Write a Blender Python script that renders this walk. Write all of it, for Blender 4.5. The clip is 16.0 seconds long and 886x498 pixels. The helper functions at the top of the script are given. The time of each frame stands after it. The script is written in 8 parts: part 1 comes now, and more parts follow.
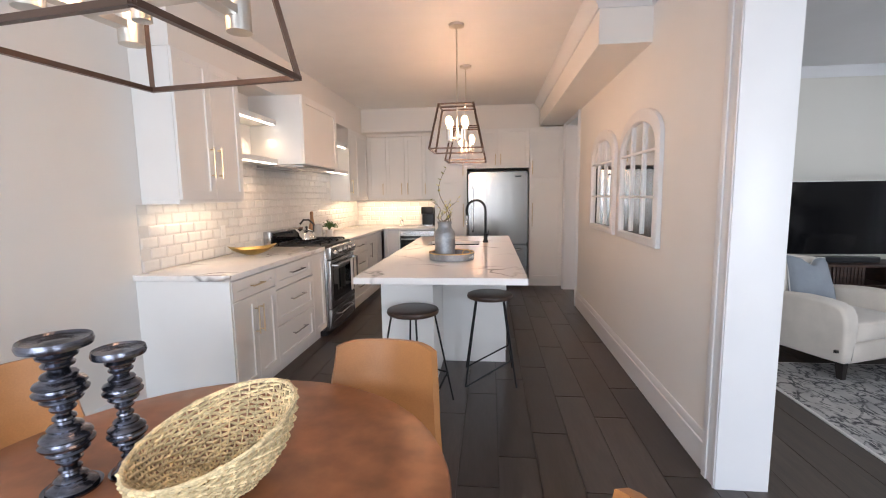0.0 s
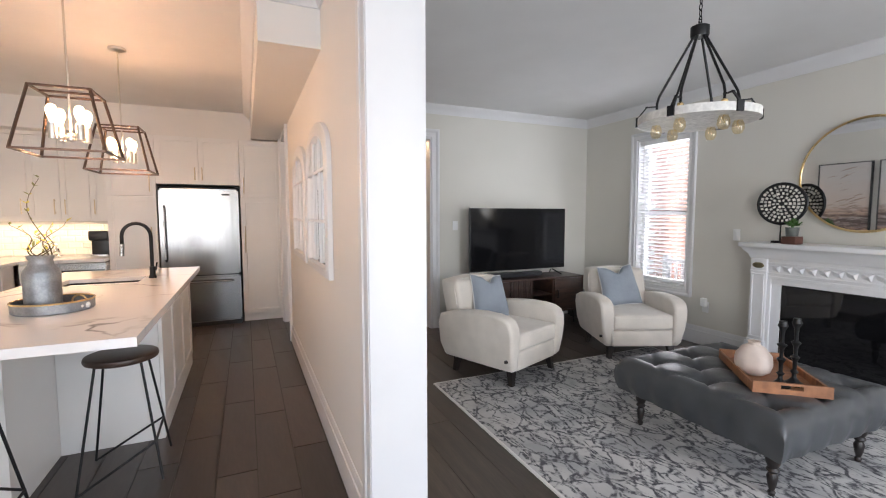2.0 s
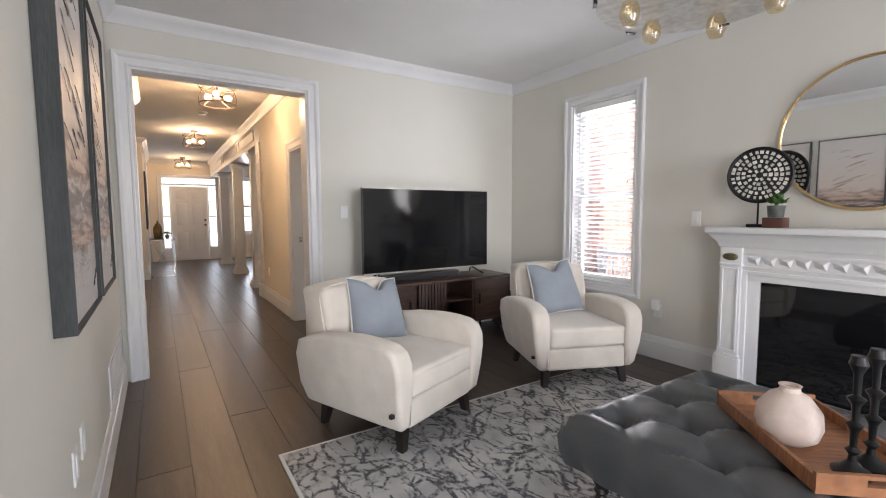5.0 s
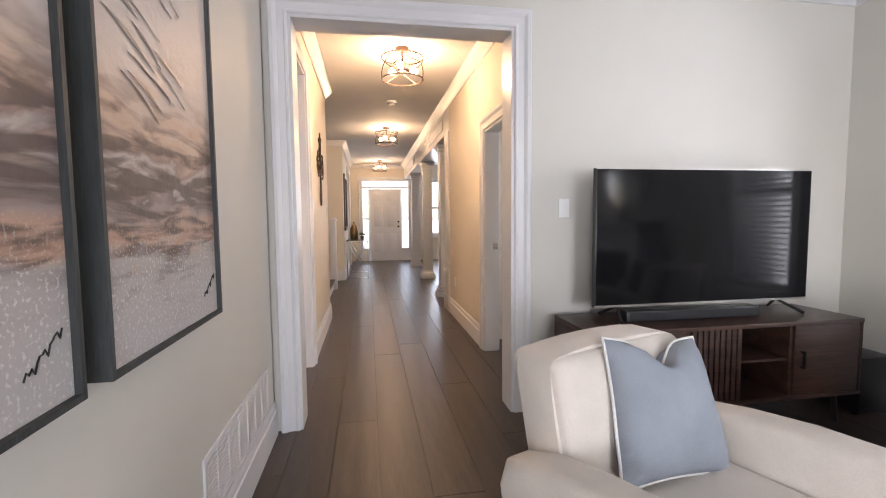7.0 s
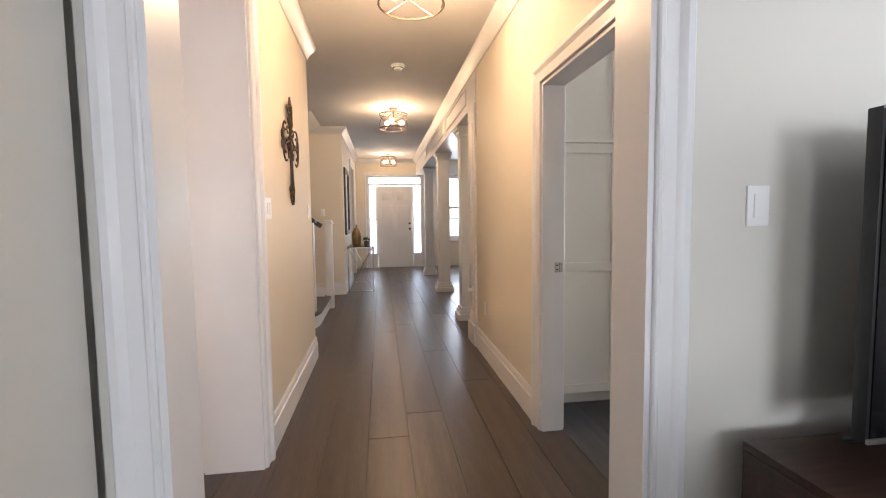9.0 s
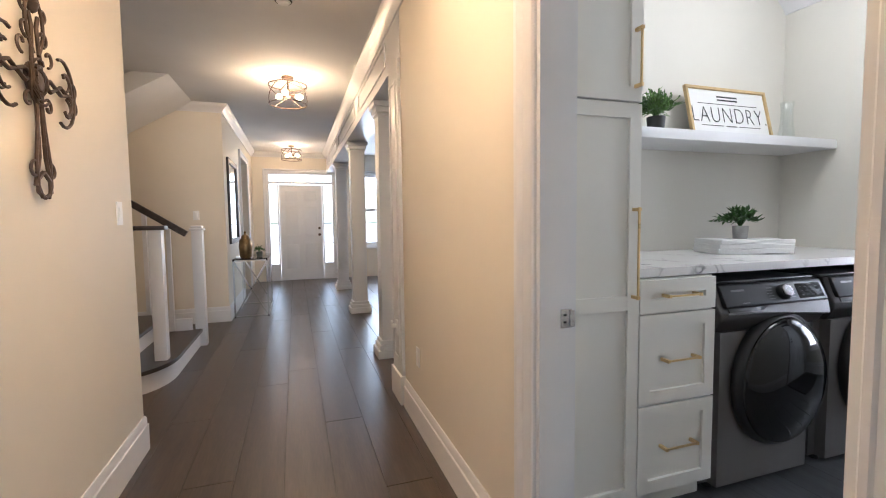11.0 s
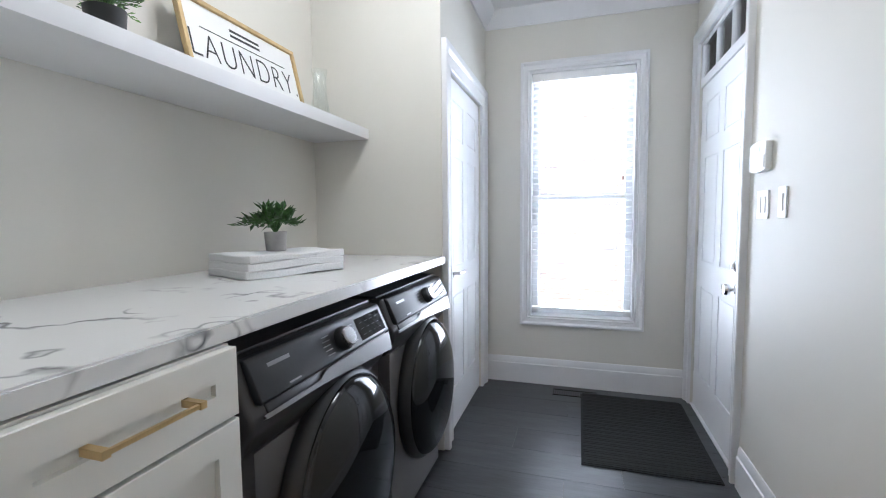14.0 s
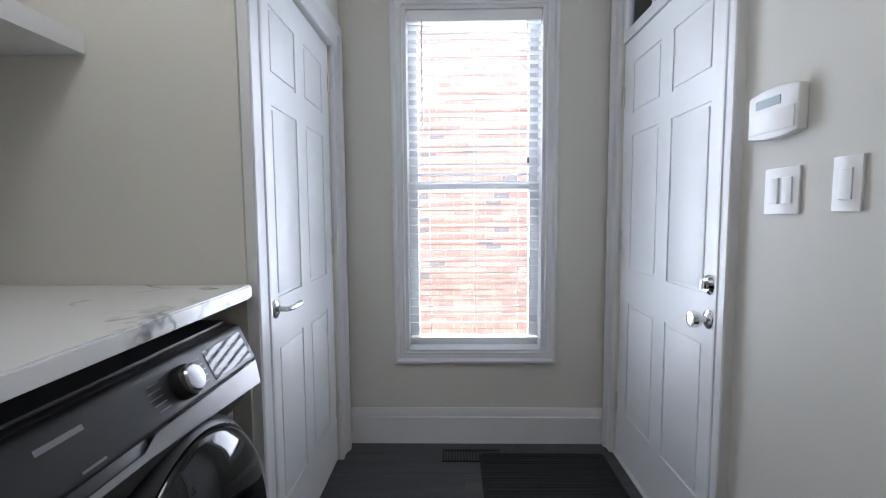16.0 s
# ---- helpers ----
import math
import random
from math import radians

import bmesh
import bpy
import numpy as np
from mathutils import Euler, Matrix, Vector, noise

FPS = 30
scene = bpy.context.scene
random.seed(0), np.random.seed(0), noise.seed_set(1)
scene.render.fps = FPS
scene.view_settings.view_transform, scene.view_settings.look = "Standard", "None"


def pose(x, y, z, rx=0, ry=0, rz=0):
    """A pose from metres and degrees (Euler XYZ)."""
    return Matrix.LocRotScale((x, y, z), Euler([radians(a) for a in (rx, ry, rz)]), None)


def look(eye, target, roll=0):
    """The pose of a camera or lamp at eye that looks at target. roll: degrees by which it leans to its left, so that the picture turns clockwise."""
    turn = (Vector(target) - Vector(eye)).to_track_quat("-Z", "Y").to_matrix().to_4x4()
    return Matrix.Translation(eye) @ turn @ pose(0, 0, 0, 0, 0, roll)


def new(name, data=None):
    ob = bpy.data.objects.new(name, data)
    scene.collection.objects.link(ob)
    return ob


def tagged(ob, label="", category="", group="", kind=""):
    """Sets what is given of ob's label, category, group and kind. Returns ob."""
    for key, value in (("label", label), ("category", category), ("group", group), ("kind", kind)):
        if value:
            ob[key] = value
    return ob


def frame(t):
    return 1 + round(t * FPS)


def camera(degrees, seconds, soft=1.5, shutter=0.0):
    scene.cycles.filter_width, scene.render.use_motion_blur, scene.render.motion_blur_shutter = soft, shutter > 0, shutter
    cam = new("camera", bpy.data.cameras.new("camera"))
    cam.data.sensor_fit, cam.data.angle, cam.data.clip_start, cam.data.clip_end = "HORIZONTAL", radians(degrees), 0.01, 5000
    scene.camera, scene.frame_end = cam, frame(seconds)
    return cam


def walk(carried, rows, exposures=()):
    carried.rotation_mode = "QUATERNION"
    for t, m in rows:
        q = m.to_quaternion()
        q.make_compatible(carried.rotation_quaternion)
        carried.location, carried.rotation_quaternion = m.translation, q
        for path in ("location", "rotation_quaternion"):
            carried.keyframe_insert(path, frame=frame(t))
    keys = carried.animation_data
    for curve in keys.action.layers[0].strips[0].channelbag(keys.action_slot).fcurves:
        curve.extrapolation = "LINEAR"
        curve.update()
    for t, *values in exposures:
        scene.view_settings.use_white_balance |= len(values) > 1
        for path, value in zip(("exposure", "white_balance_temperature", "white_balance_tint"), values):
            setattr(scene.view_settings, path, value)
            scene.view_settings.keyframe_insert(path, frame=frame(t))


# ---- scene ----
cam = camera(90.0, 16.0, soft=1.1)
PATH = [
    (0, (-0.082, 0.181, 1.403), (-0.294, 2.155, 1.164), -0.8),
    (0.5, (0.083, 0.295, 1.408), (0.022, 2.283, 1.202), -0.6),
    (1, (0.211, 0.387, 1.403), (0.398, 2.37, 1.22), -0.5),
    (1.5, (0.41, 0.528, 1.401), (0.892, 2.461, 1.223), -0.6),
    (2, (0.554, 0.614, 1.411), (1.364, 2.436, 1.259), -0.1),
    (2.5, (0.738, 0.699, 1.398), (1.819, 2.376, 1.248), -0.1),
    (3, (0.873, 0.826, 1.384), (2.138, 2.368, 1.232), -0.3),
    (5.3, (1.552, 1.805, 1.248), (2.527, 3.544, 1.085), -0.3),
    (5.5, (1.597, 1.947, 1.244), (2.465, 3.741, 1.078), -0.2),
    (6, (1.678, 2.285, 1.246), (2.29, 4.183, 1.089), -0.5),
    (6.5, (1.77, 2.669, 1.238), (2.192, 4.619, 1.096), -0.6),
    (7, (1.761, 3.047, 1.229), (2.091, 5.014, 1.087), -0.5),
    (7.5, (1.796, 3.393, 1.26), (2.062, 5.37, 1.111), -0.5),
    (8, (1.835, 3.779, 1.242), (2.101, 5.757, 1.105), -0.7),
    (10.3, (1.988, 5.365, 1.285), (2.325, 7.33, 1.134), -0.7),
    (10.5, (2.012, 5.489, 1.283), (2.414, 7.444, 1.149), -0.7),
    (11, (2.117, 5.777, 1.268), (2.746, 7.671, 1.137), -0.7),
    (11.5, (2.241, 5.998, 1.285), (3.134, 7.783, 1.158), -0.8),
    (12, (2.354, 6.214, 1.255), (3.539, 7.82, 1.124), -0.9),
    (12.5, (2.473, 6.37, 1.248), (3.92, 7.745, 1.109), -0.5),
    (13, (2.693, 6.503, 1.24), (4.346, 7.62, 1.107), -0.7),
    (13.5, (2.888, 6.533, 1.265), (4.687, 7.396, 1.126), -0.7),
    (14, (3.136, 6.567, 1.264), (5.043, 7.152, 1.119), -0.5),
    (14.5, (3.351, 6.59, 1.284), (5.314, 6.947, 1.142), -0.5),
    (15, (3.621, 6.61, 1.288), (5.606, 6.802, 1.133), -0.4),
    (15.5, (3.868, 6.64, 1.29), (5.859, 6.728, 1.132), -0.3),
    (16, (4.135, 6.674, 1.251), (6.128, 6.715, 1.092), -0.4),
]
EXPOSURES = [(0, 1.16, 6150, 14), (2, 1.37, 6400, 14), (3, 1.45, 6350, 14), (5.5, 1.62, 6650, 16), (6.5, 1.52, 6550, 16), (7, 1.86, 6500, 19), (7.5, 1.92, 6450, 21), (8, 1.88, 6400, 19), (10.5, 1.92, 5850, 12), (11, 2.04, 5650, 11), (11.5, 2.2, 5520, 11), (12, 2.46, 5450, 11), (12.5, 2.44, 5430, 10), (13, 2.4, 5500, 9), (13.5, 2.24, 5550, 9), (14.5, 1.9, 5600, 10), (15.5, 1.52, 5650, 10), (16, 1.34, 5700, 10)]
walk(cam, [(t, look(eye, target, roll)) for t, eye, target, roll in PATH], EXPOSURES)


# ---------------------------------------------------------------- light
world = bpy.data.worlds.new("sky")
scene.world = world
world.use_nodes = True
wn = world.node_tree.nodes
sky = wn.new("ShaderNodeTexSky")
sky.sky_type = "NISHITA"
sky.sun_disc = False
sky.sun_elevation, sky.sun_rotation = radians(38), radians(237)
world.node_tree.links.new(sky.outputs[0], wn["Background"].inputs[0])
wn["Background"].inputs[1].default_value = 0.15


LEVEL = 0.4


def lamp(name, kind, m, watts, colour, size=0.1, size_y=0.0, angle=0.5):
    data = bpy.data.lights.new(name, kind)
    data.energy, data.color = watts * (1 if kind == "SUN" else LEVEL), colour
    if kind == "AREA":
        data.shape = "RECTANGLE"
        data.size, data.size_y = size, size_y or size
    elif kind == "SUN":
        data.angle = radians(angle)
    else:
        data.shadow_soft_size = size
    ob = new(name, data)
    ob.matrix_world = m
    return ob


WARM = (1.0, 0.54, 0.28)
GLOW = (1.0, 0.70, 0.42)
DAY = (0.90, 0.95, 1.0)
lamp("sun", "SUN", look((0, 0, 0), (0.66, 0.42, -0.62)), 4.0, (1.0, 0.94, 0.86))
# daylight in the openings
lamp("daylight_patio", "AREA", pose(-1.05, -2.4, 1.2, 90, 0, 0), 135, DAY, 2.0, 2.1)
lamp("daylight_living_rear", "AREA", pose(3.3, -2.4, 1.45, 90, 0, 0), 132, DAY, 1.9, 1.7)
lamp("daylight_living_side", "AREA", pose(5.24, 4.39, 1.46, 90, 0, 90), 40, DAY, 0.66, 1.66)
lamp("daylight_laundry", "AREA", pose(6.66, 6.55, 1.42, 90, 0, 90), 36, DAY, 0.66, 1.66)
lamp("daylight_front_door", "AREA", pose(2.25, 16.08, 1.2, 90, 0, 180), 24, DAY, 1.3, 2.1)
lamp("daylight_front_room", "AREA", pose(4.6, 16.08, 1.5, 90, 0, 180), 60, DAY, 1.9, 1.5)
# lamps of the kitchen, dining area and hall
for x, y in ((-0.33, 3.84), (-0.33, 4.98)):
    lamp("pendant_glow", "POINT", pose(x, y, 1.93), 24, WARM, 0.07)
lamp("dining_glow", "POINT", pose(-0.808, 1.09, 1.93), 9, WARM, 0.08)
for y, watts in ((7.15, 41), (10.65, 34), (14.95, 20)):
    lamp("hall_glow", "POINT", pose(2.09, y, 2.535), watts, (1.0, 0.67, 0.38), 0.09)
# added fill light that brightens the laundry walls; no fixture is seen there
lamp("laundry_fill", "POINT", pose(4.55, 7.1, 2.56), 20, (1.0, 0.94, 0.86), 0.3)
# strips under the kitchen shelves and cabinets
lamp("strip_glow", "AREA", pose(-2.2, 3.3, 1.365, 0, 0, 0), 1.5, GLOW, 0.06, 0.62)
lamp("strip_glow", "AREA", pose(-2.15, 4.05, 1.60, 0, 0, 0), 1.2, GLOW, 0.06, 0.5)
lamp("strip_glow", "AREA", pose(-2.15, 4.05, 1.955, 0, 0, 0), 0.9, GLOW, 0.06, 0.5)
lamp("strip_glow", "AREA", pose(-1.5, 7.46, 1.34, 0, 0, 0), 7, GLOW, 1.4, 0.06)
lamp("strip_glow", "AREA", pose(-2.2, 6.8, 1.34, 0, 0, 0), 4, GLOW, 0.06, 1.0)


# ---------------------------------------------------------------- materials
def material(name, colour, rough=0.5, metal=0.0, vary=0.06, scale=3.0, grain=0.0, grain_scale=120.0, bump=0.05, stretch=(1, 1, 1), tint=None, pieces=0.0, islands=0.0, coat=0.0, spread=0.05):
    """A surface: broad and fine variation of colour and roughness, and fine relief. pieces / islands: brightness that differs from piece to piece."""
    m = bpy.data.materials.new(name)
    m.use_nodes = True
    nt = m.node_tree
    n, link = nt.nodes, nt.links.new
    b = n["Principled BSDF"]
    b.inputs["Metallic"].default_value = metal
    b.inputs["Coat Weight"].default_value = coat
    co = n.new("ShaderNodeTexCoord")
    mp = n.new("ShaderNodeMapping")
    mp.inputs["Scale"].default_value = stretch
    link(co.outputs["Object"], mp.inputs[0])
    big = n.new("ShaderNodeTexNoise")
    big.inputs["Scale"].default_value, big.inputs["Detail"].default_value = scale, 5
    fine = n.new("ShaderNodeTexNoise")
    fine.inputs["Scale"].default_value, fine.inputs["Detail"].default_value = grain_scale, 4
    link(mp.outputs[0], big.inputs[0])
    link(mp.outputs[0], fine.inputs[0])
    mix = n.new("ShaderNodeMix")
    mix.data_type = "RGBA"
    lo = tint or tuple(c * (1 - vary) for c in colour)
    hi = colour if tint else tuple(min(1, c * (1 + vary)) for c in colour)
    mix.inputs["A"].default_value, mix.inputs["B"].default_value = (*lo, 1), (*hi, 1)
    ramp = n.new("ShaderNodeMapRange")
    ramp.inputs["From Min"].default_value, ramp.inputs["From Max"].default_value = 0.32, 0.68
    link(big.outputs[0], ramp.inputs[0])
    link(ramp.outputs[0], mix.inputs["Factor"])
    out = mix.outputs["Result"]
    if grain:
        g = n.new("ShaderNodeMapRange")
        g.inputs["From Min"].default_value, g.inputs["From Max"].default_value = 0.3, 0.7
        g.inputs["To Min"].default_value, g.inputs["To Max"].default_value = 1 - grain, 1 + grain
        link(fine.outputs[0], g.inputs[0])
        sc = n.new("ShaderNodeVectorMath")
        sc.operation = "SCALE"
        link(out, sc.inputs[0])
        link(g.outputs[0], sc.inputs["Scale"])
        out = sc.outputs[0]
    if pieces or islands:
        src = n.new("ShaderNodeObjectInfo") if pieces else n.new("ShaderNodeNewGeometry")
        k = pieces or islands
        g = n.new("ShaderNodeMapRange")
        g.inputs["To Min"].default_value, g.inputs["To Max"].default_value = 1 - k, 1 + k
        link(src.outputs["Random" if pieces else "Random Per Island"], g.inputs[0])
        sc = n.new("ShaderNodeVectorMath")
        sc.operation = "SCALE"
        link(out, sc.inputs[0])
        link(g.outputs[0], sc.inputs["Scale"])
        out = sc.outputs[0]
    link(out, b.inputs["Base Color"])
    r = n.new("ShaderNodeMapRange")
    r.inputs["To Min"].default_value, r.inputs["To Max"].default_value = max(0.02, rough - spread), min(1, rough + spread)
    link(big.outputs[0], r.inputs[0])
    link(r.outputs[0], b.inputs["Roughness"])
    if bump:
        bp = n.new("ShaderNodeBump")
        bp.inputs["Strength"].default_value, bp.inputs["Distance"].default_value = bump, 0.004
        link(fine.outputs[0], bp.inputs["Height"])
        link(bp.outputs[0], b.inputs["Normal"])
    return m


def glowing(name, colour, strength):
    m = bpy.data.materials.new(name)
    m.use_nodes = True
    b = m.node_tree.nodes["Principled BSDF"]
    b.inputs["Base Color"].default_value = (*colour, 1)
    b.inputs["Emission Color"].default_value = (*colour, 1)
    b.inputs["Emission Strength"].default_value = strength
    return m


def glassy(name, colour=(1, 1, 1), rough=0.0, thin=True):
    m = bpy.data.materials.new(name)
    m.use_nodes = True
    nt = m.node_tree
    n, link = nt.nodes, nt.links.new
    if thin:
        n.remove(n["Principled BSDF"])
        tr, gl, mx, fr = n.new("ShaderNodeBsdfTransparent"), n.new("ShaderNodeBsdfGlossy"), n.new("ShaderNodeMixShader"), n.new("ShaderNodeFresnel")
        tr.inputs[0].default_value = (*colour, 1)
        gl.inputs["Roughness"].default_value = rough
        fr.inputs[0].default_value = 1.45
        link(fr.outputs[0], mx.inputs[0])
        link(tr.outputs[0], mx.inputs[1])
        link(gl.outputs[0], mx.inputs[2])
        link(mx.outputs[0], n["Material Output"].inputs[0])
    else:
        b = n["Principled BSDF"]
        b.inputs["Base Color"].default_value = (*colour, 1)
        b.inputs["Transmission Weight"].default_value = 1
        b.inputs["Roughness"].default_value = rough
    return m


def veined(name, base, vein, scale=1.6, rough=0.18, width=0.035, warp=1.2, cover=0.5):
    """White stone or woven rug crossed by wandering dark veins."""
    m = bpy.data.materials.new(name)
    m.use_nodes = True
    nt = m.node_tree
    n, link = nt.nodes, nt.links.new
    b = n["Principled BSDF"]
    co = n.new("ShaderNodeTexCoord")
    ns = n.new("ShaderNodeTexNoise")
    ns.inputs["Scale"].default_value, ns.inputs["Detail"].default_value = scale, 4
    link(co.outputs["Object"], ns.inputs[0])
    add = n.new("ShaderNodeVectorMath")
    add.operation = "MULTIPLY_ADD"
    add.inputs[1].default_value = (warp, warp, warp)
    link(ns.outputs["Color"], add.inputs[0])
    link(co.outputs["Object"], add.inputs[2])
    vo = n.new("ShaderNodeTexVoronoi")
    vo.feature = "DISTANCE_TO_EDGE"
    vo.inputs["Scale"].default_value = scale
    link(add.outputs[0], vo.inputs["Vector"])
    r = n.new("ShaderNodeMapRange")
    r.inputs["From Max"].default_value = width
    r.inputs["To Min"].default_value, r.inputs["To Max"].default_value = 1, 0
    link(vo.outputs[0], r.inputs[0])
    patch = n.new("ShaderNodeTexNoise")
    patch.inputs["Scale"].default_value, patch.inputs["Detail"].default_value = scale * 1.7, 3
    link(co.outputs["Object"], patch.inputs[0])
    pr = n.new("ShaderNodeMapRange")
    pr.inputs["From Min"].default_value, pr.inputs["From Max"].default_value = cover - 0.06, cover + 0.14
    link(patch.outputs[0], pr.inputs[0])
    mul = n.new("ShaderNodeMath")
    mul.operation = "MULTIPLY"
    link(r.outputs[0], mul.inputs[0])
    link(pr.outputs[0], mul.inputs[1])
    mix = n.new("ShaderNodeMix")
    mix.data_type = "RGBA"
    mix.inputs["A"].default_value, mix.inputs["B"].default_value = (*base, 1), (*vein, 1)
    link(mul.outputs[0], mix.inputs["Factor"])
    link(mix.outputs["Result"], b.inputs["Base Color"])
    b.inputs["Roughness"].default_value = rough
    return m


white_trim = material("white_trim_paint", (0.70, 0.70, 0.707), 0.35, vary=0.02, bump=0.02)
kitchen_paint = material("off_white_wall_paint", (0.76, 0.74, 0.71), 0.6, vary=0.02, scale=1.2, bump=0.06, grain_scale=260)
greige_paint = material("greige_wall_paint", (0.64, 0.62, 0.565), 0.6, vary=0.025, scale=1.2, bump=0.06, grain_scale=260)
# the greige again, with the warmth of the hall lamps put into the colour
lamp_warmed_greige = material("greige_wall_paint_lamp_warmed", (0.70, 0.645, 0.55), 0.6, vary=0.025, scale=1.2, bump=0.06, grain_scale=260)
ceiling_paint = material("flat_white_ceiling_paint", (0.74, 0.74, 0.74), 0.85, vary=0.02, bump=0.12, grain_scale=90)
plank_wood = material("dark_brown_plank", (0.060, 0.044, 0.035), 0.35, vary=0.28, scale=2.2, grain=0.15, grain_scale=14, stretch=(9, 0.8, 9), bump=0.045, pieces=0.28, spread=0.1)
plank_rest = material("dark_brown_plank_far", (0.060, 0.044, 0.035), 0.35, vary=0.28, scale=2.2, grain=0.15, grain_scale=14, stretch=(9, 0.8, 9), bump=0.045, islands=0.28, spread=0.1)
tile_floor = material("dark_grey_brown_plank_tile", (0.054, 0.042, 0.037), 0.32, vary=0.18, scale=2.0, grain=0.12, grain_scale=9, stretch=(7, 1.0, 7), bump=0.03, pieces=0.30, spread=0.1)
grout = material("grey_grout", (0.075, 0.068, 0.063), 0.8)
slate_floor = material("charcoal_plank", (0.047, 0.049, 0.053), 0.36, vary=0.3, scale=2.0, grain=0.2, grain_scale=12, stretch=(8, 1.0, 8), bump=0.06, pieces=0.16, spread=0.08)
cabinet_paint = material("white_cabinet_paint", (0.78, 0.775, 0.76), 0.32, vary=0.015, bump=0.01)
cream_cabinet = material("cream_cabinet_paint", (0.74, 0.73, 0.68), 0.36, vary=0.015, bump=0.01)
quartz = veined("white_quartz", (0.80, 0.79, 0.78), (0.22, 0.21, 0.20), scale=1.5, rough=0.12, width=0.03, warp=0.9, cover=0.52)
steel = material("brushed_steel", (0.46, 0.46, 0.46), 0.26, metal=1.0, vary=0.05, scale=2, grain=0.05, grain_scale=60, stretch=(1, 1, 30), bump=0.02)
chrome = material("polished_chrome", (0.80, 0.80, 0.80), 0.08, metal=1.0, vary=0.02, bump=0)
brass = material("satin_brass", (0.72, 0.53, 0.27), 0.28, metal=1.0, vary=0.05, bump=0.02)
champagne = material("champagne_bronze", (0.62, 0.52, 0.36), 0.3, metal=1.0, vary=0.05, bump=0.02)
fridge_steel = material("wavy_brushed_steel", (0.27, 0.265, 0.26), 0.22, metal=1.0, vary=0.08, scale=1.5, grain=0.04, grain_scale=3.2, stretch=(4.0, 1, 0.12), bump=0.30)
nickel = material("satin_nickel", (0.62, 0.60, 0.56), 0.3, metal=1.0, vary=0.04, bump=0.02)
black_metal = material("black_iron", (0.018, 0.018, 0.019), 0.42, metal=0.6, vary=0.2, bump=0.05)
bronze = material("dark_bronze", (0.10, 0.065, 0.05), 0.36, metal=0.8, vary=0.2, bump=0.04)
black_glass = material("black_glass", (0.006, 0.006, 0.007), 0.04, vary=0.1, bump=0, spread=0.015)
black_plastic = material("black_plastic", (0.015, 0.015, 0.016), 0.4, vary=0.1)
tv_glass = material("television_screen", (0.006, 0.006, 0.007), 0.09, vary=0.1, bump=0, spread=0.01)
tv_glass.node_tree.nodes["Principled BSDF"].inputs["Specular IOR Level"].default_value = 0.28
clear_glass = glassy("clear_pane")
mirror_glass = material("silvered_mirror", (0.86, 0.87, 0.87), 0.015, metal=1.0, vary=0.01, bump=0, spread=0.005)
bulb_glow = glowing("lit_bulb", (1.0, 0.70, 0.36), 5.0)
strip_glow = glowing("led_strip", (1.0, 0.86, 0.66), 3.0)
mortar = material("pale_mortar", (0.58, 0.55, 0.52), 0.9, vary=0.1, scale=8, bump=0.3)
white_plastic = material("white_plastic", (0.80, 0.80, 0.79), 0.3, vary=0.02)


# ---------------------------------------------------------------- shape helpers
def box(bm, x0, x1, y0, y1, z0, z1, bevel=0.0):
    m = Matrix.LocRotScale(((x0 + x1) / 2, (y0 + y1) / 2, (z0 + z1) / 2), None, (abs(x1 - x0), abs(y1 - y0), abs(z1 - z0)))
    vs = bmesh.ops.create_cube(bm, size=1, matrix=m)["verts"]
    if bevel:
        es = {e for v in vs for e in v.link_edges}
        bmesh.ops.bevel(bm, geom=list(es), offset=bevel, segments=2, profile=0.6, affect="EDGES", clamp_overlap=True)
    return bm


def boxes(*rows, bevel=0.0):
    bm = bmesh.new()
    for r in rows:
        box(bm, *r, bevel=bevel)
    return bm


def lathe(profile, seg=24, centre=(0, 0), bm=None, axis=None):
    """Turned about z: profile is (radius, height) from foot to top."""
    bm = bm or bmesh.new()
    rings = []
    for r, z in profile:
        if r < 1e-5:
            rings.append([bm.verts.new((centre[0], centre[1], z))])
        else:
            rings.append([bm.verts.new((centre[0] + r * math.cos(2 * math.pi * i / seg), centre[1] + r * math.sin(2 * math.pi * i / seg), z)) for i in range(seg)])
    for a, b in zip(rings, rings[1:]):
        for i in range(seg):
            j = (i + 1) % seg
            q = [a[i % len(a)], a[j % len(a)], b[j % len(b)], b[i % len(b)]]
            q = list(dict.fromkeys(q))
            if len(q) > 2:
                bm.faces.new(q)
    for ring, flip in ((rings[0], True), (rings[-1], False)):
        if len(ring) > 2:
            bm.faces.new(ring[::-1] if flip else ring)
    return bm


def tube(points, r, seg=8, bm=None, closed=False, r_end=None):
    """A round bar along points."""
    bm = bm or bmesh.new()
    pts = [Vector(p) for p in points]
    n = len(pts)
    rings, side = [], None
    for i, p in enumerate(pts):
        a = pts[(i - 1) % n] if closed or i else p
        b = pts[(i + 1) % n] if closed or i < n - 1 else p
        d = (b - a).normalized()
        if side is None:
            side = d.orthogonal().normalized()
        side = (side - d * side.dot(d)).normalized()
        up = d.cross(side)
        rr = r if r_end is None else r + (r_end - r) * i / (n - 1)
        rings.append([bm.verts.new(p + rr * (math.cos(2 * math.pi * k / seg) * side + math.sin(2 * math.pi * k / seg) * up)) for k in range(seg)])
    for i in range(n if closed else n - 1):
        a, b = rings[i], rings[(i + 1) % n]
        for k in range(seg):
            bm.faces.new((a[k], a[(k + 1) % seg], b[(k + 1) % seg], b[k]))
    if not closed:
        bm.faces.new(rings[0][::-1])
        bm.faces.new(rings[-1])
    return bm


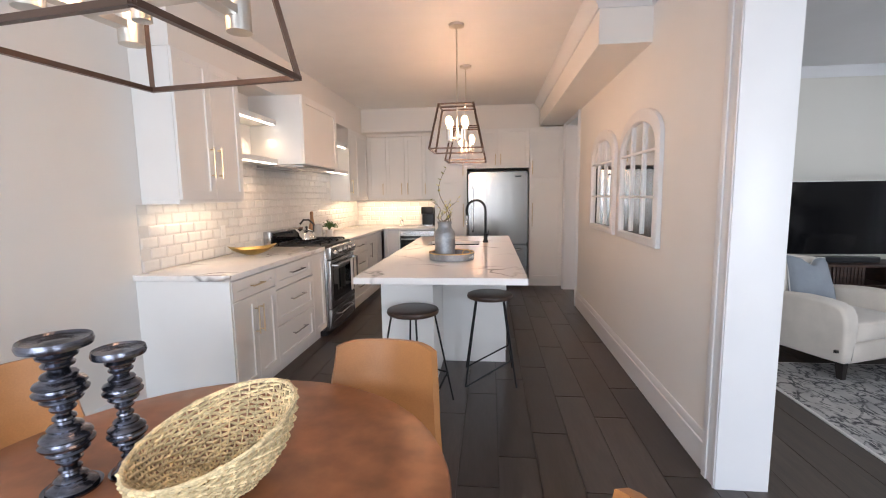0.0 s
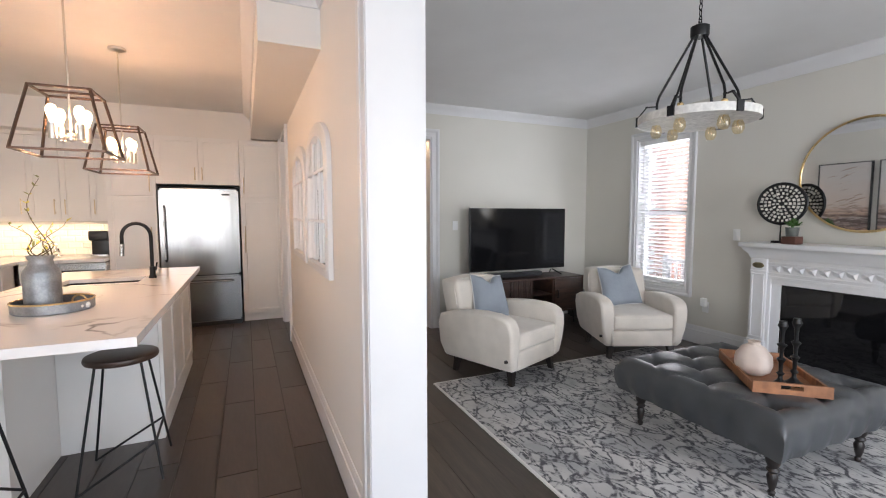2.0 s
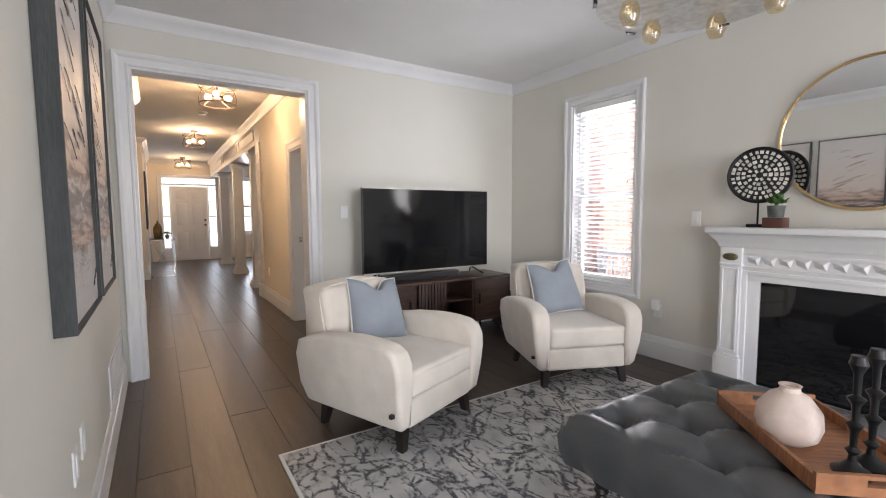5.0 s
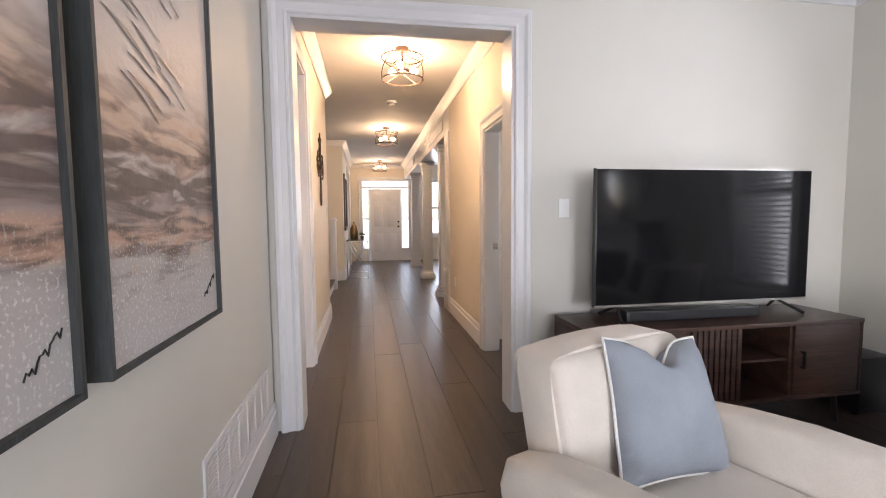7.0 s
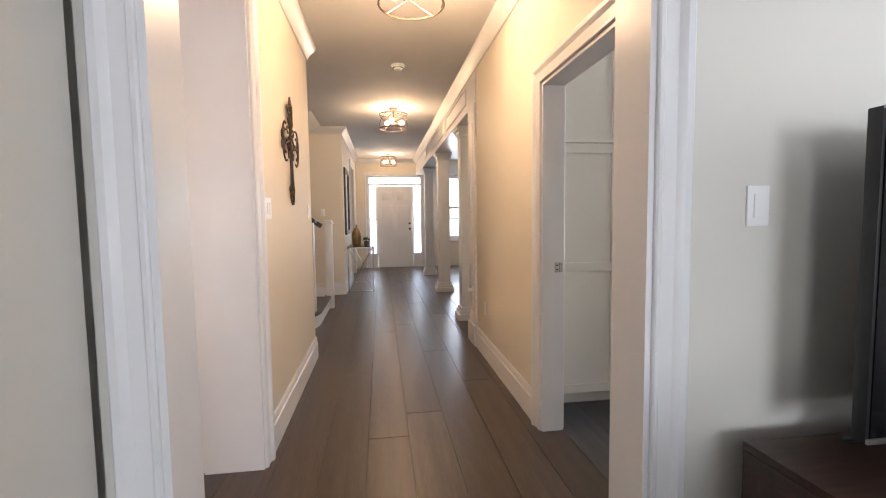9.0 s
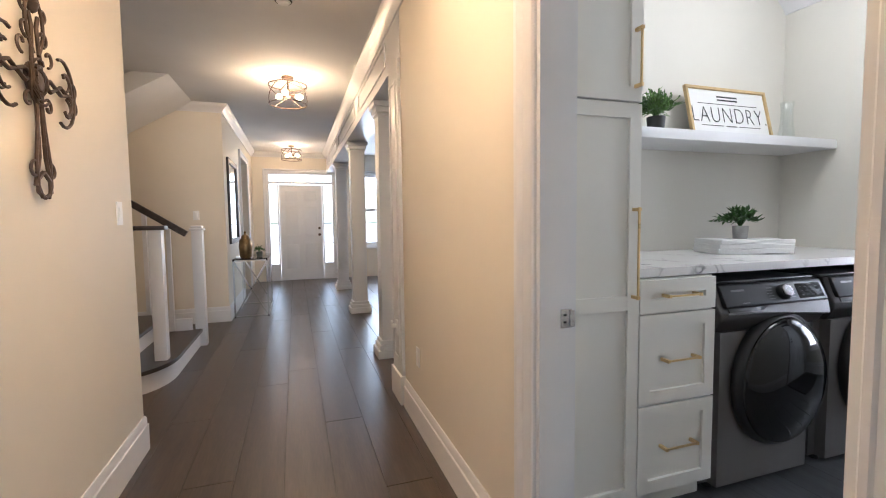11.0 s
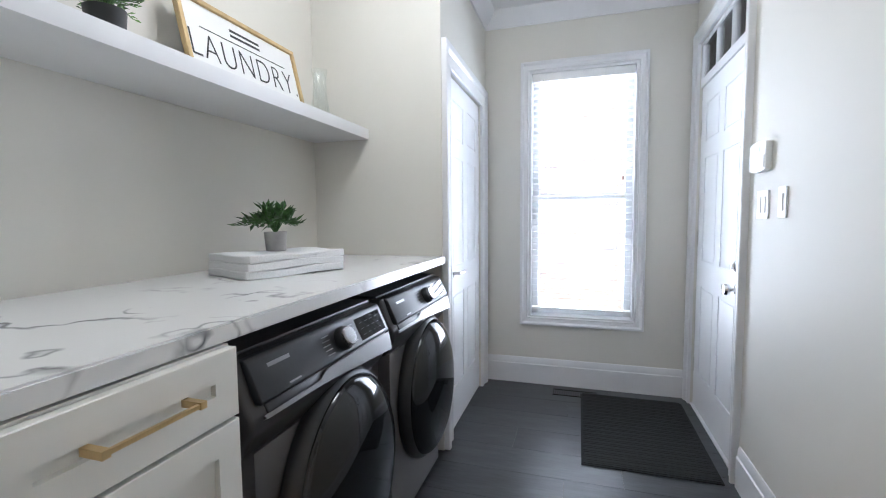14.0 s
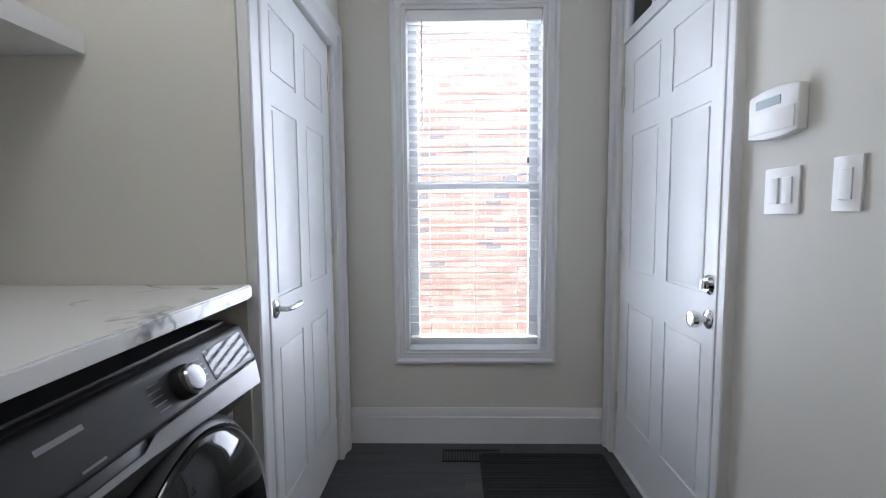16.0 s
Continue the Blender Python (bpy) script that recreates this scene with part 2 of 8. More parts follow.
def bar(points, w, h=None, bm=None):
    """A square bar along straight lines, piece by piece."""
    bm = bm or bmesh.new()
    h = h or w
    for a, b in zip(points, points[1:]):
        a, b = Vector(a), Vector(b)
        d = b - a
        rot = d.to_track_quat("Z", "Y").to_matrix().to_4x4()
        m = Matrix.Translation((a + b) / 2) @ rot @ Matrix.Diagonal((w, h, d.length + w * 0.9, 1))
        bmesh.ops.create_cube(bm, size=1, matrix=m)
    return bm


def sweep(path, profile, closed=False, bm=None):
    """A moulding: profile of (out, z) points carried along a level path of (x, y); out is to the left of the way."""
    bm = bm or bmesh.new()
    pts = [Vector(p) for p in path]
    n = len(pts)
    rows = []
    for i, p in enumerate(pts):
        dirs = []
        if i or closed:
            dirs.append((p - pts[i - 1]).normalized())
        if i < n - 1 or closed:
            dirs.append((pts[(i + 1) % n] - p).normalized())
        ns = [Vector((-d.y, d.x)) for d in dirs]
        s = sum(ns, Vector((0, 0))).normalized()
        s /= max(0.3, s.dot(ns[0]))
        rows.append([bm.verts.new((p.x + s.x * o, p.y + s.y * o, z)) for o, z in profile])
    k = len(profile)
    for i in range(n if closed else n - 1):
        a, b = rows[i], rows[(i + 1) % n]
        for j in range(k):
            bm.faces.new((a[j], a[(j + 1) % k], b[(j + 1) % k], b[j]))
    if not closed:
        bm.faces.new(rows[0])
        bm.faces.new(rows[-1][::-1])
    return bm


def mesh_of(name, bm, mat, smooth=35):
    bmesh.ops.recalc_face_normals(bm, faces=bm.faces)
    me = bpy.data.meshes.new(name)
    bm.to_mesh(me)
    bm.free()
    me.materials.append(mat)
    if smooth:
        me.shade_smooth()
        me.set_sharp_from_angle(angle=radians(smooth))
    return me


def part(name, bm, mat, parent, label="", smooth=35, at=None):
    ob = new(name, mesh_of(name, bm, mat, smooth))
    ob.parent = parent
    if at is not None:
        ob.matrix_basis = at
    if label:
        ob["label"] = label
    return ob


def structure(name, bm, mat, label="", category="", smooth=35):
    return tagged(new(name, mesh_of(name, bm, mat, smooth)), label, category, "", "structure")


def thing(name, m, label, category, group=""):
    ob = new(name)
    ob.empty_display_size = 0.1
    ob.matrix_basis = m
    return tagged(ob, label, category, group)


def solid(name, bm, mat, m, label, category, group="", smooth=35):
    ob = new(name, mesh_of(name, bm, mat, smooth))
    ob.matrix_basis = m
    return tagged(ob, label, category, group)


# ---------------------------------------------------------------- the house: walls, ceiling, trim
CEIL = 2.74


def wall(name, x0, x1, y0, y1, mat, openings=(), top=CEIL, label="", z0=0.0):
    """A wall along its longer side, with openings (from, to, sill, head) cut through."""
    along_x = (x1 - x0) > (y1 - y0)
    a0, a1 = (x0, x1) if along_x else (y0, y1)
    bm = bmesh.new()

    def put(p, q, z, zz):
        if q - p > 1e-4 and zz - z > 1e-4:
            box(bm, *((p, q, y0, y1) if along_x else (x0, x1, p, q)), z, zz)
    at = a0
    for p, q, s, h in sorted(openings):
        put(at, p, z0, top)
        put(p, q, z0, s)
        put(p, q, h, top)
        at = q
    put(at, a1, z0, top)
    return structure(name, bm, mat, label, "wall", smooth=0)


wall("wall_kitchen_west", -2.50, -2.36, -2.6, 7.65, kitchen_paint, label="off-white painted wall behind the cabinets")
wall("wall_kitchen_north", -2.50, 1.0, 7.65, 7.80, kitchen_paint, label="off-white painted wall behind the fridge")
wall("wall_partition", 1.0, 1.105, 2.28, 5.82, kitchen_paint, label="off-white painted partition beside the kitchen")
wall("wall_partition_living", 1.105, 1.21, 2.28, 5.63, greige_paint, label="greige painted partition with paintings")
wall("wall_header", 1.0, 1.21, -2.6, 2.28, kitchen_paint, ((-1.9, 2.28, 0, 2.36),), label="off-white header over the wide opening")
wall("wall_living_north", 1.21, 5.06, 5.66, 5.735, greige_paint, ((1.345, 2.642, 0, 2.35),), label="greige living room wall with a cased opening")
wall("wall_living_north_back", 1.105, 6.62, 5.735, 5.84, greige_paint, ((1.345, 2.642, 0, 2.35), (5.52, 6.38, 0, 2.34)), label="greige wall between living room and laundry")
wall("wall_living_east", 5.06, 5.26, -2.6, 5.735, greige_paint, ((4.03, 4.75, 0.58, 2.33),), label="greige living room wall with a window")
wall("wall_rear", -2.50, 5.26, -2.75, -2.6, kitchen_paint, ((-2.1, 0.6, 0.05, 2.25), (1.9, 4.3, 0.6, 2.3)), label="off-white rear wall with wide windows")
wall("wall_hall_west", 1.0, 1.28, 5.84, 8.59, lamp_warmed_greige, ((5.84, 6.79, 0, 2.38),), label="greige hall wall with lamplight warmth in its colour")
wall("wall_hall_west_far", 1.14, 1.28, 12.0, 15.9, lamp_warmed_greige, ((13.75, 14.9, 0, 2.35),), label="greige wall by the front door with lamplight warmth in its colour")
wall("wall_stair_north", -1.6, 1.14, 12.0, 12.14, lamp_warmed_greige, label="greige wall beside the staircase with lamplight warmth in its colour")
wall("wall_stair_south", -1.6, 1.0, 8.45, 8.59, lamp_warmed_greige, label="greige wall beside the staircase with lamplight warmth in its colour")
wall("wall_stair_west", -1.74, -1.6, 8.45, 12.14, lamp_warmed_greige, label="greige wall behind the staircase with lamplight warmth in its colour")
wall("wall_hall_east", 2.80, 2.92, 5.84, 8.68, lamp_warmed_greige, ((6.13, 6.94, 0, 2.0),), label="greige hall wall with the laundry doorway, lamplight warmth in its colour")
wall("wall_laundry_north", 2.92, 6.62, 8.0, 8.12, greige_paint, label="greige wall behind the laundry shelf")
wall("wall_laundry_closet", 5.35, 6.48, 7.25, 7.36, greige_paint, ((5.487, 6.297, 0, 2.05),), label="greige wall around the closet door")
wall("wall_laundry_alcove", 5.35, 5.47, 7.36, 8.0, greige_paint, label="greige side wall of the laundry alcove")
wall("wall_laundry_east", 6.48, 6.68, 5.84, 8.0, greige_paint, ((6.185, 6.925, 0.51, 2.31),), label="greige laundry wall with a tall window")
wall("wall_front", 1.0, 7.0, 15.9, 16.1, lamp_warmed_greige, ((1.58, 2.94, 0, 2.31), (3.55, 5.6, 0.72, 2.3)), label="greige front wall with door and windows, lamplight warmth in its colour")
wall("wall_front_room_east", 6.6, 6.75, 8.68, 15.9, greige_paint, label="greige wall of the front room")
wall("wall_front_room_south", 2.92, 6.75, 8.56, 8.68, greige_paint, label="greige wall of the front room")
wall("wall_side_room", -0.4, -0.26, 12.14, 16.1, greige_paint, label="greige wall of the room beside the door")
wall("wall_side_room_front", -0.4, 1.14, 15.9, 16.1, greige_paint, label="greige wall of the room beside the door")
structure("ceiling", boxes((-2.5, 5.26, -2.75, 16.1, CEIL, 2.88), (5.26, 6.8, 5.735, 16.1, CEIL, 2.88)), ceiling_paint, "flat white painted ceiling", "ceiling", 0)
# unseen block added on top, so that no sun falls through the side transom
structure("sun_blocker", boxes((-2.5, 5.26, -2.75, 16.1, 2.884, 3.6)), mortar, "unseen block added above the ceiling to keep sun off the transom", "wall", 0)
structure("ceiling_bulkhead", boxes((0.65, 1.0, 3.42, 7.0, 2.405, CEIL)), kitchen_paint, "off-white boxed ceiling bulkhead over the kitchen aisle", "bulkhead", 0)

# trim profiles: (out, z)
BASE = [(0, 0), (0.018, 0), (0.018, 0.145), (0.012, 0.15), (0.012, 0.18), (0.006, 0.195), (0, 0.195)]
CROWN = [(0, 2.635), (0.012, 2.635), (0.018, 2.655), (0.055, 2.695), (0.078, 2.715), (0.085, 2.74), (0, 2.74)]


def base_run(name, path):
    structure(name, sweep(path, BASE), white_trim, "white painted tall baseboard", "baseboard")


def crown_run(name, path):
    structure(name, sweep(path, CROWN), white_trim, "white painted crown moulding", "crown moulding")


base_run("baseboard", [(1.0, 2.375), (1.0, 5.78)])
base_run("baseboard", [(1.21, 5.63), (1.21, 2.30)])
base_run("baseboard", [(2.765, 5.66), (5.06, 5.66), (5.06, 3.16)][::-1])
base_run("baseboard", [(5.06, 1.865), (5.06, -2.6)][::-1])
base_run("baseboard", [(1.0, 8.59), (1.28, 8.59), (1.28, 6.887)])
base_run("baseboard", [(2.80, 8.66), (2.80, 7.04)][::-1])
base_run("baseboard", [(-1.6, 12.0), (1.28, 12.0), (1.28, 13.66)][::-1])
base_run("baseboard", [(6.48, 5.84), (6.48, 7.25)])
base_run("baseboard", [(2.93, 5.84), (5.42, 5.84)])
base_run("baseboard", [(-2.36, 2.70), (-2.36, -2.6)])
crown_run("crown_moulding", [(-2.36, -2.6), (-2.36, 3.0)][::-1])
crown_run("crown_moulding", [(0.65, 7.0), (0.65, 3.42), (1.0, 3.42), (1.0, -2.6)][::-1])
crown_run("crown_moulding", [(0.65, 7.3), (-2.2, 7.3)])
crown_run("crown_moulding", [(5.06, -2.6), (5.06, 5.66), (1.21, 5.66), (1.21, -2.6)])
crown_run("crown_moulding", [(1.28, 8.59), (1.28, 5.84), (2.80, 5.84), (2.80, 15.9), (1.28, 15.9), (1.28, 12.0), (0.55, 12.0)])
crown_run("crown_moulding", [(5.35, 8.0), (5.35, 7.25), (6.48, 7.25), (6.48, 5.84), (2.92, 5.84), (2.92, 8.0)][::-1] )


def casing(name, along, a0, a1, head, face, out, w=0.092, sill=None, label="white painted door casing"):
    """Moulded casing, mitred at its corners, round an opening on a wall's face. along: 'x' or 'y'; out: +1 or -1, the way it stands proud."""
    bm = bmesh.new()
    profile = ((0, 0), (0, 0.013), (0.05, 0.018), (0.16, 0.018), (0.21, 0.014), (0.60, 0.018), (0.70, 0.026), (0.80, 0.031), (1.0, 0.031), (1.06, 0.027), (1.06, 0))
    low = 0.0 if sill is None else sill
    corners = [(a0, low, -1, 0 if sill is None else -1), (a0, head, -1, 1), (a1, head, 1, 1), (a1, low, 1, 0 if sill is None else -1)]
    rows = []
    for p, z, sp, sz in corners:
        row = []
        for u, h in profile:
            q, f, zz = p + sp * u * w, face + out * h, z + sz * u * w
            row.append(bm.verts.new((q, f, zz) if along == "x" else (f, q, zz)))
        rows.append(row)
    k = len(profile)
    for i in range(4 if sill is not None else 3):
        r0, r1 = rows[i], rows[(i + 1) % 4]
        for j in range(k - 1):
            bm.faces.new((r0[j], r0[j + 1], r1[j + 1], r1[j]))
    if sill is None:
        bm.faces.new(rows[0])
        bm.faces.new(rows[3][::-1])
    return structure(name, bm, white_trim, label, "trim", smooth=28)


def jamb(name, along, a0, a1, head, f0, f1, t=0.018):
    """Boards that line an opening, from face f0 to face f1."""
    bm = bmesh.new()

    def put(p0, p1, z0, z1):
        box(bm, *((p0, p1, f0, f1) if along == "x" else (f0, f1, p0, p1)), z0, z1)
    put(a0, a0 + t, 0, head - t)
    put(a1 - t, a1, 0, head - t)
    put(a0, a1, head - t, head)
    return structure(name, bm, white_trim, "white painted jamb lining the opening", "trim", 0)


casing("door_casing_living", "x", 1.345, 2.642, 2.35, 5.66, -1, w=0.094)
casing("door_casing_living_hall", "x", 1.345, 2.642, 2.35, 5.84, 1, w=0.055)
jamb("jamb_living", "x", 1.345, 2.642, 2.35, 5.657, 5.843)
casing("door_casing_kitchen_hall", "y", 5.85, 6.79, 2.38, 1.28, 1)
casing("door_casing_kitchen", "y", 5.85, 6.79, 2.38, 1.0, -1, w=0.06)
jamb("jamb_kitchen", "y", 5.842, 6.79, 2.38, 0.997, 1.283)
casing("door_casing_laundry", "y", 6.13, 6.94, 2.0, 2.80, -1)
casing("door_casing_laundry_inside", "y", 6.13, 6.94, 2.0, 2.92, 1, w=0.07)
jamb("jamb_laundry", "y", 6.13, 6.94, 2.0, 2.797, 2.923)
casing("door_casing_closet", "x", 5.487, 6.297, 2.05, 7.25, -1, w=0.118)
casing("door_casing_side", "x", 5.52, 6.38, 2.34, 5.84, 1, w=0.075)
casing("door_casing_far_room", "y", 13.75, 14.9, 2.35, 1.28, 1)
casing("window_casing_living", "y", 4.03, 4.75, 2.33, 5.06, -1, w=0.08, sill=0.58, label="white painted window casing")
casing("window_casing_laundry", "y", 6.185, 6.925, 2.31, 6.48, -1, w=0.056, sill=0.51, label="white painted window casing")
# end of the partition: lining board and its casing on the kitchen side
structure("partition_end_trim", boxes((0.975, 1.212, 2.255, 2.28, 0, 2.36), (0.975, 1.0, 2.28, 2.37, 0, 2.40), (0.966, 0.975, 2.335, 2.378, 0, 2.40), (0.97, 0.975, 2.262, 2.28, 0, 2.40), bevel=0.003), white_trim, "white painted trim on the end of the partition", "trim")


# ---------------------------------------------------------------- cabinets
def shaker(w, h, rail=0.058, t=0.02, flat=False):
    """A framed front in one piece: x across, z up, front at y = -t, the field sunk behind the frame."""
    bm = bmesh.new()
    g, e, d = 0.0015, 0.0015, t * 0.55
    if flat or h < 0.12 or w < 0.13:
        rail = min(rail, min(w, h) * 0.28)

    def ring(k, y):
        return [bm.verts.new(c) for c in ((k, y, k), (w - k, y, k), (w - k, y, h - k), (k, y, h - k))]
    rings = [ring(g, 0), ring(g, -t + e), ring(g + e, -t), ring(rail, -t), ring(rail + 0.001, -t + d)]
    for a, b in zip(rings, rings[1:]):
        for i in range(4):
            bm.faces.new((a[i], a[(i + 1) % 4], b[(i + 1) % 4], b[i]))
    bm.faces.new(rings[-1])
    bm.faces.new(rings[0][::-1])
    return bm


def bar_handle(length, upright=True, r=0.0055, off=0.032, square=False):
    bm = bmesh.new()
    a = length / 2

    def p(u, out):
        return (0, -out, u) if upright else (u, -out, 0)
    if square:
        bar([p(-a, off), p(a, off)], r * 1.3, bm=bm)
    else:
        tube([p(-a, off), p(a, off)], r, 8, bm)
    for s in (-1, 1):
        u = s * a * (0.97 if square else 0.82)
        if square:
            bar([p(u, 0), p(u, off)], r * 2.3, bm=bm)
        else:
            tube([p(u, 0), p(u, off)], r * 0.9, 8, bm)
    return bm


def cabinet(name, m, w, d, z0, z1, fronts, paint, label, group="", toe=0.0, handle_mat=None, square=False, t=0.02):
    """A cabinet unit, front at local y = 0, going back to d. fronts: (x0, x1, z0, z1, handle, u, v, length); handle 'v', 'h' or ''."""
    c = thing(name, m, label, "cabinet", group)
    bm = bmesh.new()
    box(bm, 0.0008, w - 0.0008, 0.002, d, z0 + toe, z1)
    if toe:
        box(bm, 0.0008, w - 0.0008, 0.05, d, z0, z0 + toe)
    part("body", bm, paint, c)
    for x0, x1, a, b, kind, u, v, ln in fronts:
        f = part("drawer_front" if kind == "h" else "door", shaker(x1 - x0, b - a, t=t), paint, c, at=pose(x0, 0, a))
        if kind:
            part("handle", bar_handle(ln, kind == "v", square=square), handle_mat or champagne, f, "brushed steel bar handle" if handle_mat is steel else "satin brass bar handle", at=pose(u - x0, -t, v - a))
    return c


BASE_GROUP, WALL_GROUP = "base cabinets of the kitchen", "wall cabinets of the kitchen"
WX = -1.735   # front of the west run


def west(y, x=WX):
    return pose(x, y, 0, 0, 0, 90)


cabinet("base_cabinet", west(2.79), 0.57, 0.62, 0, 0.88, [
    (0.0, 0.57, 0.74, 0.875, "h", 0.285, 0.81, 0.16),
    (0.0, 0.285, 0.11, 0.735, "v", 0.252, 0.56, 0.2), (0.285, 0.57, 0.11, 0.735, "v", 0.318, 0.56, 0.2)],
    cabinet_paint, "white shaker base cabinet with drawer and brass-handled doors", BASE_GROUP, 0.1)
cabinet("base_cabinet", west(3.36), 0.71, 0.62, 0, 0.88, [
    (0.0, 0.71, 0.70, 0.875, "h", 0.355, 0.80, 0.26), (0.0, 0.71, 0.41, 0.695, "h", 0.355, 0.58, 0.26), (0.0, 0.71, 0.11, 0.405, "h", 0.355, 0.29, 0.26)],
    cabinet_paint, "white shaker base cabinet with three wide drawers", BASE_GROUP, 0.1, steel)
cabinet("base_cabinet", west(4.07), 0.29, 0.62, 0, 0.88, [(0.0, 0.29, 0.11, 0.875, "", 0, 0, 0)],
        cabinet_paint, "narrow white shaker pull-out cabinet beside the range", BASE_GROUP, 0.1)
cabinet("base_cabinet", west(5.17), 0.80, 0.62, 0, 0.88, [
    (0.0, 0.80, 0.70, 0.875, "h", 0.4, 0.80, 0.26), (0.0, 0.80, 0.41, 0.695, "h", 0.4, 0.58, 0.26), (0.0, 0.80, 0.11, 0.405, "h", 0.4, 0.29, 0.26)],
    cabinet_paint, "white shaker base cabinet with three wide drawers", BASE_GROUP, 0.1, steel)
cabinet("base_cabinet", west(5.97), 0.83, 0.62, 0, 0.88, [(0.0, 0.55, 0.11, 0.875, "v", 0.08, 0.68, 0.2)],
        cabinet_paint, "white shaker corner base cabinet with one door", BASE_GROUP, 0.1, steel)
cabinet("base_cabinet", pose(-1.70, 6.82, 0), 0.24, 0.80, 0, 0.88, [(0.0, 0.24, 0.11, 0.875, "", 0, 0, 0)],
        cabinet_paint, "narrow white base cabinet in the corner", BASE_GROUP, 0.1)
structure("cabinet_end_panel", boxes((-2.36, -1.72, 2.772, 2.788, 0, 0.88), bevel=0.001), cabinet_paint, "white painted end panel of the base run", "trim")
# under-counter microwave drawer in the back run
ov = thing("microwave_drawer", pose(-1.46, 6.82, 0), "black glass built-in appliance with steel trim under the counter", "appliance")
part("body", boxes((0, 0.53, 0.0, 0.6, 0.1, 0.875)), steel, ov)
part("door", boxes((0.015, 0.515, -0.02, -0.002, 0.3, 0.80), bevel=0.003), black_glass, ov, "black glass door")
part("handle", boxes((0.03, 0.5, -0.05, -0.03, 0.745, 0.765), (0.05, 0.065, -0.05, -0.018, 0.745, 0.765), (0.465, 0.48, -0.05, -0.018, 0.745, 0.765), bevel=0.002), steel, ov)

# worktops
structure_top = solid("worktop", boxes((-2.36, -1.70, 2.75, 4.365, 0.885, 0.922), bevel=0.003), quartz, pose(0, 0, 0), "white veined quartz worktop beside the range", "worktop", "kitchen worktops")
solid("worktop", boxes((-2.36, -1.70, 5.165, 7.645, 0.885, 0.922), (-1.702, -0.935, 6.79, 7.645, 0.885, 0.922), bevel=0.003), quartz, pose(0, 0, 0), "white veined quartz worktop turning the kitchen corner", "worktop", "kitchen worktops")

# wall cabinets
cabinet("wall_cabinet", west(2.88, -2.085), 0.74, 0.272, 1.40, 2.36, [
    (0.0, 0.37, 1.40, 2.36, "v", 0.325, 1.66, 0.22), (0.37, 0.74, 1.40, 2.36, "v", 0.415, 1.66, 0.22)],
    cabinet_paint, "white shaker wall cabinet with two brass-handled doors", WALL_GROUP)
structure("light_valance", boxes((-2.105, -2.087, 2.88, 3.62, 1.372, 1.399), (-2.355, -2.106, 2.88, 2.896, 1.372, 1.399), bevel=0.001), cabinet_paint, "white valance under the wall cabinet", "trim")
cabinet("wall_cabinet", west(6.37, -2.085), 0.93, 0.272, 1.35, 2.36, [
    (0.0, 0.46, 1.35, 2.36, "v", 0.06, 1.55, 0.2), (0.46, 0.93, 1.35, 2.36, "", 0, 0, 0)],
    cabinet_paint, "white shaker wall cabinet in the corner", WALL_GROUP, handle_mat=champagne)
bx = -2.06
for w, side in ((0.305, 1), (0.305, 1), (0.285, 0), (0.235, 0)):
    cabinet("wall_cabinet", pose(bx, 7.32, 0), w, 0.32, 1.35, 2.345, [(0, w, 1.35, 2.345, "v", w - 0.05 if side else 0.05, 1.52, 0.18)],
            cabinet_paint, "white shaker wall cabinet over the back counter", WALL_GROUP, handle_mat=champagne)
    bx += w
structure("kitchen_soffit", boxes((-2.36, -2.075, 2.88, 7.65, 2.362, CEIL), (-2.074, 0.648, 7.07, 7.65, 2.392, CEIL), (-2.074, -0.93, 7.29, 7.65, 2.348, 2.39), (0.648, 1.0, 7.07, 7.65, 2.392, 2.404)), kitchen_paint, "off-white soffit above the cabinets", "soffit", 0)

# floating shelves with light strips
for y0, y1 in ((3.625, 4.275), (5.235, 6.365)):
    for z in (1.725, 2.085):
        s = thing("floating_shelf", pose(-2.36, y0, z), "white floating shelf with a warm light strip under its edge", "shelf", "lit shelves of the kitchen")
        part("board", boxes((0.002, 0.275, 0, y1 - y0, 0, 0.045), bevel=0.002), cabinet_paint, s)
        part("light_strip", boxes((0.235, 0.262, 0.02, y1 - y0 - 0.02, -0.008, 0.0)), strip_glow, s, "glowing warm white LED strip")
strip = thing("light_strip", pose(-2.14, 2.93, 1.386), "warm white LED strip under the wall cabinet", "light strip")
part("strip", boxes((-0.012, 0.012, 0, 0.64, 0, 0.01)), strip_glow, strip)

# hood
hood = thing("range_hood", pose(-2.36, 4.29, 0), "white panelled range hood over the cooker with steel insert", "range hood")
part("body", boxes((0.002, 0.51, 0, 0.93, 1.72, 2.36), bevel=0.002), cabinet_paint, hood)
part("front_panel", shaker(0.93, 0.64, 0.07, 0.02), cabinet_paint, hood, at=pose(0.512, 0, 1.72, 0, 0, 90))
part("insert", boxes((0.03, 0.50, 0.03, 0.90, 1.695, 1.719), bevel=0.004), steel, hood, "brushed steel extractor insert")

# range
rg = thing("range_cooker", pose(-1.70, 4.372, 0, 0, 0, 90), "stainless steel gas range cooker with black glass oven door", "cooker")
part("body", boxes((0.0, 0.785, 0.0, 0.62, 0.06, 0.895), bevel=0.004), steel, rg)
part("plinth", boxes((0.02, 0.765, 0.03, 0.6, 0, 0.06)), black_plastic, rg)
part("cooktop", boxes((0.005, 0.78, 0.0, 0.63, 0.896, 0.925), bevel=0.006), black_metal, rg, "black enamel cooktop")
part("back_guard", boxes((0.0, 0.785, 0.56, 0.635, 0.926, 1.065), bevel=0.006), steel, rg)
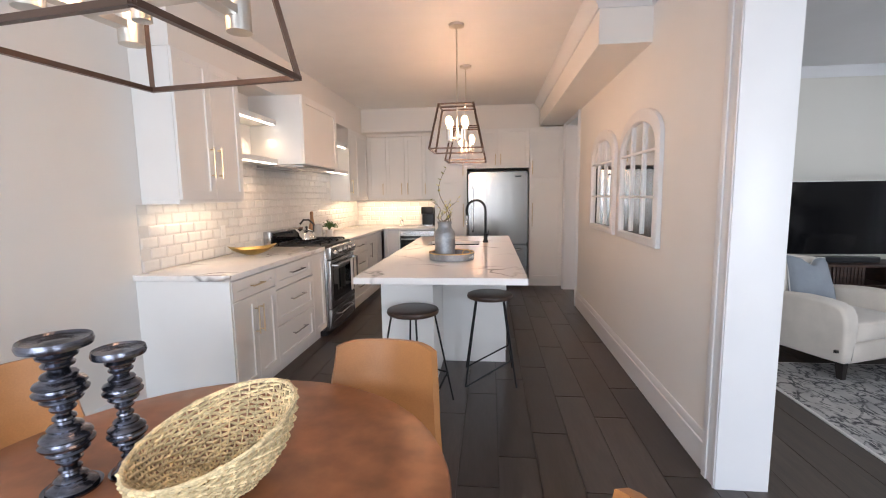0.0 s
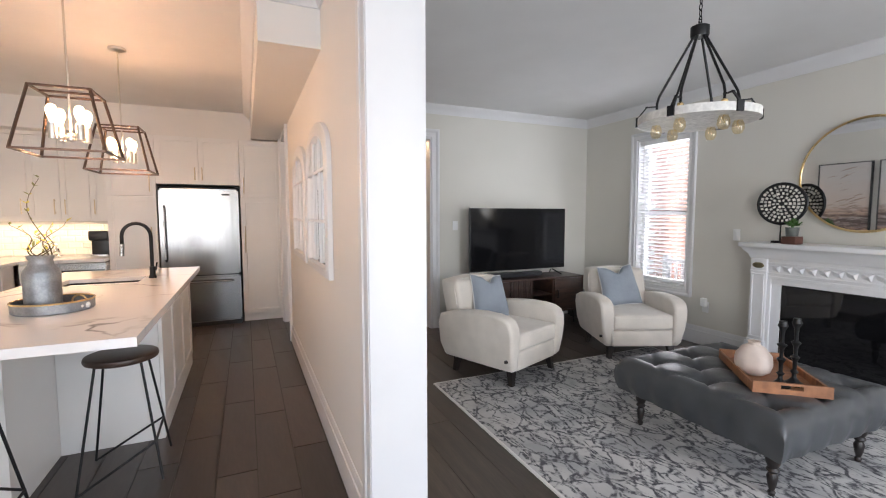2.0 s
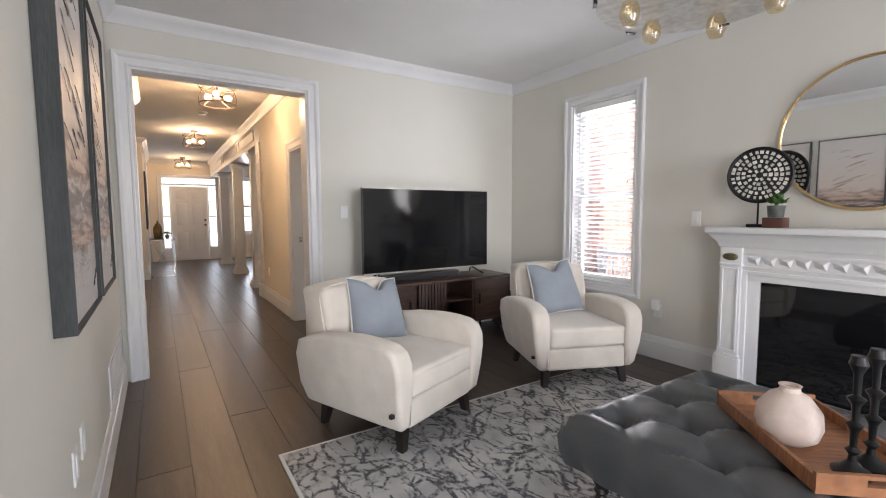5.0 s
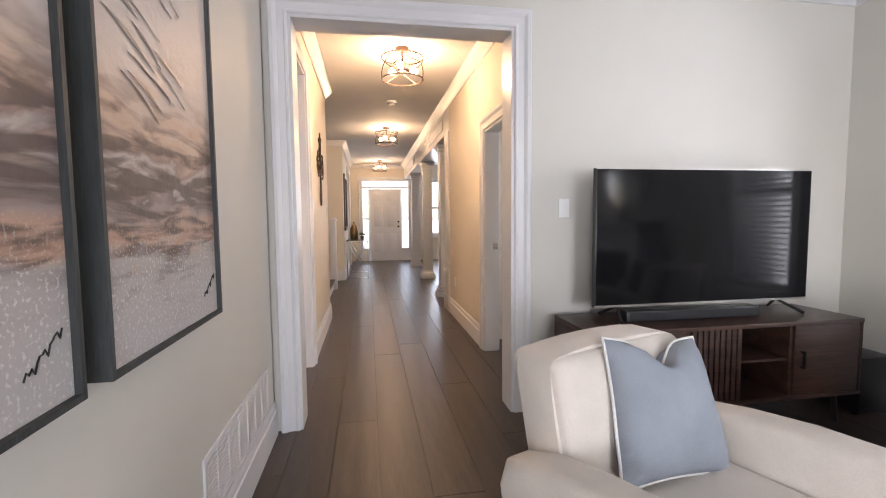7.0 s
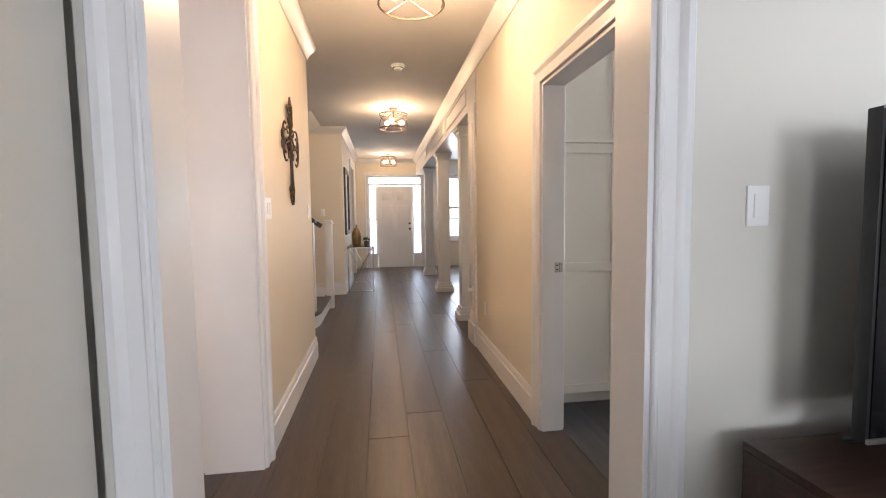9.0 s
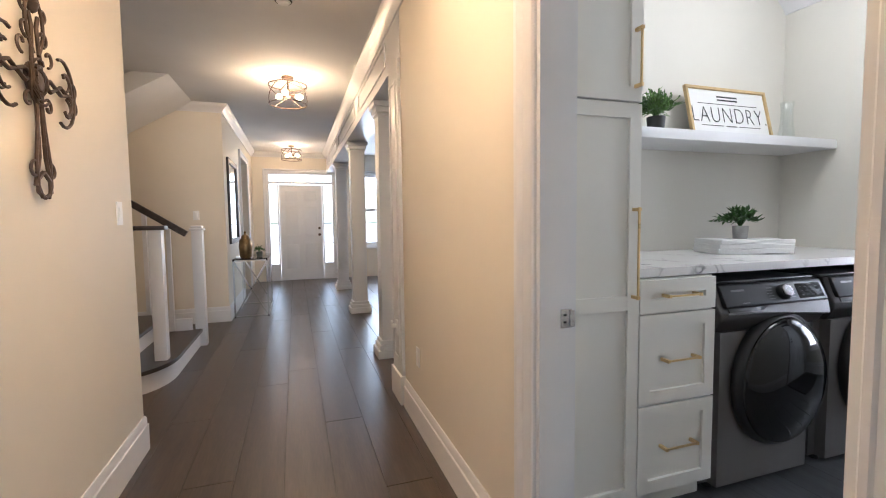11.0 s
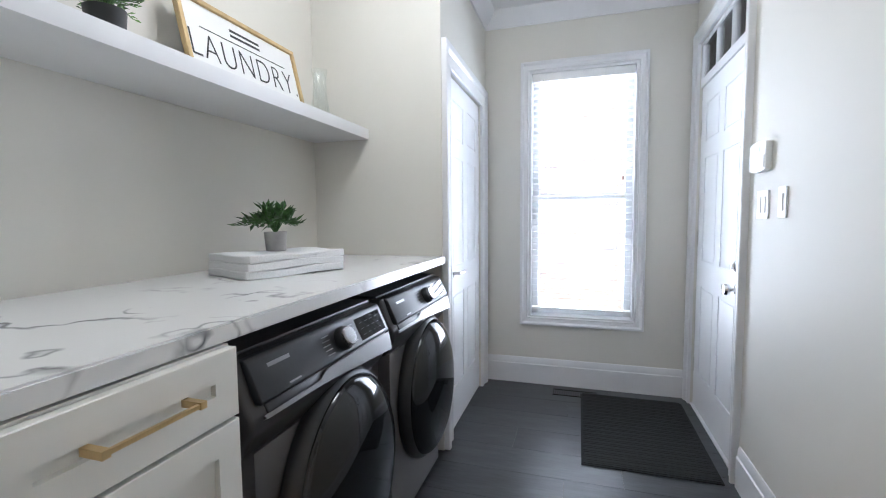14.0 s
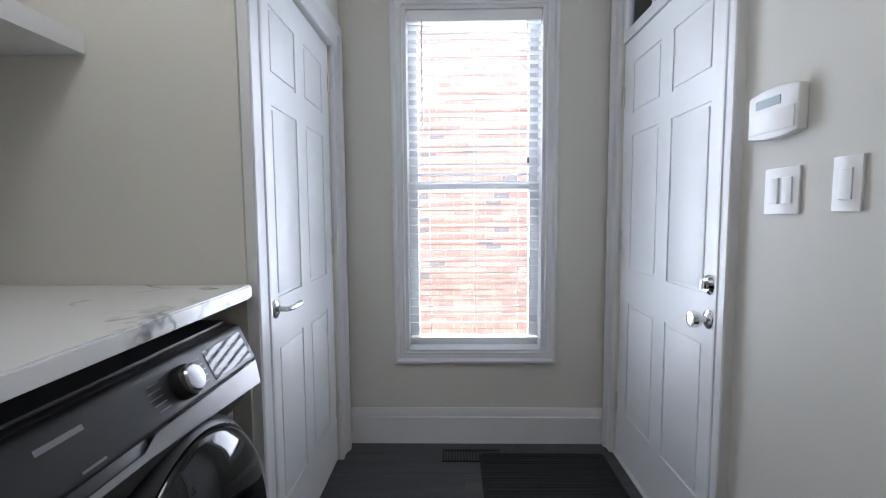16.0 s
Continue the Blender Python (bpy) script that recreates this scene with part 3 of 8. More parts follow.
part("guard_display", boxes((0.03, 0.755, 0.552, 0.559, 0.94, 1.05)), black_glass, rg, "black glass display panel")
bmc = bmesh.new()
box(bmc, 0.0, 0.785, -0.055, -0.001, 0.79, 0.905, bevel=0.012)
part("control_panel", bmc, steel, rg)
for i in range(5):
    k = part("knob", lathe([(0.026, 0), (0.026, 0.006), (0.020, 0.012), (0.018, 0.034), (0.0, 0.036)], 16), chrome, rg, at=pose(0.09 + i * 0.15, -0.056, 0.848, 90, 0, 0))
dr = part("oven_door", boxes((0.012, 0.773, -0.04, -0.002, 0.285, 0.775), bevel=0.006), steel, rg)
part("oven_window", boxes((0.09, 0.695, -0.044, -0.0405, 0.35, 0.66)), black_glass, dr, "black glass oven window")
part("handle", tube([(0.06, -0.04, 0.725), (0.06, -0.095, 0.725), (0.725, -0.095, 0.725), (0.725, -0.04, 0.725)], 0.013, 10), steel, dr)
dw = part("warming_drawer", boxes((0.012, 0.773, -0.035, -0.002, 0.075, 0.275), bevel=0.006), steel, rg)
part("handle", tube([(0.12, -0.036, 0.21), (0.18, -0.075, 0.20), (0.60, -0.075, 0.20), (0.665, -0.036, 0.21)], 0.013, 10), steel, dw)
for gx in (0.03, 0.28, 0.53):
    bmg = bmesh.new()
    for j in range(4):
        bar([(gx + 0.01, 0.06 + j * 0.145, 0.945), (gx + 0.215, 0.06 + j * 0.145, 0.945)], 0.012, bm=bmg)
    for u in (0.01, 0.11, 0.215):
        bar([(gx + u, 0.06, 0.945), (gx + u, 0.5, 0.945)], 0.012, bm=bmg)
    for u in (0.01, 0.215):
        for v in (0.06, 0.5):
            bar([(gx + u, v, 0.926), (gx + u, v, 0.945)], 0.012, bm=bmg)
    part("grate", bmg, black_metal, rg, "black cast iron grate")
towel_white = material("white_towel", (0.74, 0.73, 0.71), 0.95, grain=0.12, grain_scale=400, bump=0.5)
towel_grey = material("grey_stripe_towel", (0.12, 0.13, 0.15), 0.95, grain=0.12, grain_scale=400, bump=0.5)
tw = thing("dish_towel", pose(-1.70, 4.372, 0, 0, 0, 90), "white dish towel with grey stripes hung on the oven handle", "towel")
bmt = bmesh.new()
for k in range(12):
    u0 = 0.42 + k * 0.02
    w0 = 0.006 * math.sin(k * 1.3)
    box(bmt, u0, u0 + 0.0205, -0.125 - w0, -0.114 - w0, 0.40 + 0.01 * math.sin(k), 0.742)
part("cloth", bmt, towel_white, tw)
part("stripe", boxes((0.455, 0.475, -0.1335, -0.113, 0.42, 0.741), (0.60, 0.62, -0.1335, -0.113, 0.42, 0.741)), towel_grey, tw)

# tall units and fridge
cabinet("tall_cabinet", pose(-0.93, 7.0, 0), 0.50, 0.64, 0, 2.385, [(0.0, 0.5, 0.11, 1.645, "v", 0.44, 1.1, 0.35), (0, 0.5, 1.65, 2.385, "v", 0.44, 1.8, 0.2)],
        cabinet_paint, "white shaker tall cabinet beside the fridge", "tall cabinets of the kitchen", 0.1)
cabinet("over_fridge_cabinet", pose(-0.43, 7.0, 0), 0.93, 0.64, 1.80, 2.385, [(0, 0.465, 1.80, 2.385, "v", 0.425, 1.93, 0.16), (0.465, 0.93, 1.80, 2.385, "v", 0.505, 1.93, 0.16)],
        cabinet_paint, "white shaker cabinet above the fridge", "tall cabinets of the kitchen")
cabinet("pantry_cabinet", pose(0.50, 7.0, 0), 0.497, 0.64, 0, 2.385, [(0, 0.497, 0.11, 1.645, "v", 0.045, 1.1, 0.35), (0, 0.497, 1.65, 2.385, "v", 0.045, 1.8, 0.2)],
        cabinet_paint, "white shaker tall pantry cabinet by the doorway", "tall cabinets of the kitchen", 0.1)
fr = thing("fridge", pose(-0.415, 6.96, 0), "stainless steel fridge with freezer drawer below", "fridge")
part("body", boxes((0.0, 0.90, 0.06, 0.68, 0.03, 1.77), bevel=0.004), black_plastic, fr)
bmf = boxes((0.008, 0.892, -0.03, 0.055, 0.66, 1.745))
bmesh.ops.bevel(bmf, geom=[e for e in bmf.edges], offset=0.022, segments=4, affect="EDGES")
fd = part("fridge_door", bmf, fridge_steel, fr)
part("handle", tube([(0.07, -0.03, 0.85), (0.07, -0.085, 0.88), (0.07, -0.085, 1.50), (0.07, -0.03, 1.53)], 0.012, 10), steel, fd)
part("badge", boxes((0.70, 0.79, -0.034, -0.0305, 1.665, 1.685)), black_plastic, fd)
bmf = boxes((0.008, 0.892, -0.03, 0.055, 0.06, 0.65))
bmesh.ops.bevel(bmf, geom=[e for e in bmf.edges], offset=0.022, segments=4, affect="EDGES")
fz = part("freezer_drawer", bmf, fridge_steel, fr)
part("handle", tube([(0.10, -0.03, 0.58), (0.13, -0.085, 0.58), (0.77, -0.085, 0.58), (0.80, -0.03, 0.58)], 0.012, 10), steel, fz)
part("grille", boxes((0.01, 0.89, 0.0, 0.055, 0.0, 0.05)), black_plastic, fr)

# island
isl = thing("kitchen_island", pose(0, 0, 0), "white kitchen island with an open overhang for stools", "kitchen island")
part("body", boxes((-0.482, 0.03, 3.82, 5.40, 0.0, 0.88), (-0.86, -0.484, 3.23, 5.40, 0.0, 0.88)), cabinet_paint, isl)
for i in range(3):
    part("side_panel", shaker(0.52, 0.77), cabinet_paint, isl, at=pose(0.031, 3.83 + i * 0.525, 0.1, 0, 0, 90))
part("base_trim", boxes((0.031, 0.045, 3.82, 5.40, 0.0, 0.095), bevel=0.002), cabinet_paint, isl)
bmw = bmesh.new()
for a in ((-0.90, 0.135, 2.73, 4.46), (-0.90, 0.135, 4.86, 5.46), (-0.90, -0.70, 4.46, 4.86), (-0.19, 0.135, 4.46, 4.86)):
    box(bmw, *a, 0.882, 0.922)
bmesh.ops.remove_doubles(bmw, verts=bmw.verts, dist=0.0005)
solid("island_worktop", bmw, quartz, pose(0, 0, 0), "white quartz island top with grey veins", "worktop", "kitchen worktops")
sink = thing("kitchen_sink", pose(-0.445, 4.66, 0.922), "black undermount sink in the island", "sink")
part("basin", boxes((-0.25, 0.25, -0.196, 0.196, -0.2, -0.19), (-0.255, -0.245, -0.196, 0.196, -0.19, -0.03), (0.245, 0.255, -0.196, 0.196, -0.19, -0.03), (-0.245, 0.245, -0.199, -0.19, -0.19, -0.03), (-0.245, 0.245, 0.19, 0.199, -0.19, -0.03)), black_plastic, sink)
fc = thing("kitchen_tap", pose(-0.13, 4.72, 0.922), "tall matte black gooseneck tap with steel spray head", "tap")
arc = [(0, 0, 0.0), (0, 0, 0.30)] + [(-0.095 + 0.095 * math.cos(a), 0, 0.33 + 0.10 * math.sin(a)) for a in [i * math.pi / 12 for i in range(0, 13)]] + [(-0.19, 0, 0.27)]
part("neck", tube(arc, 0.013, 12), black_metal, fc)
part("base", lathe([(0.028, 0), (0.028, 0.01), (0.02, 0.03), (0.02, 0.09), (0.0, 0.095)], 18), black_metal, fc)
part("spray_head", tube([(-0.19, 0, 0.275), (-0.195, 0, 0.18)], 0.016, 12), steel, fc, "brushed steel spray head")
part("lever", tube([(0.02, 0, 0.06), (0.03, 0.02, 0.12)], 0.006, 8), black_metal, fc)

# milk-churn vase with branches, on a galvanised tray
zinc = material("galvanised_zinc", (0.30, 0.32, 0.34), 0.5, metal=0.7, vary=0.25, scale=14, grain=0.1, bump=0.2)
tray = thing("round_tray", pose(-0.375, 3.53, 0.9225), "round galvanised tray with a brass rim on the island", "tray")
part("pan", lathe([(0.0, 0.0), (0.165, 0.0), (0.17, 0.004), (0.172, 0.05), (0.166, 0.05), (0.164, 0.008), (0.0, 0.008)], 40), zinc, tray)
part("rim", tube([(0.17 * math.cos(a), 0.17 * math.sin(a), 0.052) for a in [i * math.pi / 20 for i in range(40)]], 0.005, 8, closed=True), brass, tray, "thin brass rim")
vase = solid("churn_vase", lathe([(0.0, 0), (0.07, 0), (0.078, 0.01), (0.08, 0.18), (0.074, 0.2), (0.055, 0.225), (0.05, 0.25), (0.055, 0.262), (0.058, 0.275), (0.05, 0.275), (0.045, 0.25), (0.0, 0.24)], 32), zinc, pose(-0.43, 3.57, 0.931), "grey galvanised churn vase standing in the tray", "vase")
twig = material("brown_twig", (0.10, 0.075, 0.04), 0.8, vary=0.3)
leaf_pale = material("pale_green_leaf", (0.30, 0.33, 0.10), 0.6, vary=0.3, pieces=0.2)
petal = material("yellow_petal", (0.72, 0.62, 0.12), 0.6, vary=0.2)


def leaf(bm, p, d, up, ln, w):
    """A folded pointed leaf from p along d."""
    p, d, up = Vector(p), Vector(d).normalized(), Vector(up)
    s = d.cross(up).normalized()
    n = s.cross(d).normalized()
    a = bm.verts.new(p)
    m1, m2 = p + d * ln * 0.45, p + d * ln
    b, c = bm.verts.new(m1 + s * w / 2 + n * w * 0.15), bm.verts.new(m1 - s * w / 2 + n * w * 0.15)
    k = bm.verts.new(m1 - n * w * 0.08)
    e = bm.verts.new(m2)
    for f in ((a, b, k), (a, k, c), (b, e, k), (k, e, c)):
        bm.faces.new(f)


br = thing("flower_branches", pose(-0.43, 3.57, 1.18), "thin curling branches with small yellow and green buds in the vase", "flowers")
rr = random.Random(4)
bms, bml, bmp = bmesh.new(), bmesh.new(), bmesh.new()
for k in range(6):
    a = rr.uniform(0, 6.28)
    hgt = rr.uniform(0.08, 0.20) if k else 0.48
    pts = [Vector((0, 0, -0.1))]
    for i in range(1, 11):
        f = i / 10
        pts.append(Vector((math.cos(a) * 0.09 * f + 0.025 * math.sin(f * 7 + k), math.sin(a) * 0.07 * f + 0.02 * math.cos(f * 6 + k), f * hgt)))
    if k == 0:
        pts = [Vector((0.0 + 0.045 * math.sin(i * 0.55), 0.01, -0.1 + i * 0.044)) for i in range(13)]
    tube(pts, 0.004, 6, bms, r_end=0.0012)
    for p in pts[3:]:
        for q in range(1 if k else 2):
            d = Vector((rr.uniform(-1, 1), rr.uniform(-1, 1), rr.uniform(-0.2, 1)))
            leaf(bml if rr.random() < 0.6 else bmp, p, d, (0.1, 0.2, 1), rr.uniform(0.02, 0.045), 0.014)
part("branch", bms, twig, br)
part("leaves", bml, leaf_pale, br, "pale green leaves")
part("buds", bmp, petal, br, "small yellow buds")
orn = thing("bead_garland", pose(-0.30, 3.49, 0.931), "white wooden beads and a brass ornament in the tray", "ornament")
for i, (x, y) in enumerate(((0.0, -0.05), (0.03, -0.06), (0.058, -0.045), (0.08, -0.02), (-0.03, -0.055))):
    part("bead", lathe([(0.0, 0), (0.011, 0.004), (0.016, 0.016), (0.011, 0.028), (0, 0.032)], 12), towel_white, orn, at=pose(x, y, 0))
part("ring", tube([(0.03 * math.cos(a) + 0.04, 0.01, 0.035 + 0.03 * math.sin(a)) for a in [i * math.pi / 10 for i in range(20)]], 0.005, 8, closed=True), brass, orn, "brass ring")

# stools
seat_wood = material("dark_walnut_seat", (0.045, 0.024, 0.016), 0.38, vary=0.3, scale=3, grain=0.25, grain_scale=18, stretch=(1, 12, 1), bump=0.1)


def stool(m, label):
    s = thing("counter_stool", m, label, "stool", "stools at the island")
    part("seat", lathe([(0.0, 0.632), (0.155, 0.632), (0.168, 0.638), (0.172, 0.65), (0.168, 0.664), (0.15, 0.67), (0.0, 0.666)], 40), seat_wood, s, "round dark wooden seat")
    for sy in (-1, 1):
        part("leg", tube([(-0.10, 0.10 * sy, 0.634), (-0.185, 0.19 * sy, 0.008)], 0.0065, 8), black_metal, s, "thin black iron leg")
        part("leg", tube([(0.10, 0.10 * sy, 0.634), (0.185, 0.19 * sy, 0.008)], 0.0065, 8), black_metal, s, "thin black iron leg")
        part("stretcher", tube([(-0.185, 0.19 * sy, 0.008), (0.158, 0.165 * sy, 0.21)], 0.0065, 8), black_metal, s)
    part("footrest", tube([(0.158, -0.165, 0.21), (0.158, 0.165, 0.21)], 0.0065, 8), black_metal, s)
    return s


stool(pose(-0.59, 3.0, 0, 0, 0, 62), "black iron stool with round dark seat by the island panel")
stool(pose(-0.085, 3.48, 0, 0, 0, 2), "black iron stool with round dark seat under the overhang")


# lanterns
def lantern(name, m, half, half_y, top_half, top_half_y, height, stem, label, group, arms, spread):
    """An open trapezoid cage of square bronze bars, the bottom at local z = 0, hung by a rod."""
    t = thing(name, m, label, "pendant lamp", group)
    lo = [(-half, -half_y, 0), (half, -half_y, 0), (half, half_y, 0), (-half, half_y, 0)]
    hi = [(-top_half, -top_half_y, height), (top_half, -top_half_y, height), (top_half, top_half_y, height), (-top_half, top_half_y, height)]
    for i in range(4):
        j = (i + 1) % 4
        part("cage_bar", bar([lo[i], lo[j]], 0.012), bronze, t)
        part("cage_bar", bar([hi[i], hi[j]], 0.012), bronze, t)
        part("cage_bar", bar([lo[i], hi[i]], 0.012), bronze, t)
    part("cross_bar", bar([(-top_half, 0, height), (top_half, 0, height)], 0.012), bronze, t)
    part("rod", tube([(0, 0, 0.09), (0, 0, stem)], 0.006, 8), nickel, t, "satin nickel rod")
    part("canopy", lathe([(0.0, stem - 0.035), (0.02, stem - 0.03), (0.06, stem - 0.018), (0.062, stem), (0.0, stem)], 24), nickel, t, "round nickel ceiling canopy")
    part("hub", lathe([(0, 0.07), (0.02, 0.075), (0.02, 0.115), (0, 0.12)], 12), nickel, t)
    wide = spread > 0.12
    if wide:
        part("arm", bar([(-0.15, 0, 0.115), (0.15, 0, 0.115)], 0.032, 0.018), nickel, t)
        for s_ in (-1, 1):
            part("arm", bar([(s_ * 0.15, -0.10, 0.115), (s_ * 0.15, 0.10, 0.115)], 0.032, 0.018), nickel, t)
    for x, y in arms:
        x, y = (x / 0.7 * 0.15, y / 0.7 * 0.11) if wide else (x * spread, y * spread)
        if not wide:
            part("arm", bar([(0, 0, 0.095), (x, y, 0.095)], 0.012), nickel, t)
        fat = 0.028 if wide else 0.021
        part("candle_socket", lathe([(fat, 0.075), (fat, 0.16), (0.012, 0.165), (0.0, 0.165)], 16, (x, y)), nickel, t, "satin nickel lamp socket")
        part("bulb", lathe([(0.011, 0.165), (0.013, 0.18), (0.026, 0.215), (0.027, 0.235), (0.018, 0.258), (0.0, 0.266)], 14, (x, y)), bulb_glow, t, "lit warm bulb")
    return t


ARMS = ((-0.7, -0.7), (0.7, -0.7), (0.7, 0.7), (-0.7, 0.7))
lantern("pendant_lantern", pose(-0.345, 3.84, 1.765, 0, 0, 0), 0.205, 0.205, 0.135, 0.135, 0.345, 0.972, "bronze cage pendant lantern with four lit bulbs over the island", "pendants over the island", ARMS, 0.09)
lantern("pendant_lantern", pose(-0.335, 4.98, 1.765, 0, 0, 0), 0.205, 0.205, 0.135, 0.135, 0.345, 0.972, "bronze cage pendant lantern with four lit bulbs over the island", "pendants over the island", ARMS, 0.09)

# arched window mirrors
for y0, y1 in ((3.13, 4.02), (4.16, 5.05)):
    am = thing("arched_mirror", pose(0.998, y1, 0, 0, 0, -90), "white arched window-pane mirror on the partition", "mirror", "arched mirrors")
    w = y1 - y0
    zs, zb, rise = 1.765, 1.045, 0.225
    bma = bmesh.new()
    rim = [(0.0, zb), (w, zb)] + [(w / 2 + w / 2 * math.cos(a), zs + rise * math.sin(a)) for a in [i * math.pi / 24 for i in range(25)]]

    def inset(p, k):
        cx, cz = w / 2, (zb + zs) / 2
        x = cx + (p[0] - cx) * (1 - 2 * k / w)
        z = cz + (p[1] - cz) * (1 - 2 * k / (zs + rise - zb))
        return x, z
    n = len(rim)
    rings = []
    for k, y in ((0.0, 0.0), (0.0, -0.026), (0.008, -0.032), (0.066, -0.034), (0.078, -0.016), (0.078, -0.002)):
        rings.append([bma.verts.new((inset(p, k)[0], y, inset(p, k)[1])) for p in rim])
    for a, b in zip(rings, rings[1:]):
        for i in range(n):
            bma.faces.new((a[i], a[(i + 1) % n], b[(i + 1) % n], b[i]))
    part("frame", bma, white_trim, am, "white painted arched frame")
    bmm = bmesh.new()
    hub = bmm.verts.new((w / 2, -0.012, zb + 0.45))
    ringv = [bmm.verts.new((inset(p, 0.065)[0], -0.012, inset(p, 0.065)[1])) for p in rim]
    for k in range(len(ringv)):
        bmm.faces.new((hub, ringv[k], ringv[(k + 1) % len(ringv)]))
    part("glass", bmm, mirror_glass, am, "silvered mirror glass", smooth=0)
    for i in (1, 2):
        x = 0.07 + (w - 0.14) * i / 3
        top = zs + rise * math.sqrt(max(0, 1 - ((x - w / 2) / (w / 2)) ** 2)) - 0.07
        part("mullion", boxes((x - 0.009, x + 0.009, -0.028, -0.0125, zb + 0.07, top), bevel=0.002), white_trim, am)
    for z in (zb + 0.33, zb + 0.64):
        part("mullion", boxes((0.07, w - 0.07, -0.026, -0.0128, z - 0.009, z + 0.009), bevel=0.002), white_trim, am)

# small things on the counters
gold = material("aged_gold", (0.50, 0.36, 0.13), 0.35, metal=1.0, vary=0.25, scale=8, bump=0.1)
bmb = bmesh.new()
nseg = 32
prof = [(0.10, 0.0), (0.42, 0.02), (0.78, 0.05), (1.0, 0.085), (0.985, 0.087), (0.76, 0.058), (0.40, 0.028), (0.0, 0.02)]
rings = []
for r, z in prof:
    if r == 0:
        rings.append([bmb.verts.new((0, 0, z))])
        continue
    ring = []
    for i in range(nseg):
        a = 2 * math.pi * i / nseg
        lift = 0.03 * r ** 3 * abs(math.cos(a)) ** 3
        ring.append(bmb.verts.new((0.20 * r * math.cos(a), 0.115 * r * math.sin(a) * (1 - 0.25 * abs(math.cos(a)) ** 4), z * 0.7 + lift)))
    rings.append(ring)
for a, b in zip(rings, rings[1:]):
    for i in range(nseg):
        q = list(dict.fromkeys([a[i], a[(i + 1) % nseg], b[(i + 1) % len(b)], b[i % len(b)]]))
        bmb.faces.new(q)
bmb.faces.new(rings[0][::-1])
solid("leaf_bowl", bmb, gold, pose(-2.09, 3.73, 0.923, 0, 0, 40), "shallow gold boat-shaped bowl on the worktop", "bowl")
ket = thing("kettle", pose(-2.03, 4.72, 0.952), "polished steel kettle with a black handle on the hob", "kettle")
part("body", lathe([(0.0, 0), (0.085, 0), (0.095, 0.015), (0.09, 0.06), (0.06, 0.10), (0.03, 0.115), (0.0, 0.12)], 28), chrome, ket)
part("lid_knob", lathe([(0.006, 0.118), (0.014, 0.13), (0.012, 0.145), (0, 0.15)], 12), black_plastic, ket, "black lid knob")
part("handle", tube([(0.075, 0, 0.09), (0.08, 0, 0.17), (0.03, 0, 0.215), (-0.03, 0, 0.215), (-0.07, 0, 0.17)], 0.010, 8), black_plastic, ket, "black arched handle")
part("spout", tube([(-0.07, 0, 0.06), (-0.12, 0, 0.115)], 0.018, 10, r_end=0.011), chrome, ket)
wood_light = material("light_brown_wood", (0.33, 0.17, 0.08), 0.5, vary=0.25, grain=0.15, grain_scale=30, stretch=(1, 1, 0.2))
solid("pepper_mill", lathe([(0.0, 0), (0.035, 0), (0.035, 0.02), (0.042, 0.06), (0.04, 0.12), (0.022, 0.2), (0.017, 0.27), (0.022, 0.28), (0.018, 0.31), (0.0, 0.315)], 20), wood_light, pose(-2.22, 5.33, 0.923), "tall brown wooden bottle on the worktop", "bottle")
solid("glass_jar", lathe([(0.0, 0), (0.045, 0), (0.05, 0.01), (0.05, 0.13), (0.04, 0.15), (0.04, 0.16), (0.0, 0.165)], 20), material("frosted_jar", (0.62, 0.60, 0.55), 0.25), pose(-2.12, 5.27, 0.923), "pale glass storage jar beside the range", "jar")
green_leaf = material("fresh_green_leaf", (0.055, 0.13, 0.03), 0.5, vary=0.35, scale=30, islands=0.35)
soil = material("dark_soil", (0.03, 0.02, 0.014), 0.95, vary=0.4, scale=60, bump=0.6)


def potted_plant(m, pot_r, pot_h, pot_mat, leaf_mat, n, size, ln, seed, label, pot_label, flat=0.6):
    p = thing("potted_plant", m, label, "plant")
    part("pot", lathe([(0.0, 0), (pot_r * 0.82, 0), (pot_r * 0.86, 0.004), (pot_r, pot_h), (pot_r * 0.92, pot_h), (pot_r * 0.90, pot_h * 0.88), (0.0, pot_h * 0.88)], 24), pot_mat, p, pot_label)
    part("soil", lathe([(0.0, pot_h * 0.885), (pot_r * 0.89, pot_h * 0.885), (0.0, pot_h * 0.93)], 16), soil, p, "dark potting soil")
    r = random.Random(seed)
    bs, bl = bmesh.new(), bmesh.new()
    for k in range(n):
        a, e = r.uniform(0, 6.283), r.uniform(0.15, 1.45)
        d = Vector((math.cos(a) * math.cos(e), math.sin(a) * math.cos(e), math.sin(e) * flat + 0.12))
        tip = Vector((0, 0, pot_h * 0.9)) + d * size * r.uniform(0.6, 1.05)
        mid = Vector((d.x * size * 0.25, d.y * size * 0.25, pot_h * 0.9 + size * 0.35))
        pts = [Vector((0, 0, pot_h * 0.88)), mid, tip]
        tube(pts, 0.0016, 5, bs)
        for i in range(7):
            f = 0.35 + 0.65 * i / 6
            q = mid.lerp(tip, (f - 0.3) / 0.7)
            leaf(bl, q, d + Vector((r.uniform(-1, 1), r.uniform(-1, 1), r.uniform(-0.5, 0.8))), (0.05, 0.1, 1), ln * r.uniform(0.7, 1.2), ln * 0.5)
    part("stem", bs, leaf_mat, p)
    part("leaves", bl, leaf_mat, p, "small green leaves")
    return p


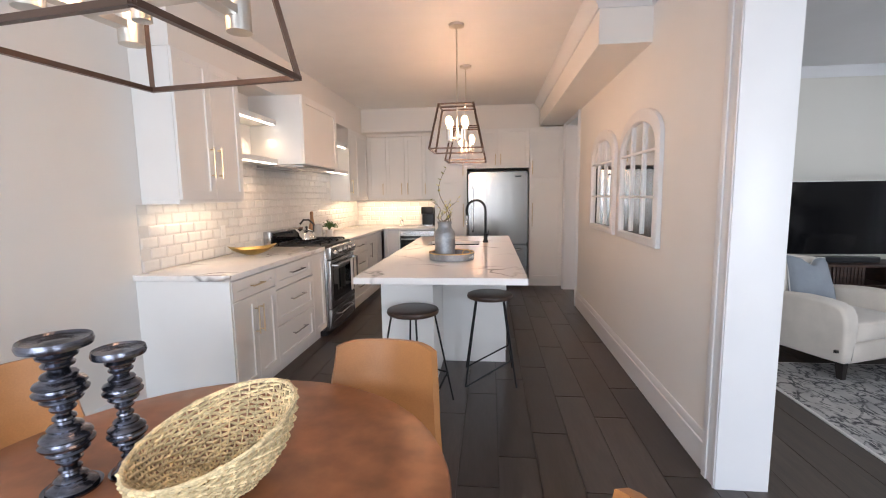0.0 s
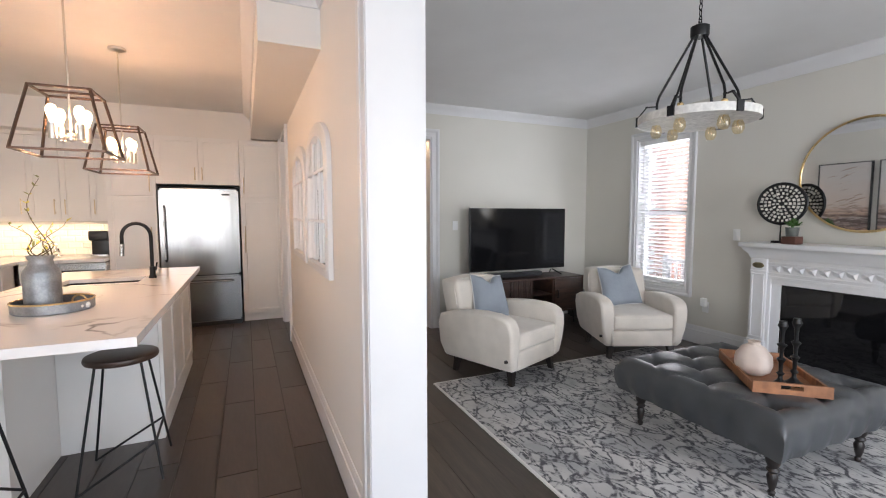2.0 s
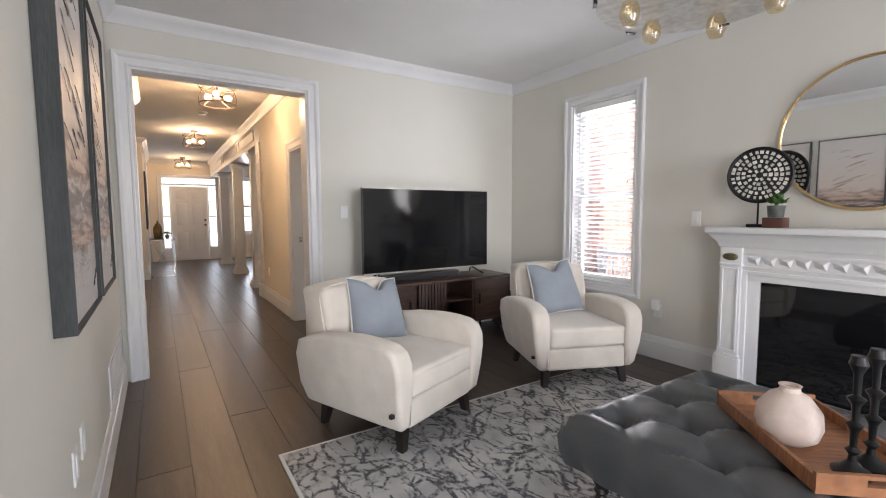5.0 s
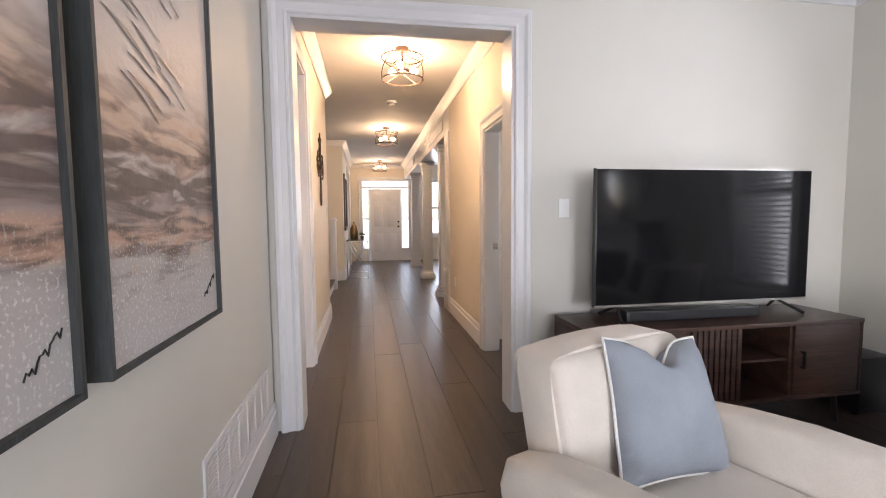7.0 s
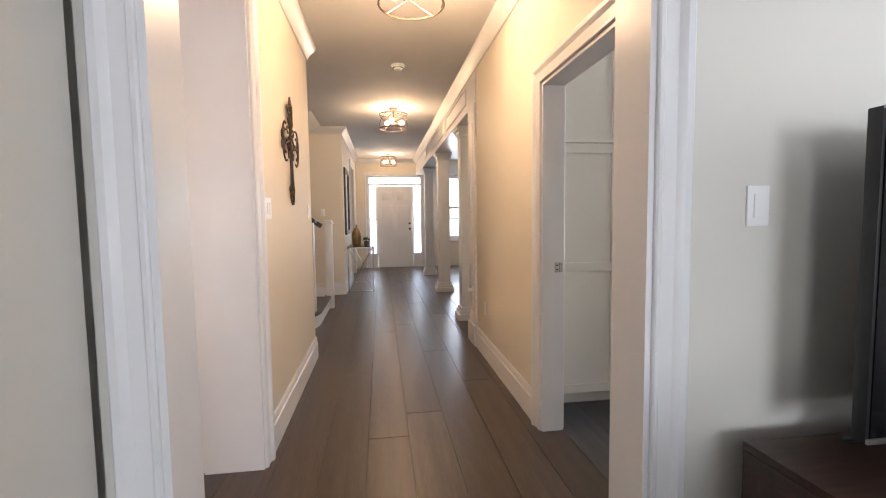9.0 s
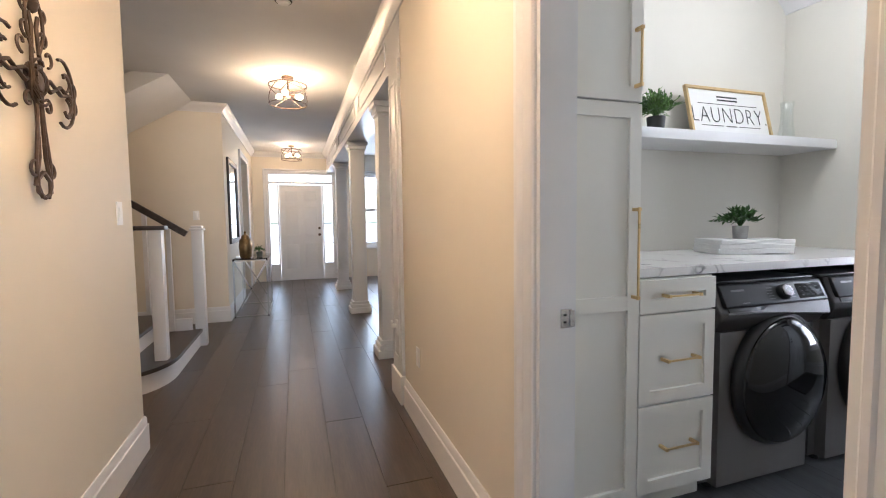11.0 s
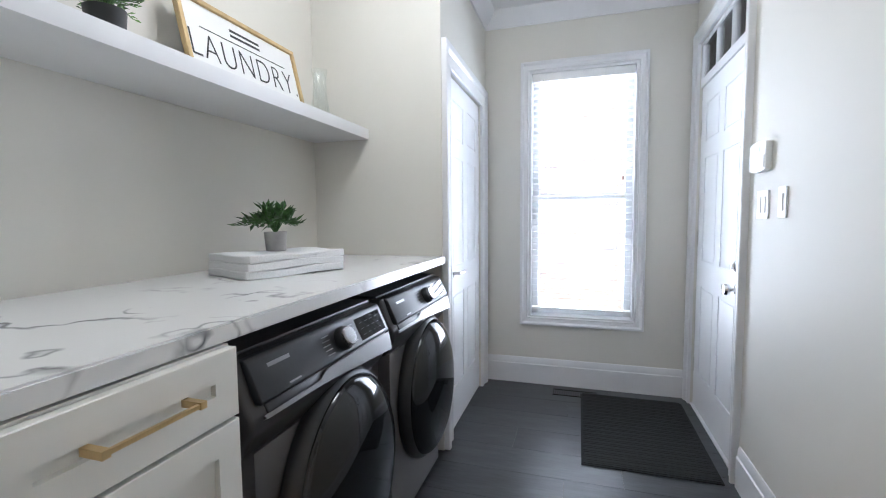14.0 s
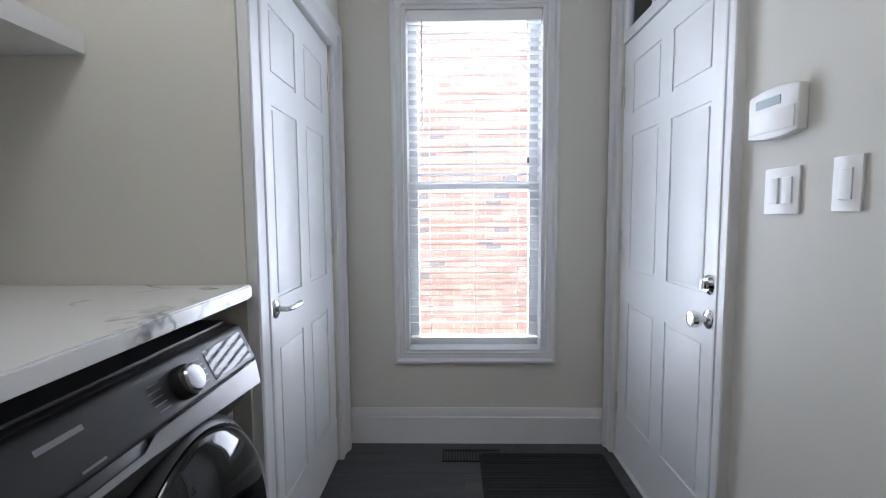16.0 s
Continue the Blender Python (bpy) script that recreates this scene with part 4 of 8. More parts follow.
white_pot = material("white_ceramic", (0.76, 0.75, 0.72), 0.35, vary=0.04)
potted_plant(pose(-2.06, 5.47, 0.923), 0.05, 0.085, white_pot, green_leaf, 46, 0.12, 0.026, 3, "leafy green herb in a white pot on the worktop", "white ceramic pot", 0.8)
cof = thing("coffee_machine", pose(-1.08, 7.28, 0.923), "black pod coffee machine on the back counter", "coffee machine")
part("body", boxes((-0.10, 0.10, 0.02, 0.26, 0, 0.30), bevel=0.02), black_plastic, cof)
part("head", boxes((-0.10, 0.10, -0.10, 0.03, 0.19, 0.31), bevel=0.025), black_plastic, cof)
part("drip_tray", boxes((-0.08, 0.08, -0.11, 0.02, 0, 0.025), bevel=0.006), steel, cof, "steel drip tray")
solid("silver_ornament", lathe([(0.0, 0), (0.04, 0), (0.045, 0.01), (0.02, 0.03), (0.035, 0.06), (0.03, 0.10), (0.012, 0.12), (0.02, 0.15), (0.0, 0.17)], 20), chrome, pose(-1.52, 7.30, 0.923), "polished silver ornament on the back counter", "ornament")
for y, a in ((3.82, 12), (4.0, 10)):
    solid("display_plate", lathe([(0.0, 0), (0.05, 0.0), (0.085, 0.012), (0.085, 0.016), (0.05, 0.006), (0.0, 0.005)], 28), white_pot, pose(-2.28, y, 1.772 + 0.085, 0, 76, 0), "white plate leaning on the lit shelf", "plate", "plates on the shelf")
solid("black_vase", lathe([(0.0, 0), (0.04, 0), (0.05, 0.04), (0.05, 0.12), (0.03, 0.16), (0.0, 0.16)], 18), black_plastic, pose(-2.2, 5.55, 1.771), "small black vase on the lit shelf", "vase")
solid("brown_box", boxes((-0.05, 0.05, -0.06, 0.06, 0, 0.09), bevel=0.006), wood_light, pose(-2.22, 5.6, 2.131), "small brown box on the top shelf", "box")
# wall plates
o = thing("wall_outlet", pose(-2.351, 3.73, 1.12, 0, 0, 90), "white wall outlet on the tiles", "outlet", "outlets")
part("plate", boxes((-0.035, 0.035, -0.007, -0.001, -0.057, 0.057), bevel=0.002), white_plastic, o)
part("socket", boxes((-0.017, 0.017, -0.01, -0.0072, -0.033, 0.033), bevel=0.002), white_plastic, o)


# ---------------------------------------------------------------- dining table and chairs
table_wood = material("reddish_walnut_veneer", (0.43, 0.185, 0.068), 0.26, vary=0.5, scale=2.4, grain=0.6, grain_scale=7, stretch=(0.6, 9, 1), bump=0.04, pieces=0.3)
table_edge = material("dark_walnut_border", (0.26, 0.098, 0.04), 0.36, vary=0.3, scale=4, grain=0.25, grain_scale=12, bump=0.04)
TX, TY = -0.785, 1.04
tab = thing("dining_table", pose(TX, TY, 0), "round reddish-brown wooden dining table with a banded edge", "table")
R = 0.62
part("table_border", lathe([(R - 0.115, 0.716), (R - 0.02, 0.716), (R - 0.004, 0.722), (R, 0.733), (R - 0.004, 0.744), (R - 0.012, 0.748), (R - 0.115, 0.748)], 72), table_edge, tab, "darker wooden border ring")
for i in range(8):
    bmw = bmesh.new()
    a0, a1 = i * math.pi / 4, (i + 1) * math.pi / 4
    n = 10
    rim = [(0.0, 0.0)] + [((R - 0.116) * math.cos(t), (R - 0.116) * math.sin(t)) for t in [k * (math.pi / 4) / n for k in range(n + 1)]]
    lo = [bmw.verts.new((x, y, 0.724)) for x, y in rim]
    hi = [bmw.verts.new((x, y, 0.7478)) for x, y in rim]
    bmw.faces.new(hi)
    bmw.faces.new(lo[::-1])
    for k in range(len(rim)):
        j = (k + 1) % len(rim)
        bmw.faces.new((lo[k], lo[j], hi[j], hi[k]))
    part("top_wedge", bmw, table_wood, tab, at=pose(0, 0, 0, 0, 0, i * 45 + 10))
part("apron", lathe([(0.47, 0.64), (0.49, 0.64), (0.49, 0.715), (0.47, 0.715)], 48), table_edge, tab)
part("pedestal", lathe([(0.0, 0.06), (0.16, 0.06), (0.12, 0.12), (0.075, 0.2), (0.11, 0.36), (0.08, 0.52), (0.15, 0.63), (0.2, 0.66), (0.0, 0.66)], 32), table_edge, tab)
for i in range(4):
    part("foot", tube([(0.06, 0, 0.12), (0.22, 0, 0.09), (0.34, 0, 0.03), (0.36, 0, 0.028)], 0.04, 10, r_end=0.026), table_edge, tab, at=pose(0, 0, 0, 0, 0, 45 + 90 * i))

tan_leather = material("tan_leather", (0.40, 0.18, 0.062), 0.42, vary=0.12, scale=5, grain=0.06, grain_scale=220, bump=0.12)


def dining_chair(m, label):
    """Faces local -y; a one-piece leather bucket on black legs."""
    c = thing("dining_chair", m, label, "chair", "chairs round the dining table")
    bm = bmesh.new()
    nu, nv = 14, 14
    grid = []
    for i in range(nv + 1):
        v = i / nv
        row = []
        for j in range(nu + 1):
            u = 2 * j / nu - 1
            if v < 0.5:
                s = v / 0.5
                y, z = -0.21 + 0.36 * s, 0.455 - 0.02 * math.sin(s * math.pi) + 0.015 * s
                half = 0.225
            else:
                s = (v - 0.5) / 0.5
                y, z = 0.15 + 0.10 * math.sin(s * 1.2) + 0.03 * s, 0.47 + 0.40 * s ** 1.15
                half = 0.225 - 0.035 * s
            wrap = 0.07 * u * u * min(1, max(0, (v - 0.35) * 3))
            corner = 0.022 * max(0, abs(u) - 0.6) ** 2 * 6 * (1 if v > 0.9 or v < 0.08 else 0)
            row.append(bm.verts.new((half * u, y - wrap + (corner if v < 0.08 else 0), z + 0.03 * u * u * (1 if v < 0.5 else 0.2) - (corner if v > 0.9 else 0))))
        grid.append(row)
    for a, b in zip(grid, grid[1:]):
        for j in range(nu):
            bm.faces.new((a[j], a[j + 1], b[j + 1], b[j]))
    bmesh.ops.recalc_face_normals(bm, faces=bm.faces)
    bmesh.ops.solidify(bm, geom=bm.faces[:], thickness=0.03)
    part("seat_shell", bm, tan_leather, c, "tan leather seat and back in one shell", smooth=50)
    for sx in (-1, 1):
        for y, yb in ((-0.14, -0.2), (0.13, 0.2)):
            part("leg", tube([(sx * 0.15, y, 0.45), (sx * 0.21, yb, 0.0)], 0.012, 8), black_metal, c, "thin black metal leg")
    return c


def chair_at(x, y, turn=0.0):
    a = math.degrees(math.atan2(TY - y, TX - x)) + 90
    return pose(x, y, 0, 0, 0, a + turn)


dining_chair(pose(-0.475, 1.50, 0, 0, 0, -4), "tan leather dining chair tucked under the round table")
dining_chair(chair_at(-1.45, 1.30, 4), "tan leather dining chair near the white wall")
dining_chair(chair_at(-0.06, 0.835, 5), "tan leather dining chair at the table's open side")

lantern("dining_lantern", pose(-0.808, 1.09, 1.70, 0, 0, -7.5), 0.222, 0.228, 0.15, 0.15, 0.40, 1.037, "bronze cage lantern with four lit bulbs over the dining table", "", ARMS, 0.15)

pewter = material("antique_pewter", (0.13, 0.137, 0.17), 0.14, metal=0.95, vary=0.6, scale=20, stretch=(1, 1, 6), bump=0.15)


def rings_profile(h):
    """A candlestick turned in many ridged bulges."""
    out = [(0.0, 0.0), (0.056, 0.0), (0.058, 0.006)]
    for k in range(64):
        f = k / 63
        r = 0.017 + 0.031 * (0.5 + 0.5 * math.cos(f * 2 * math.pi * 2.6 + 0.4)) ** 1.2
        if f > 0.86:
            r = 0.020 + 0.016 * (f - 0.86) / 0.14
        r += 0.005 * (1 if k % 4 in (1, 2) else -0.4)
        out.append((r, (0.01 + 0.90 * f) * h))
    return out + [(0.045, h * 0.925), (0.067, h * 0.945), (0.070, h * 0.97), (0.067, h), (0.061, h * 0.985), (0.03, h * 0.975), (0.02, h * 0.985), (0.0, h * 0.985)]


for x, y, h, k, lab in ((-1.035, 1.03, 0.355, 1.0, "tall ridged pewter candlestick on the table"), (-0.95, 1.10, 0.31, 0.80, "short ridged pewter candlestick on the table")):
    bmk = lathe([(r * k, z) for r, z in rings_profile(h)], 28)
    solid("candlestick", bmk, pewter, pose(x, y, 0.749), lab, "candlestick", "candlesticks on the dining table")

straw = material("woven_straw", (0.68, 0.55, 0.32), 0.40, vary=0.22, scale=25, grain=0.25, grain_scale=160, bump=0.3, islands=0.25)
basket = thing("straw_basket", pose(-0.70, 1.06, 0.75, 0, 0, 15), "open woven straw basket tilted on the dining table", "basket")
bmr = bmesh.new()
rows = 21
for i in range(rows):
    f = i / (rows - 1)
    rad = 0.07 + 0.108 * math.sin(f * 1.45)
    pts = []
    for k in range(88):
        a = 2 * math.pi * k / 88
        wob = 0.0062 * math.sin(a * 22 + (i % 2) * math.pi)
        lift = 0.055 * f * math.cos(a - 0.5)
        pts.append(((rad + wob) * math.cos(a), (rad * 0.92 + wob) * math.sin(a), 0.006 + 0.135 * f ** 1.3 + lift + 0.0025 * math.sin(a * 9 + i)))
    tube(pts, 0.0042, 5, bmr, closed=True)
part("weave", bmr, straw, basket)
bmr = bmesh.new()
for k in range(44):
    a = 2 * math.pi * (k + 0.5) / 44
    pts = []
    for i in range(8):
        f = i / 7
        rad = 0.07 + 0.108 * math.sin(f * 1.45)
        lift = 0.055 * f * math.cos(a - 0.5)
        pts.append((rad * math.cos(a), rad * 0.92 * math.sin(a), 0.006 + 0.135 * f ** 1.3 + lift))
    tube(pts, 0.0026, 5, bmr)
tube([((0.07 + 0.108 * math.sin(1.45)) * math.cos(a), (0.07 + 0.108 * math.sin(1.45)) * 0.92 * math.sin(a), 0.1415 + 0.055 * math.cos(a - 0.5)) for a in [k * math.pi / 40 for k in range(80)]], 0.0055, 6, bmr, closed=True)
for rr2 in (0.02, 0.035, 0.05, 0.065):
    tube([(rr2 * math.cos(a), rr2 * 0.92 * math.sin(a), 0.005) for a in [k * math.pi / 12 for k in range(24)]], 0.0042, 5, bmr, closed=True)
part("ribs", bmr, straw, basket)

# ---------------------------------------------------------------- living room
cream_velvet = material("cream_velvet", (0.66, 0.60, 0.53), 0.85, vary=0.07, scale=6, grain=0.05, grain_scale=300, bump=0.25)
cream_velvet.node_tree.nodes["Principled BSDF"].inputs["Sheen Weight"].default_value = 0.35
blue_linen = material("dusty_blue_linen", (0.27, 0.30, 0.34), 0.9, vary=0.08, scale=8, grain=0.10, grain_scale=420, bump=0.3)
white_piping = material("white_piping", (0.68, 0.67, 0.65), 0.9, grain=0.1, grain_scale=200)
espresso = material("espresso_wood", (0.016, 0.012, 0.011), 0.4, vary=0.2)


def soft_box(x0, x1, y0, y1, z0, z1, r, seg=4, puff=0.0):
    bm = boxes((x0, x1, y0, y1, z0, z1))
    bmesh.ops.subdivide_edges(bm, edges=bm.edges[:], cuts=5, use_grid_fill=True)
    sharp = [e for e in bm.edges if len(e.link_faces) == 2 and e.calc_face_angle() > 1]
    cx, cy, cz = (x0 + x1) / 2, (y0 + y1) / 2, (z0 + z1) / 2
    hx, hy, hz = (x1 - x0) / 2, (y1 - y0) / 2, (z1 - z0) / 2
    if puff:
        for v in bm.verts:
            u, w, s = (v.co.x - cx) / hx, (v.co.y - cy) / hy, (v.co.z - cz) / hz
            v.co.x += puff * u * (1 - w * w) * (1 - s * s)
            v.co.y += puff * w * (1 - u * u) * (1 - s * s)
            v.co.z += puff * s * (1 - u * u) * (1 - w * w)
    bmesh.ops.bevel(bm, geom=sharp, offset=r, segments=seg, profile=0.5, affect="EDGES", clamp_overlap=True)
    return bm


def pillow(m, size, thick, mat, label):
    p = thing("throw_pillow", m, label, "pillow", "throw pillows")
    n = 16
    bm = bmesh.new()
    sides = []
    for s in (1, -1):
        rows_ = []
        for i in range(n + 1):
            u = 2 * i / n - 1
            row = []
            for j in range(n + 1):
                v = 2 * j / n - 1
                pinch = 1 - 0.075 * (1 - u * u) * abs(v) ** 3 - 0.0
                pinch2 = 1 - 0.075 * (1 - v * v) * abs(u) ** 3
                h = thick / 2 * ((1 - u ** 4) * (1 - v ** 4)) ** 0.6
                h *= 1 + 0.05 * math.sin(u * 5 + v * 3)
                notch = 0.10 * math.exp(-(u / 0.30) ** 2) * max(0, v) ** 3
                row.append(bm.verts.new((u * size / 2 * pinch2 * (1.02 - 0.09 * max(-0.3, v)), s * h, v * size / 2 * pinch - notch)))
            rows_.append(row)
        for a, b in zip(rows_, rows_[1:]):
            for j in range(n):
                bm.faces.new((a[j], a[j + 1], b[j + 1], b[j]))
        sides.append(rows_)
    bmesh.ops.remove_doubles(bm, verts=bm.verts, dist=0.0008)
    part("cushion", bm, mat, p, smooth=60)
    edge = []
    for u, v in [(-1 + 2 * i / n, -1) for i in range(n)] + [(1, -1 + 2 * i / n) for i in range(n)] + [(1 - 2 * i / n, 1) for i in range(n)] + [(-1, 1 - 2 * i / n) for i in range(n)]:
        pinch = 1 - 0.075 * (1 - u * u) * abs(v) ** 3
        pinch2 = 1 - 0.075 * (1 - v * v) * abs(u) ** 3
        notch = 0.10 * math.exp(-(u / 0.30) ** 2) * max(0, v) ** 3
        edge.append((u * size / 2 * pinch2 * (1.02 - 0.09 * max(-0.3, v)), 0, v * size / 2 * pinch - notch))
    part("piping", tube(edge, 0.005, 6, closed=True), white_piping, p, "pale braided piping")
    return p


def armchair(m, label):
    """Faces local -y."""
    c = thing("armchair", m, label, "armchair", "armchairs")
    part("base", soft_box(-0.30, 0.30, -0.352, 0.34, 0.135, 0.295, 0.022), cream_velvet, c)
    part("seat_cushion", soft_box(-0.288, 0.288, -0.368, 0.26, 0.300, 0.445, 0.028, puff=0.012), cream_velvet, c, smooth=60)
    bm = soft_box(-0.30, 0.30, 0.19, 0.40, 0.30, 0.815, 0.085, 5, puff=0.02)
    for v in bm.verts:
        k = (v.co.z - 0.30)
        v.co.y += 0.24 * k
        v.co.z += 0.025 * max(0, k - 0.3) * (1 - (v.co.x / 0.3) ** 2)
        v.co.x *= 1 + 0.04 * k - 0.10 * max(0, k - 0.38)
    part("backrest", bm, cream_velvet, c, smooth=60)
    side = [(0.40, 0.135), (-0.20, 0.135), (-0.335, 0.140), (-0.365, 0.17), (-0.378, 0.30), (-0.384, 0.42), (-0.378, 0.50), (-0.350, 0.558), (-0.295, 0.588), (-0.20, 0.602), (-0.05, 0.605), (0.12, 0.592), (0.30, 0.565), (0.41, 0.525), (0.44, 0.44), (0.44, 0.26)]
    for s in (-1, 1):
        bm = bmesh.new()
        cols = [[bm.verts.new((s * x, y, z)) for y, z in side] for x in (0.288, 0.354, 0.42)]
        bm.faces.new(cols[0])
        bm.faces.new(cols[2][::-1])
        n = len(side)
        for p, q in zip(cols, cols[1:]):
            for i in range(n):
                bm.faces.new((p[i], p[(i + 1) % n], q[(i + 1) % n], q[i]))
        bmesh.ops.recalc_face_normals(bm, faces=bm.faces)
        es = [e for e in bm.edges if len(e.link_faces) == 2 and e.calc_face_angle() > 1.2]
        bmesh.ops.bevel(bm, geom=es, offset=0.030, segments=5, profile=0.5, affect="EDGES", clamp_overlap=True)
        for v in bm.verts:
            k = max(0, min(1, (v.co.z - 0.135) / 0.47))
            if abs(v.co.x) > 0.33:
                v.co.x -= s * (0.055 * (1 - k) ** 1.6) - s * 0.012 * math.sin(k * math.pi)
        part("arm", bm, cream_velvet, c, smooth=50)
    for sx in (-1, 1):
        for y in (-0.29, 0.29):
            bm = bmesh.new()
            bmesh.ops.create_cone(bm, cap_ends=True, segments=4, radius1=0.026, radius2=0.042, depth=0.145, matrix=Matrix.Translation((sx * 0.29, y, 0.0725)) @ pose(0, 0, 0, 0, 0, 45))
            for v in bm.verts:
                if v.co.z < 0.05:
                    v.co.x += sx * 0.02
                    v.co.y += 0.02 * (1 if y > 0 else -1)
            part("leg", bm, espresso, c, "tapered black wooden leg", smooth=0)
    part("tag", boxes((-0.408, -0.380, -0.325, -0.305, 0.225, 0.245)), espresso, c, "tiny dark maker's tag")
    return c


armchair(pose(2.675, 4.02, 0.0, 0, 0, 21.8), "cream velvet armchair with rounded arms beside the hall opening")
armchair(pose(4.17, 4.0, 0.0, 0, 0, -23), "cream velvet armchair with rounded arms below the window")
pillow(pose(2.645, 4.24, 0.645, -22, 6, 13), 0.42, 0.14, blue_linen, "dusty blue pillow with pale piping on the cream armchair")
pillow(pose(4.195, 4.155, 0.655, -22, -4, -12), 0.44, 0.14, blue_linen, "dusty blue pillow on the armchair below the window")

# rug


def rug_material():
    m = bpy.data.materials.new("abstract_rug_pile")
    m.use_nodes = True
    nt = m.node_tree
    nd, link = nt.nodes, nt.links.new
    b = nd["Principled BSDF"]
    b.inputs["Roughness"].default_value = 0.95
    co = nd.new("ShaderNodeTexCoord")

    def noise_tex(scale, detail, src=None, distortion=0.0):
        t = nd.new("ShaderNodeTexNoise")
        t.inputs["Scale"].default_value, t.inputs["Detail"].default_value, t.inputs["Distortion"].default_value = scale, detail, distortion
        link(src or co.outputs["Object"], t.inputs[0])
        return t

    def ramp(src, a, b_, lo=0.0, hi=1.0):
        r = nd.new("ShaderNodeMapRange")
        r.inputs["From Min"].default_value, r.inputs["From Max"].default_value = a, b_
        r.inputs["To Min"].default_value, r.inputs["To Max"].default_value = lo, hi
        link(src, r.inputs[0])
        return r.outputs[0]

    def blend(fac, a, b_):
        x = nd.new("ShaderNodeMix")
        x.data_type = "RGBA"
        link(fac, x.inputs["Factor"])
        for key, v in (("A", a), ("B", b_)):
            if isinstance(v, tuple):
                x.inputs[key].default_value = (*v, 1)
            else:
                link(v, x.inputs[key])
        return x.outputs["Result"]
    wash = noise_tex(2.6, 6, distortion=0.6)
    col = blend(ramp(wash.outputs[0], 0.42, 0.62), (0.56, 0.55, 0.54), (0.36, 0.36, 0.365))
    warp = noise_tex(7.0, 4)
    for angle, sx, sy, sc, width, cover, dark in ((38, 1.0, 0.6, 4.6, 0.042, 0.43, (0.06, 0.062, 0.07)), (-34, 1.0, 0.55, 5.4, 0.042, 0.45, (0.07, 0.07, 0.08)), (84, 1.0, 0.6, 6.8, 0.046, 0.48, (0.09, 0.09, 0.10)), (12, 1.0, 0.45, 8.0, 0.05, 0.49, (0.08, 0.08, 0.09)), (-62, 1.0, 0.4, 7.4, 0.046, 0.48, (0.08, 0.08, 0.09))):
        mp_ = nd.new("ShaderNodeMapping")
        mp_.inputs["Rotation"].default_value = (0, 0, radians(angle))
        mp_.inputs["Scale"].default_value = (sx, sy, 1)
        add = nd.new("ShaderNodeVectorMath")
        add.operation = "MULTIPLY_ADD"
        add.inputs[1].default_value = (0.10, 0.10, 0)
        link(warp.outputs["Color"], add.inputs[0])
        link(co.outputs["Object"], add.inputs[2])
        link(add.outputs[0], mp_.inputs[0])
        vo = nd.new("ShaderNodeTexVoronoi")
        vo.feature = "DISTANCE_TO_EDGE"
        vo.inputs["Scale"].default_value = sc
        link(mp_.outputs[0], vo.inputs["Vector"])
        line = ramp(vo.outputs[0], width * 0.35, width, 1, 0)
        gaps = ramp(noise_tex(5.0 + sc, 5).outputs[0], cover - 0.03, cover + 0.06)
        speck = ramp(noise_tex(38, 3).outputs[0], 0.38, 0.54, 0.3, 1)
        m1, m2 = nd.new("ShaderNodeMath"), nd.new("ShaderNodeMath")
        m1.operation = m2.operation = "MULTIPLY"
        link(line, m1.inputs[0])
        link(gaps, m1.inputs[1])
        link(m1.outputs[0], m2.inputs[0])
        link(speck, m2.inputs[1])
        col = blend(m2.outputs[0], col, dark)
    fleck = ramp(noise_tex(24, 4).outputs[0], 0.64, 0.70, 0, 0.35)
    col = blend(fleck, col, (0.14, 0.14, 0.15))
    link(col, b.inputs["Base Color"])
    bp = nd.new("ShaderNodeBump")
    bp.inputs["Strength"].default_value, bp.inputs["Distance"].default_value = 0.5, 0.004
    link(noise_tex(260, 2).outputs[0], bp.inputs["Height"])
    link(bp.outputs[0], b.inputs["Normal"])
    return m


rug_mat = rug_material()
rug = thing("area_rug", pose(0, 0, 0), "pale grey area rug with a dark branching abstract pattern", "rug")
part("woven_field", boxes((1.96, 4.44, 0.55, 3.93, 0.001, 0.012), bevel=0.004), rug_mat, rug)
part("binding", boxes((1.945, 1.961, 0.535, 3.945, 0.0, 0.011), (4.439, 4.455, 0.535, 3.945, 0.0, 0.011), (1.961, 4.439, 0.535, 0.551, 0.0, 0.011), (1.961, 4.439, 3.929, 3.945, 0.0, 0.011)), white_piping, rug, "pale woven edge binding")

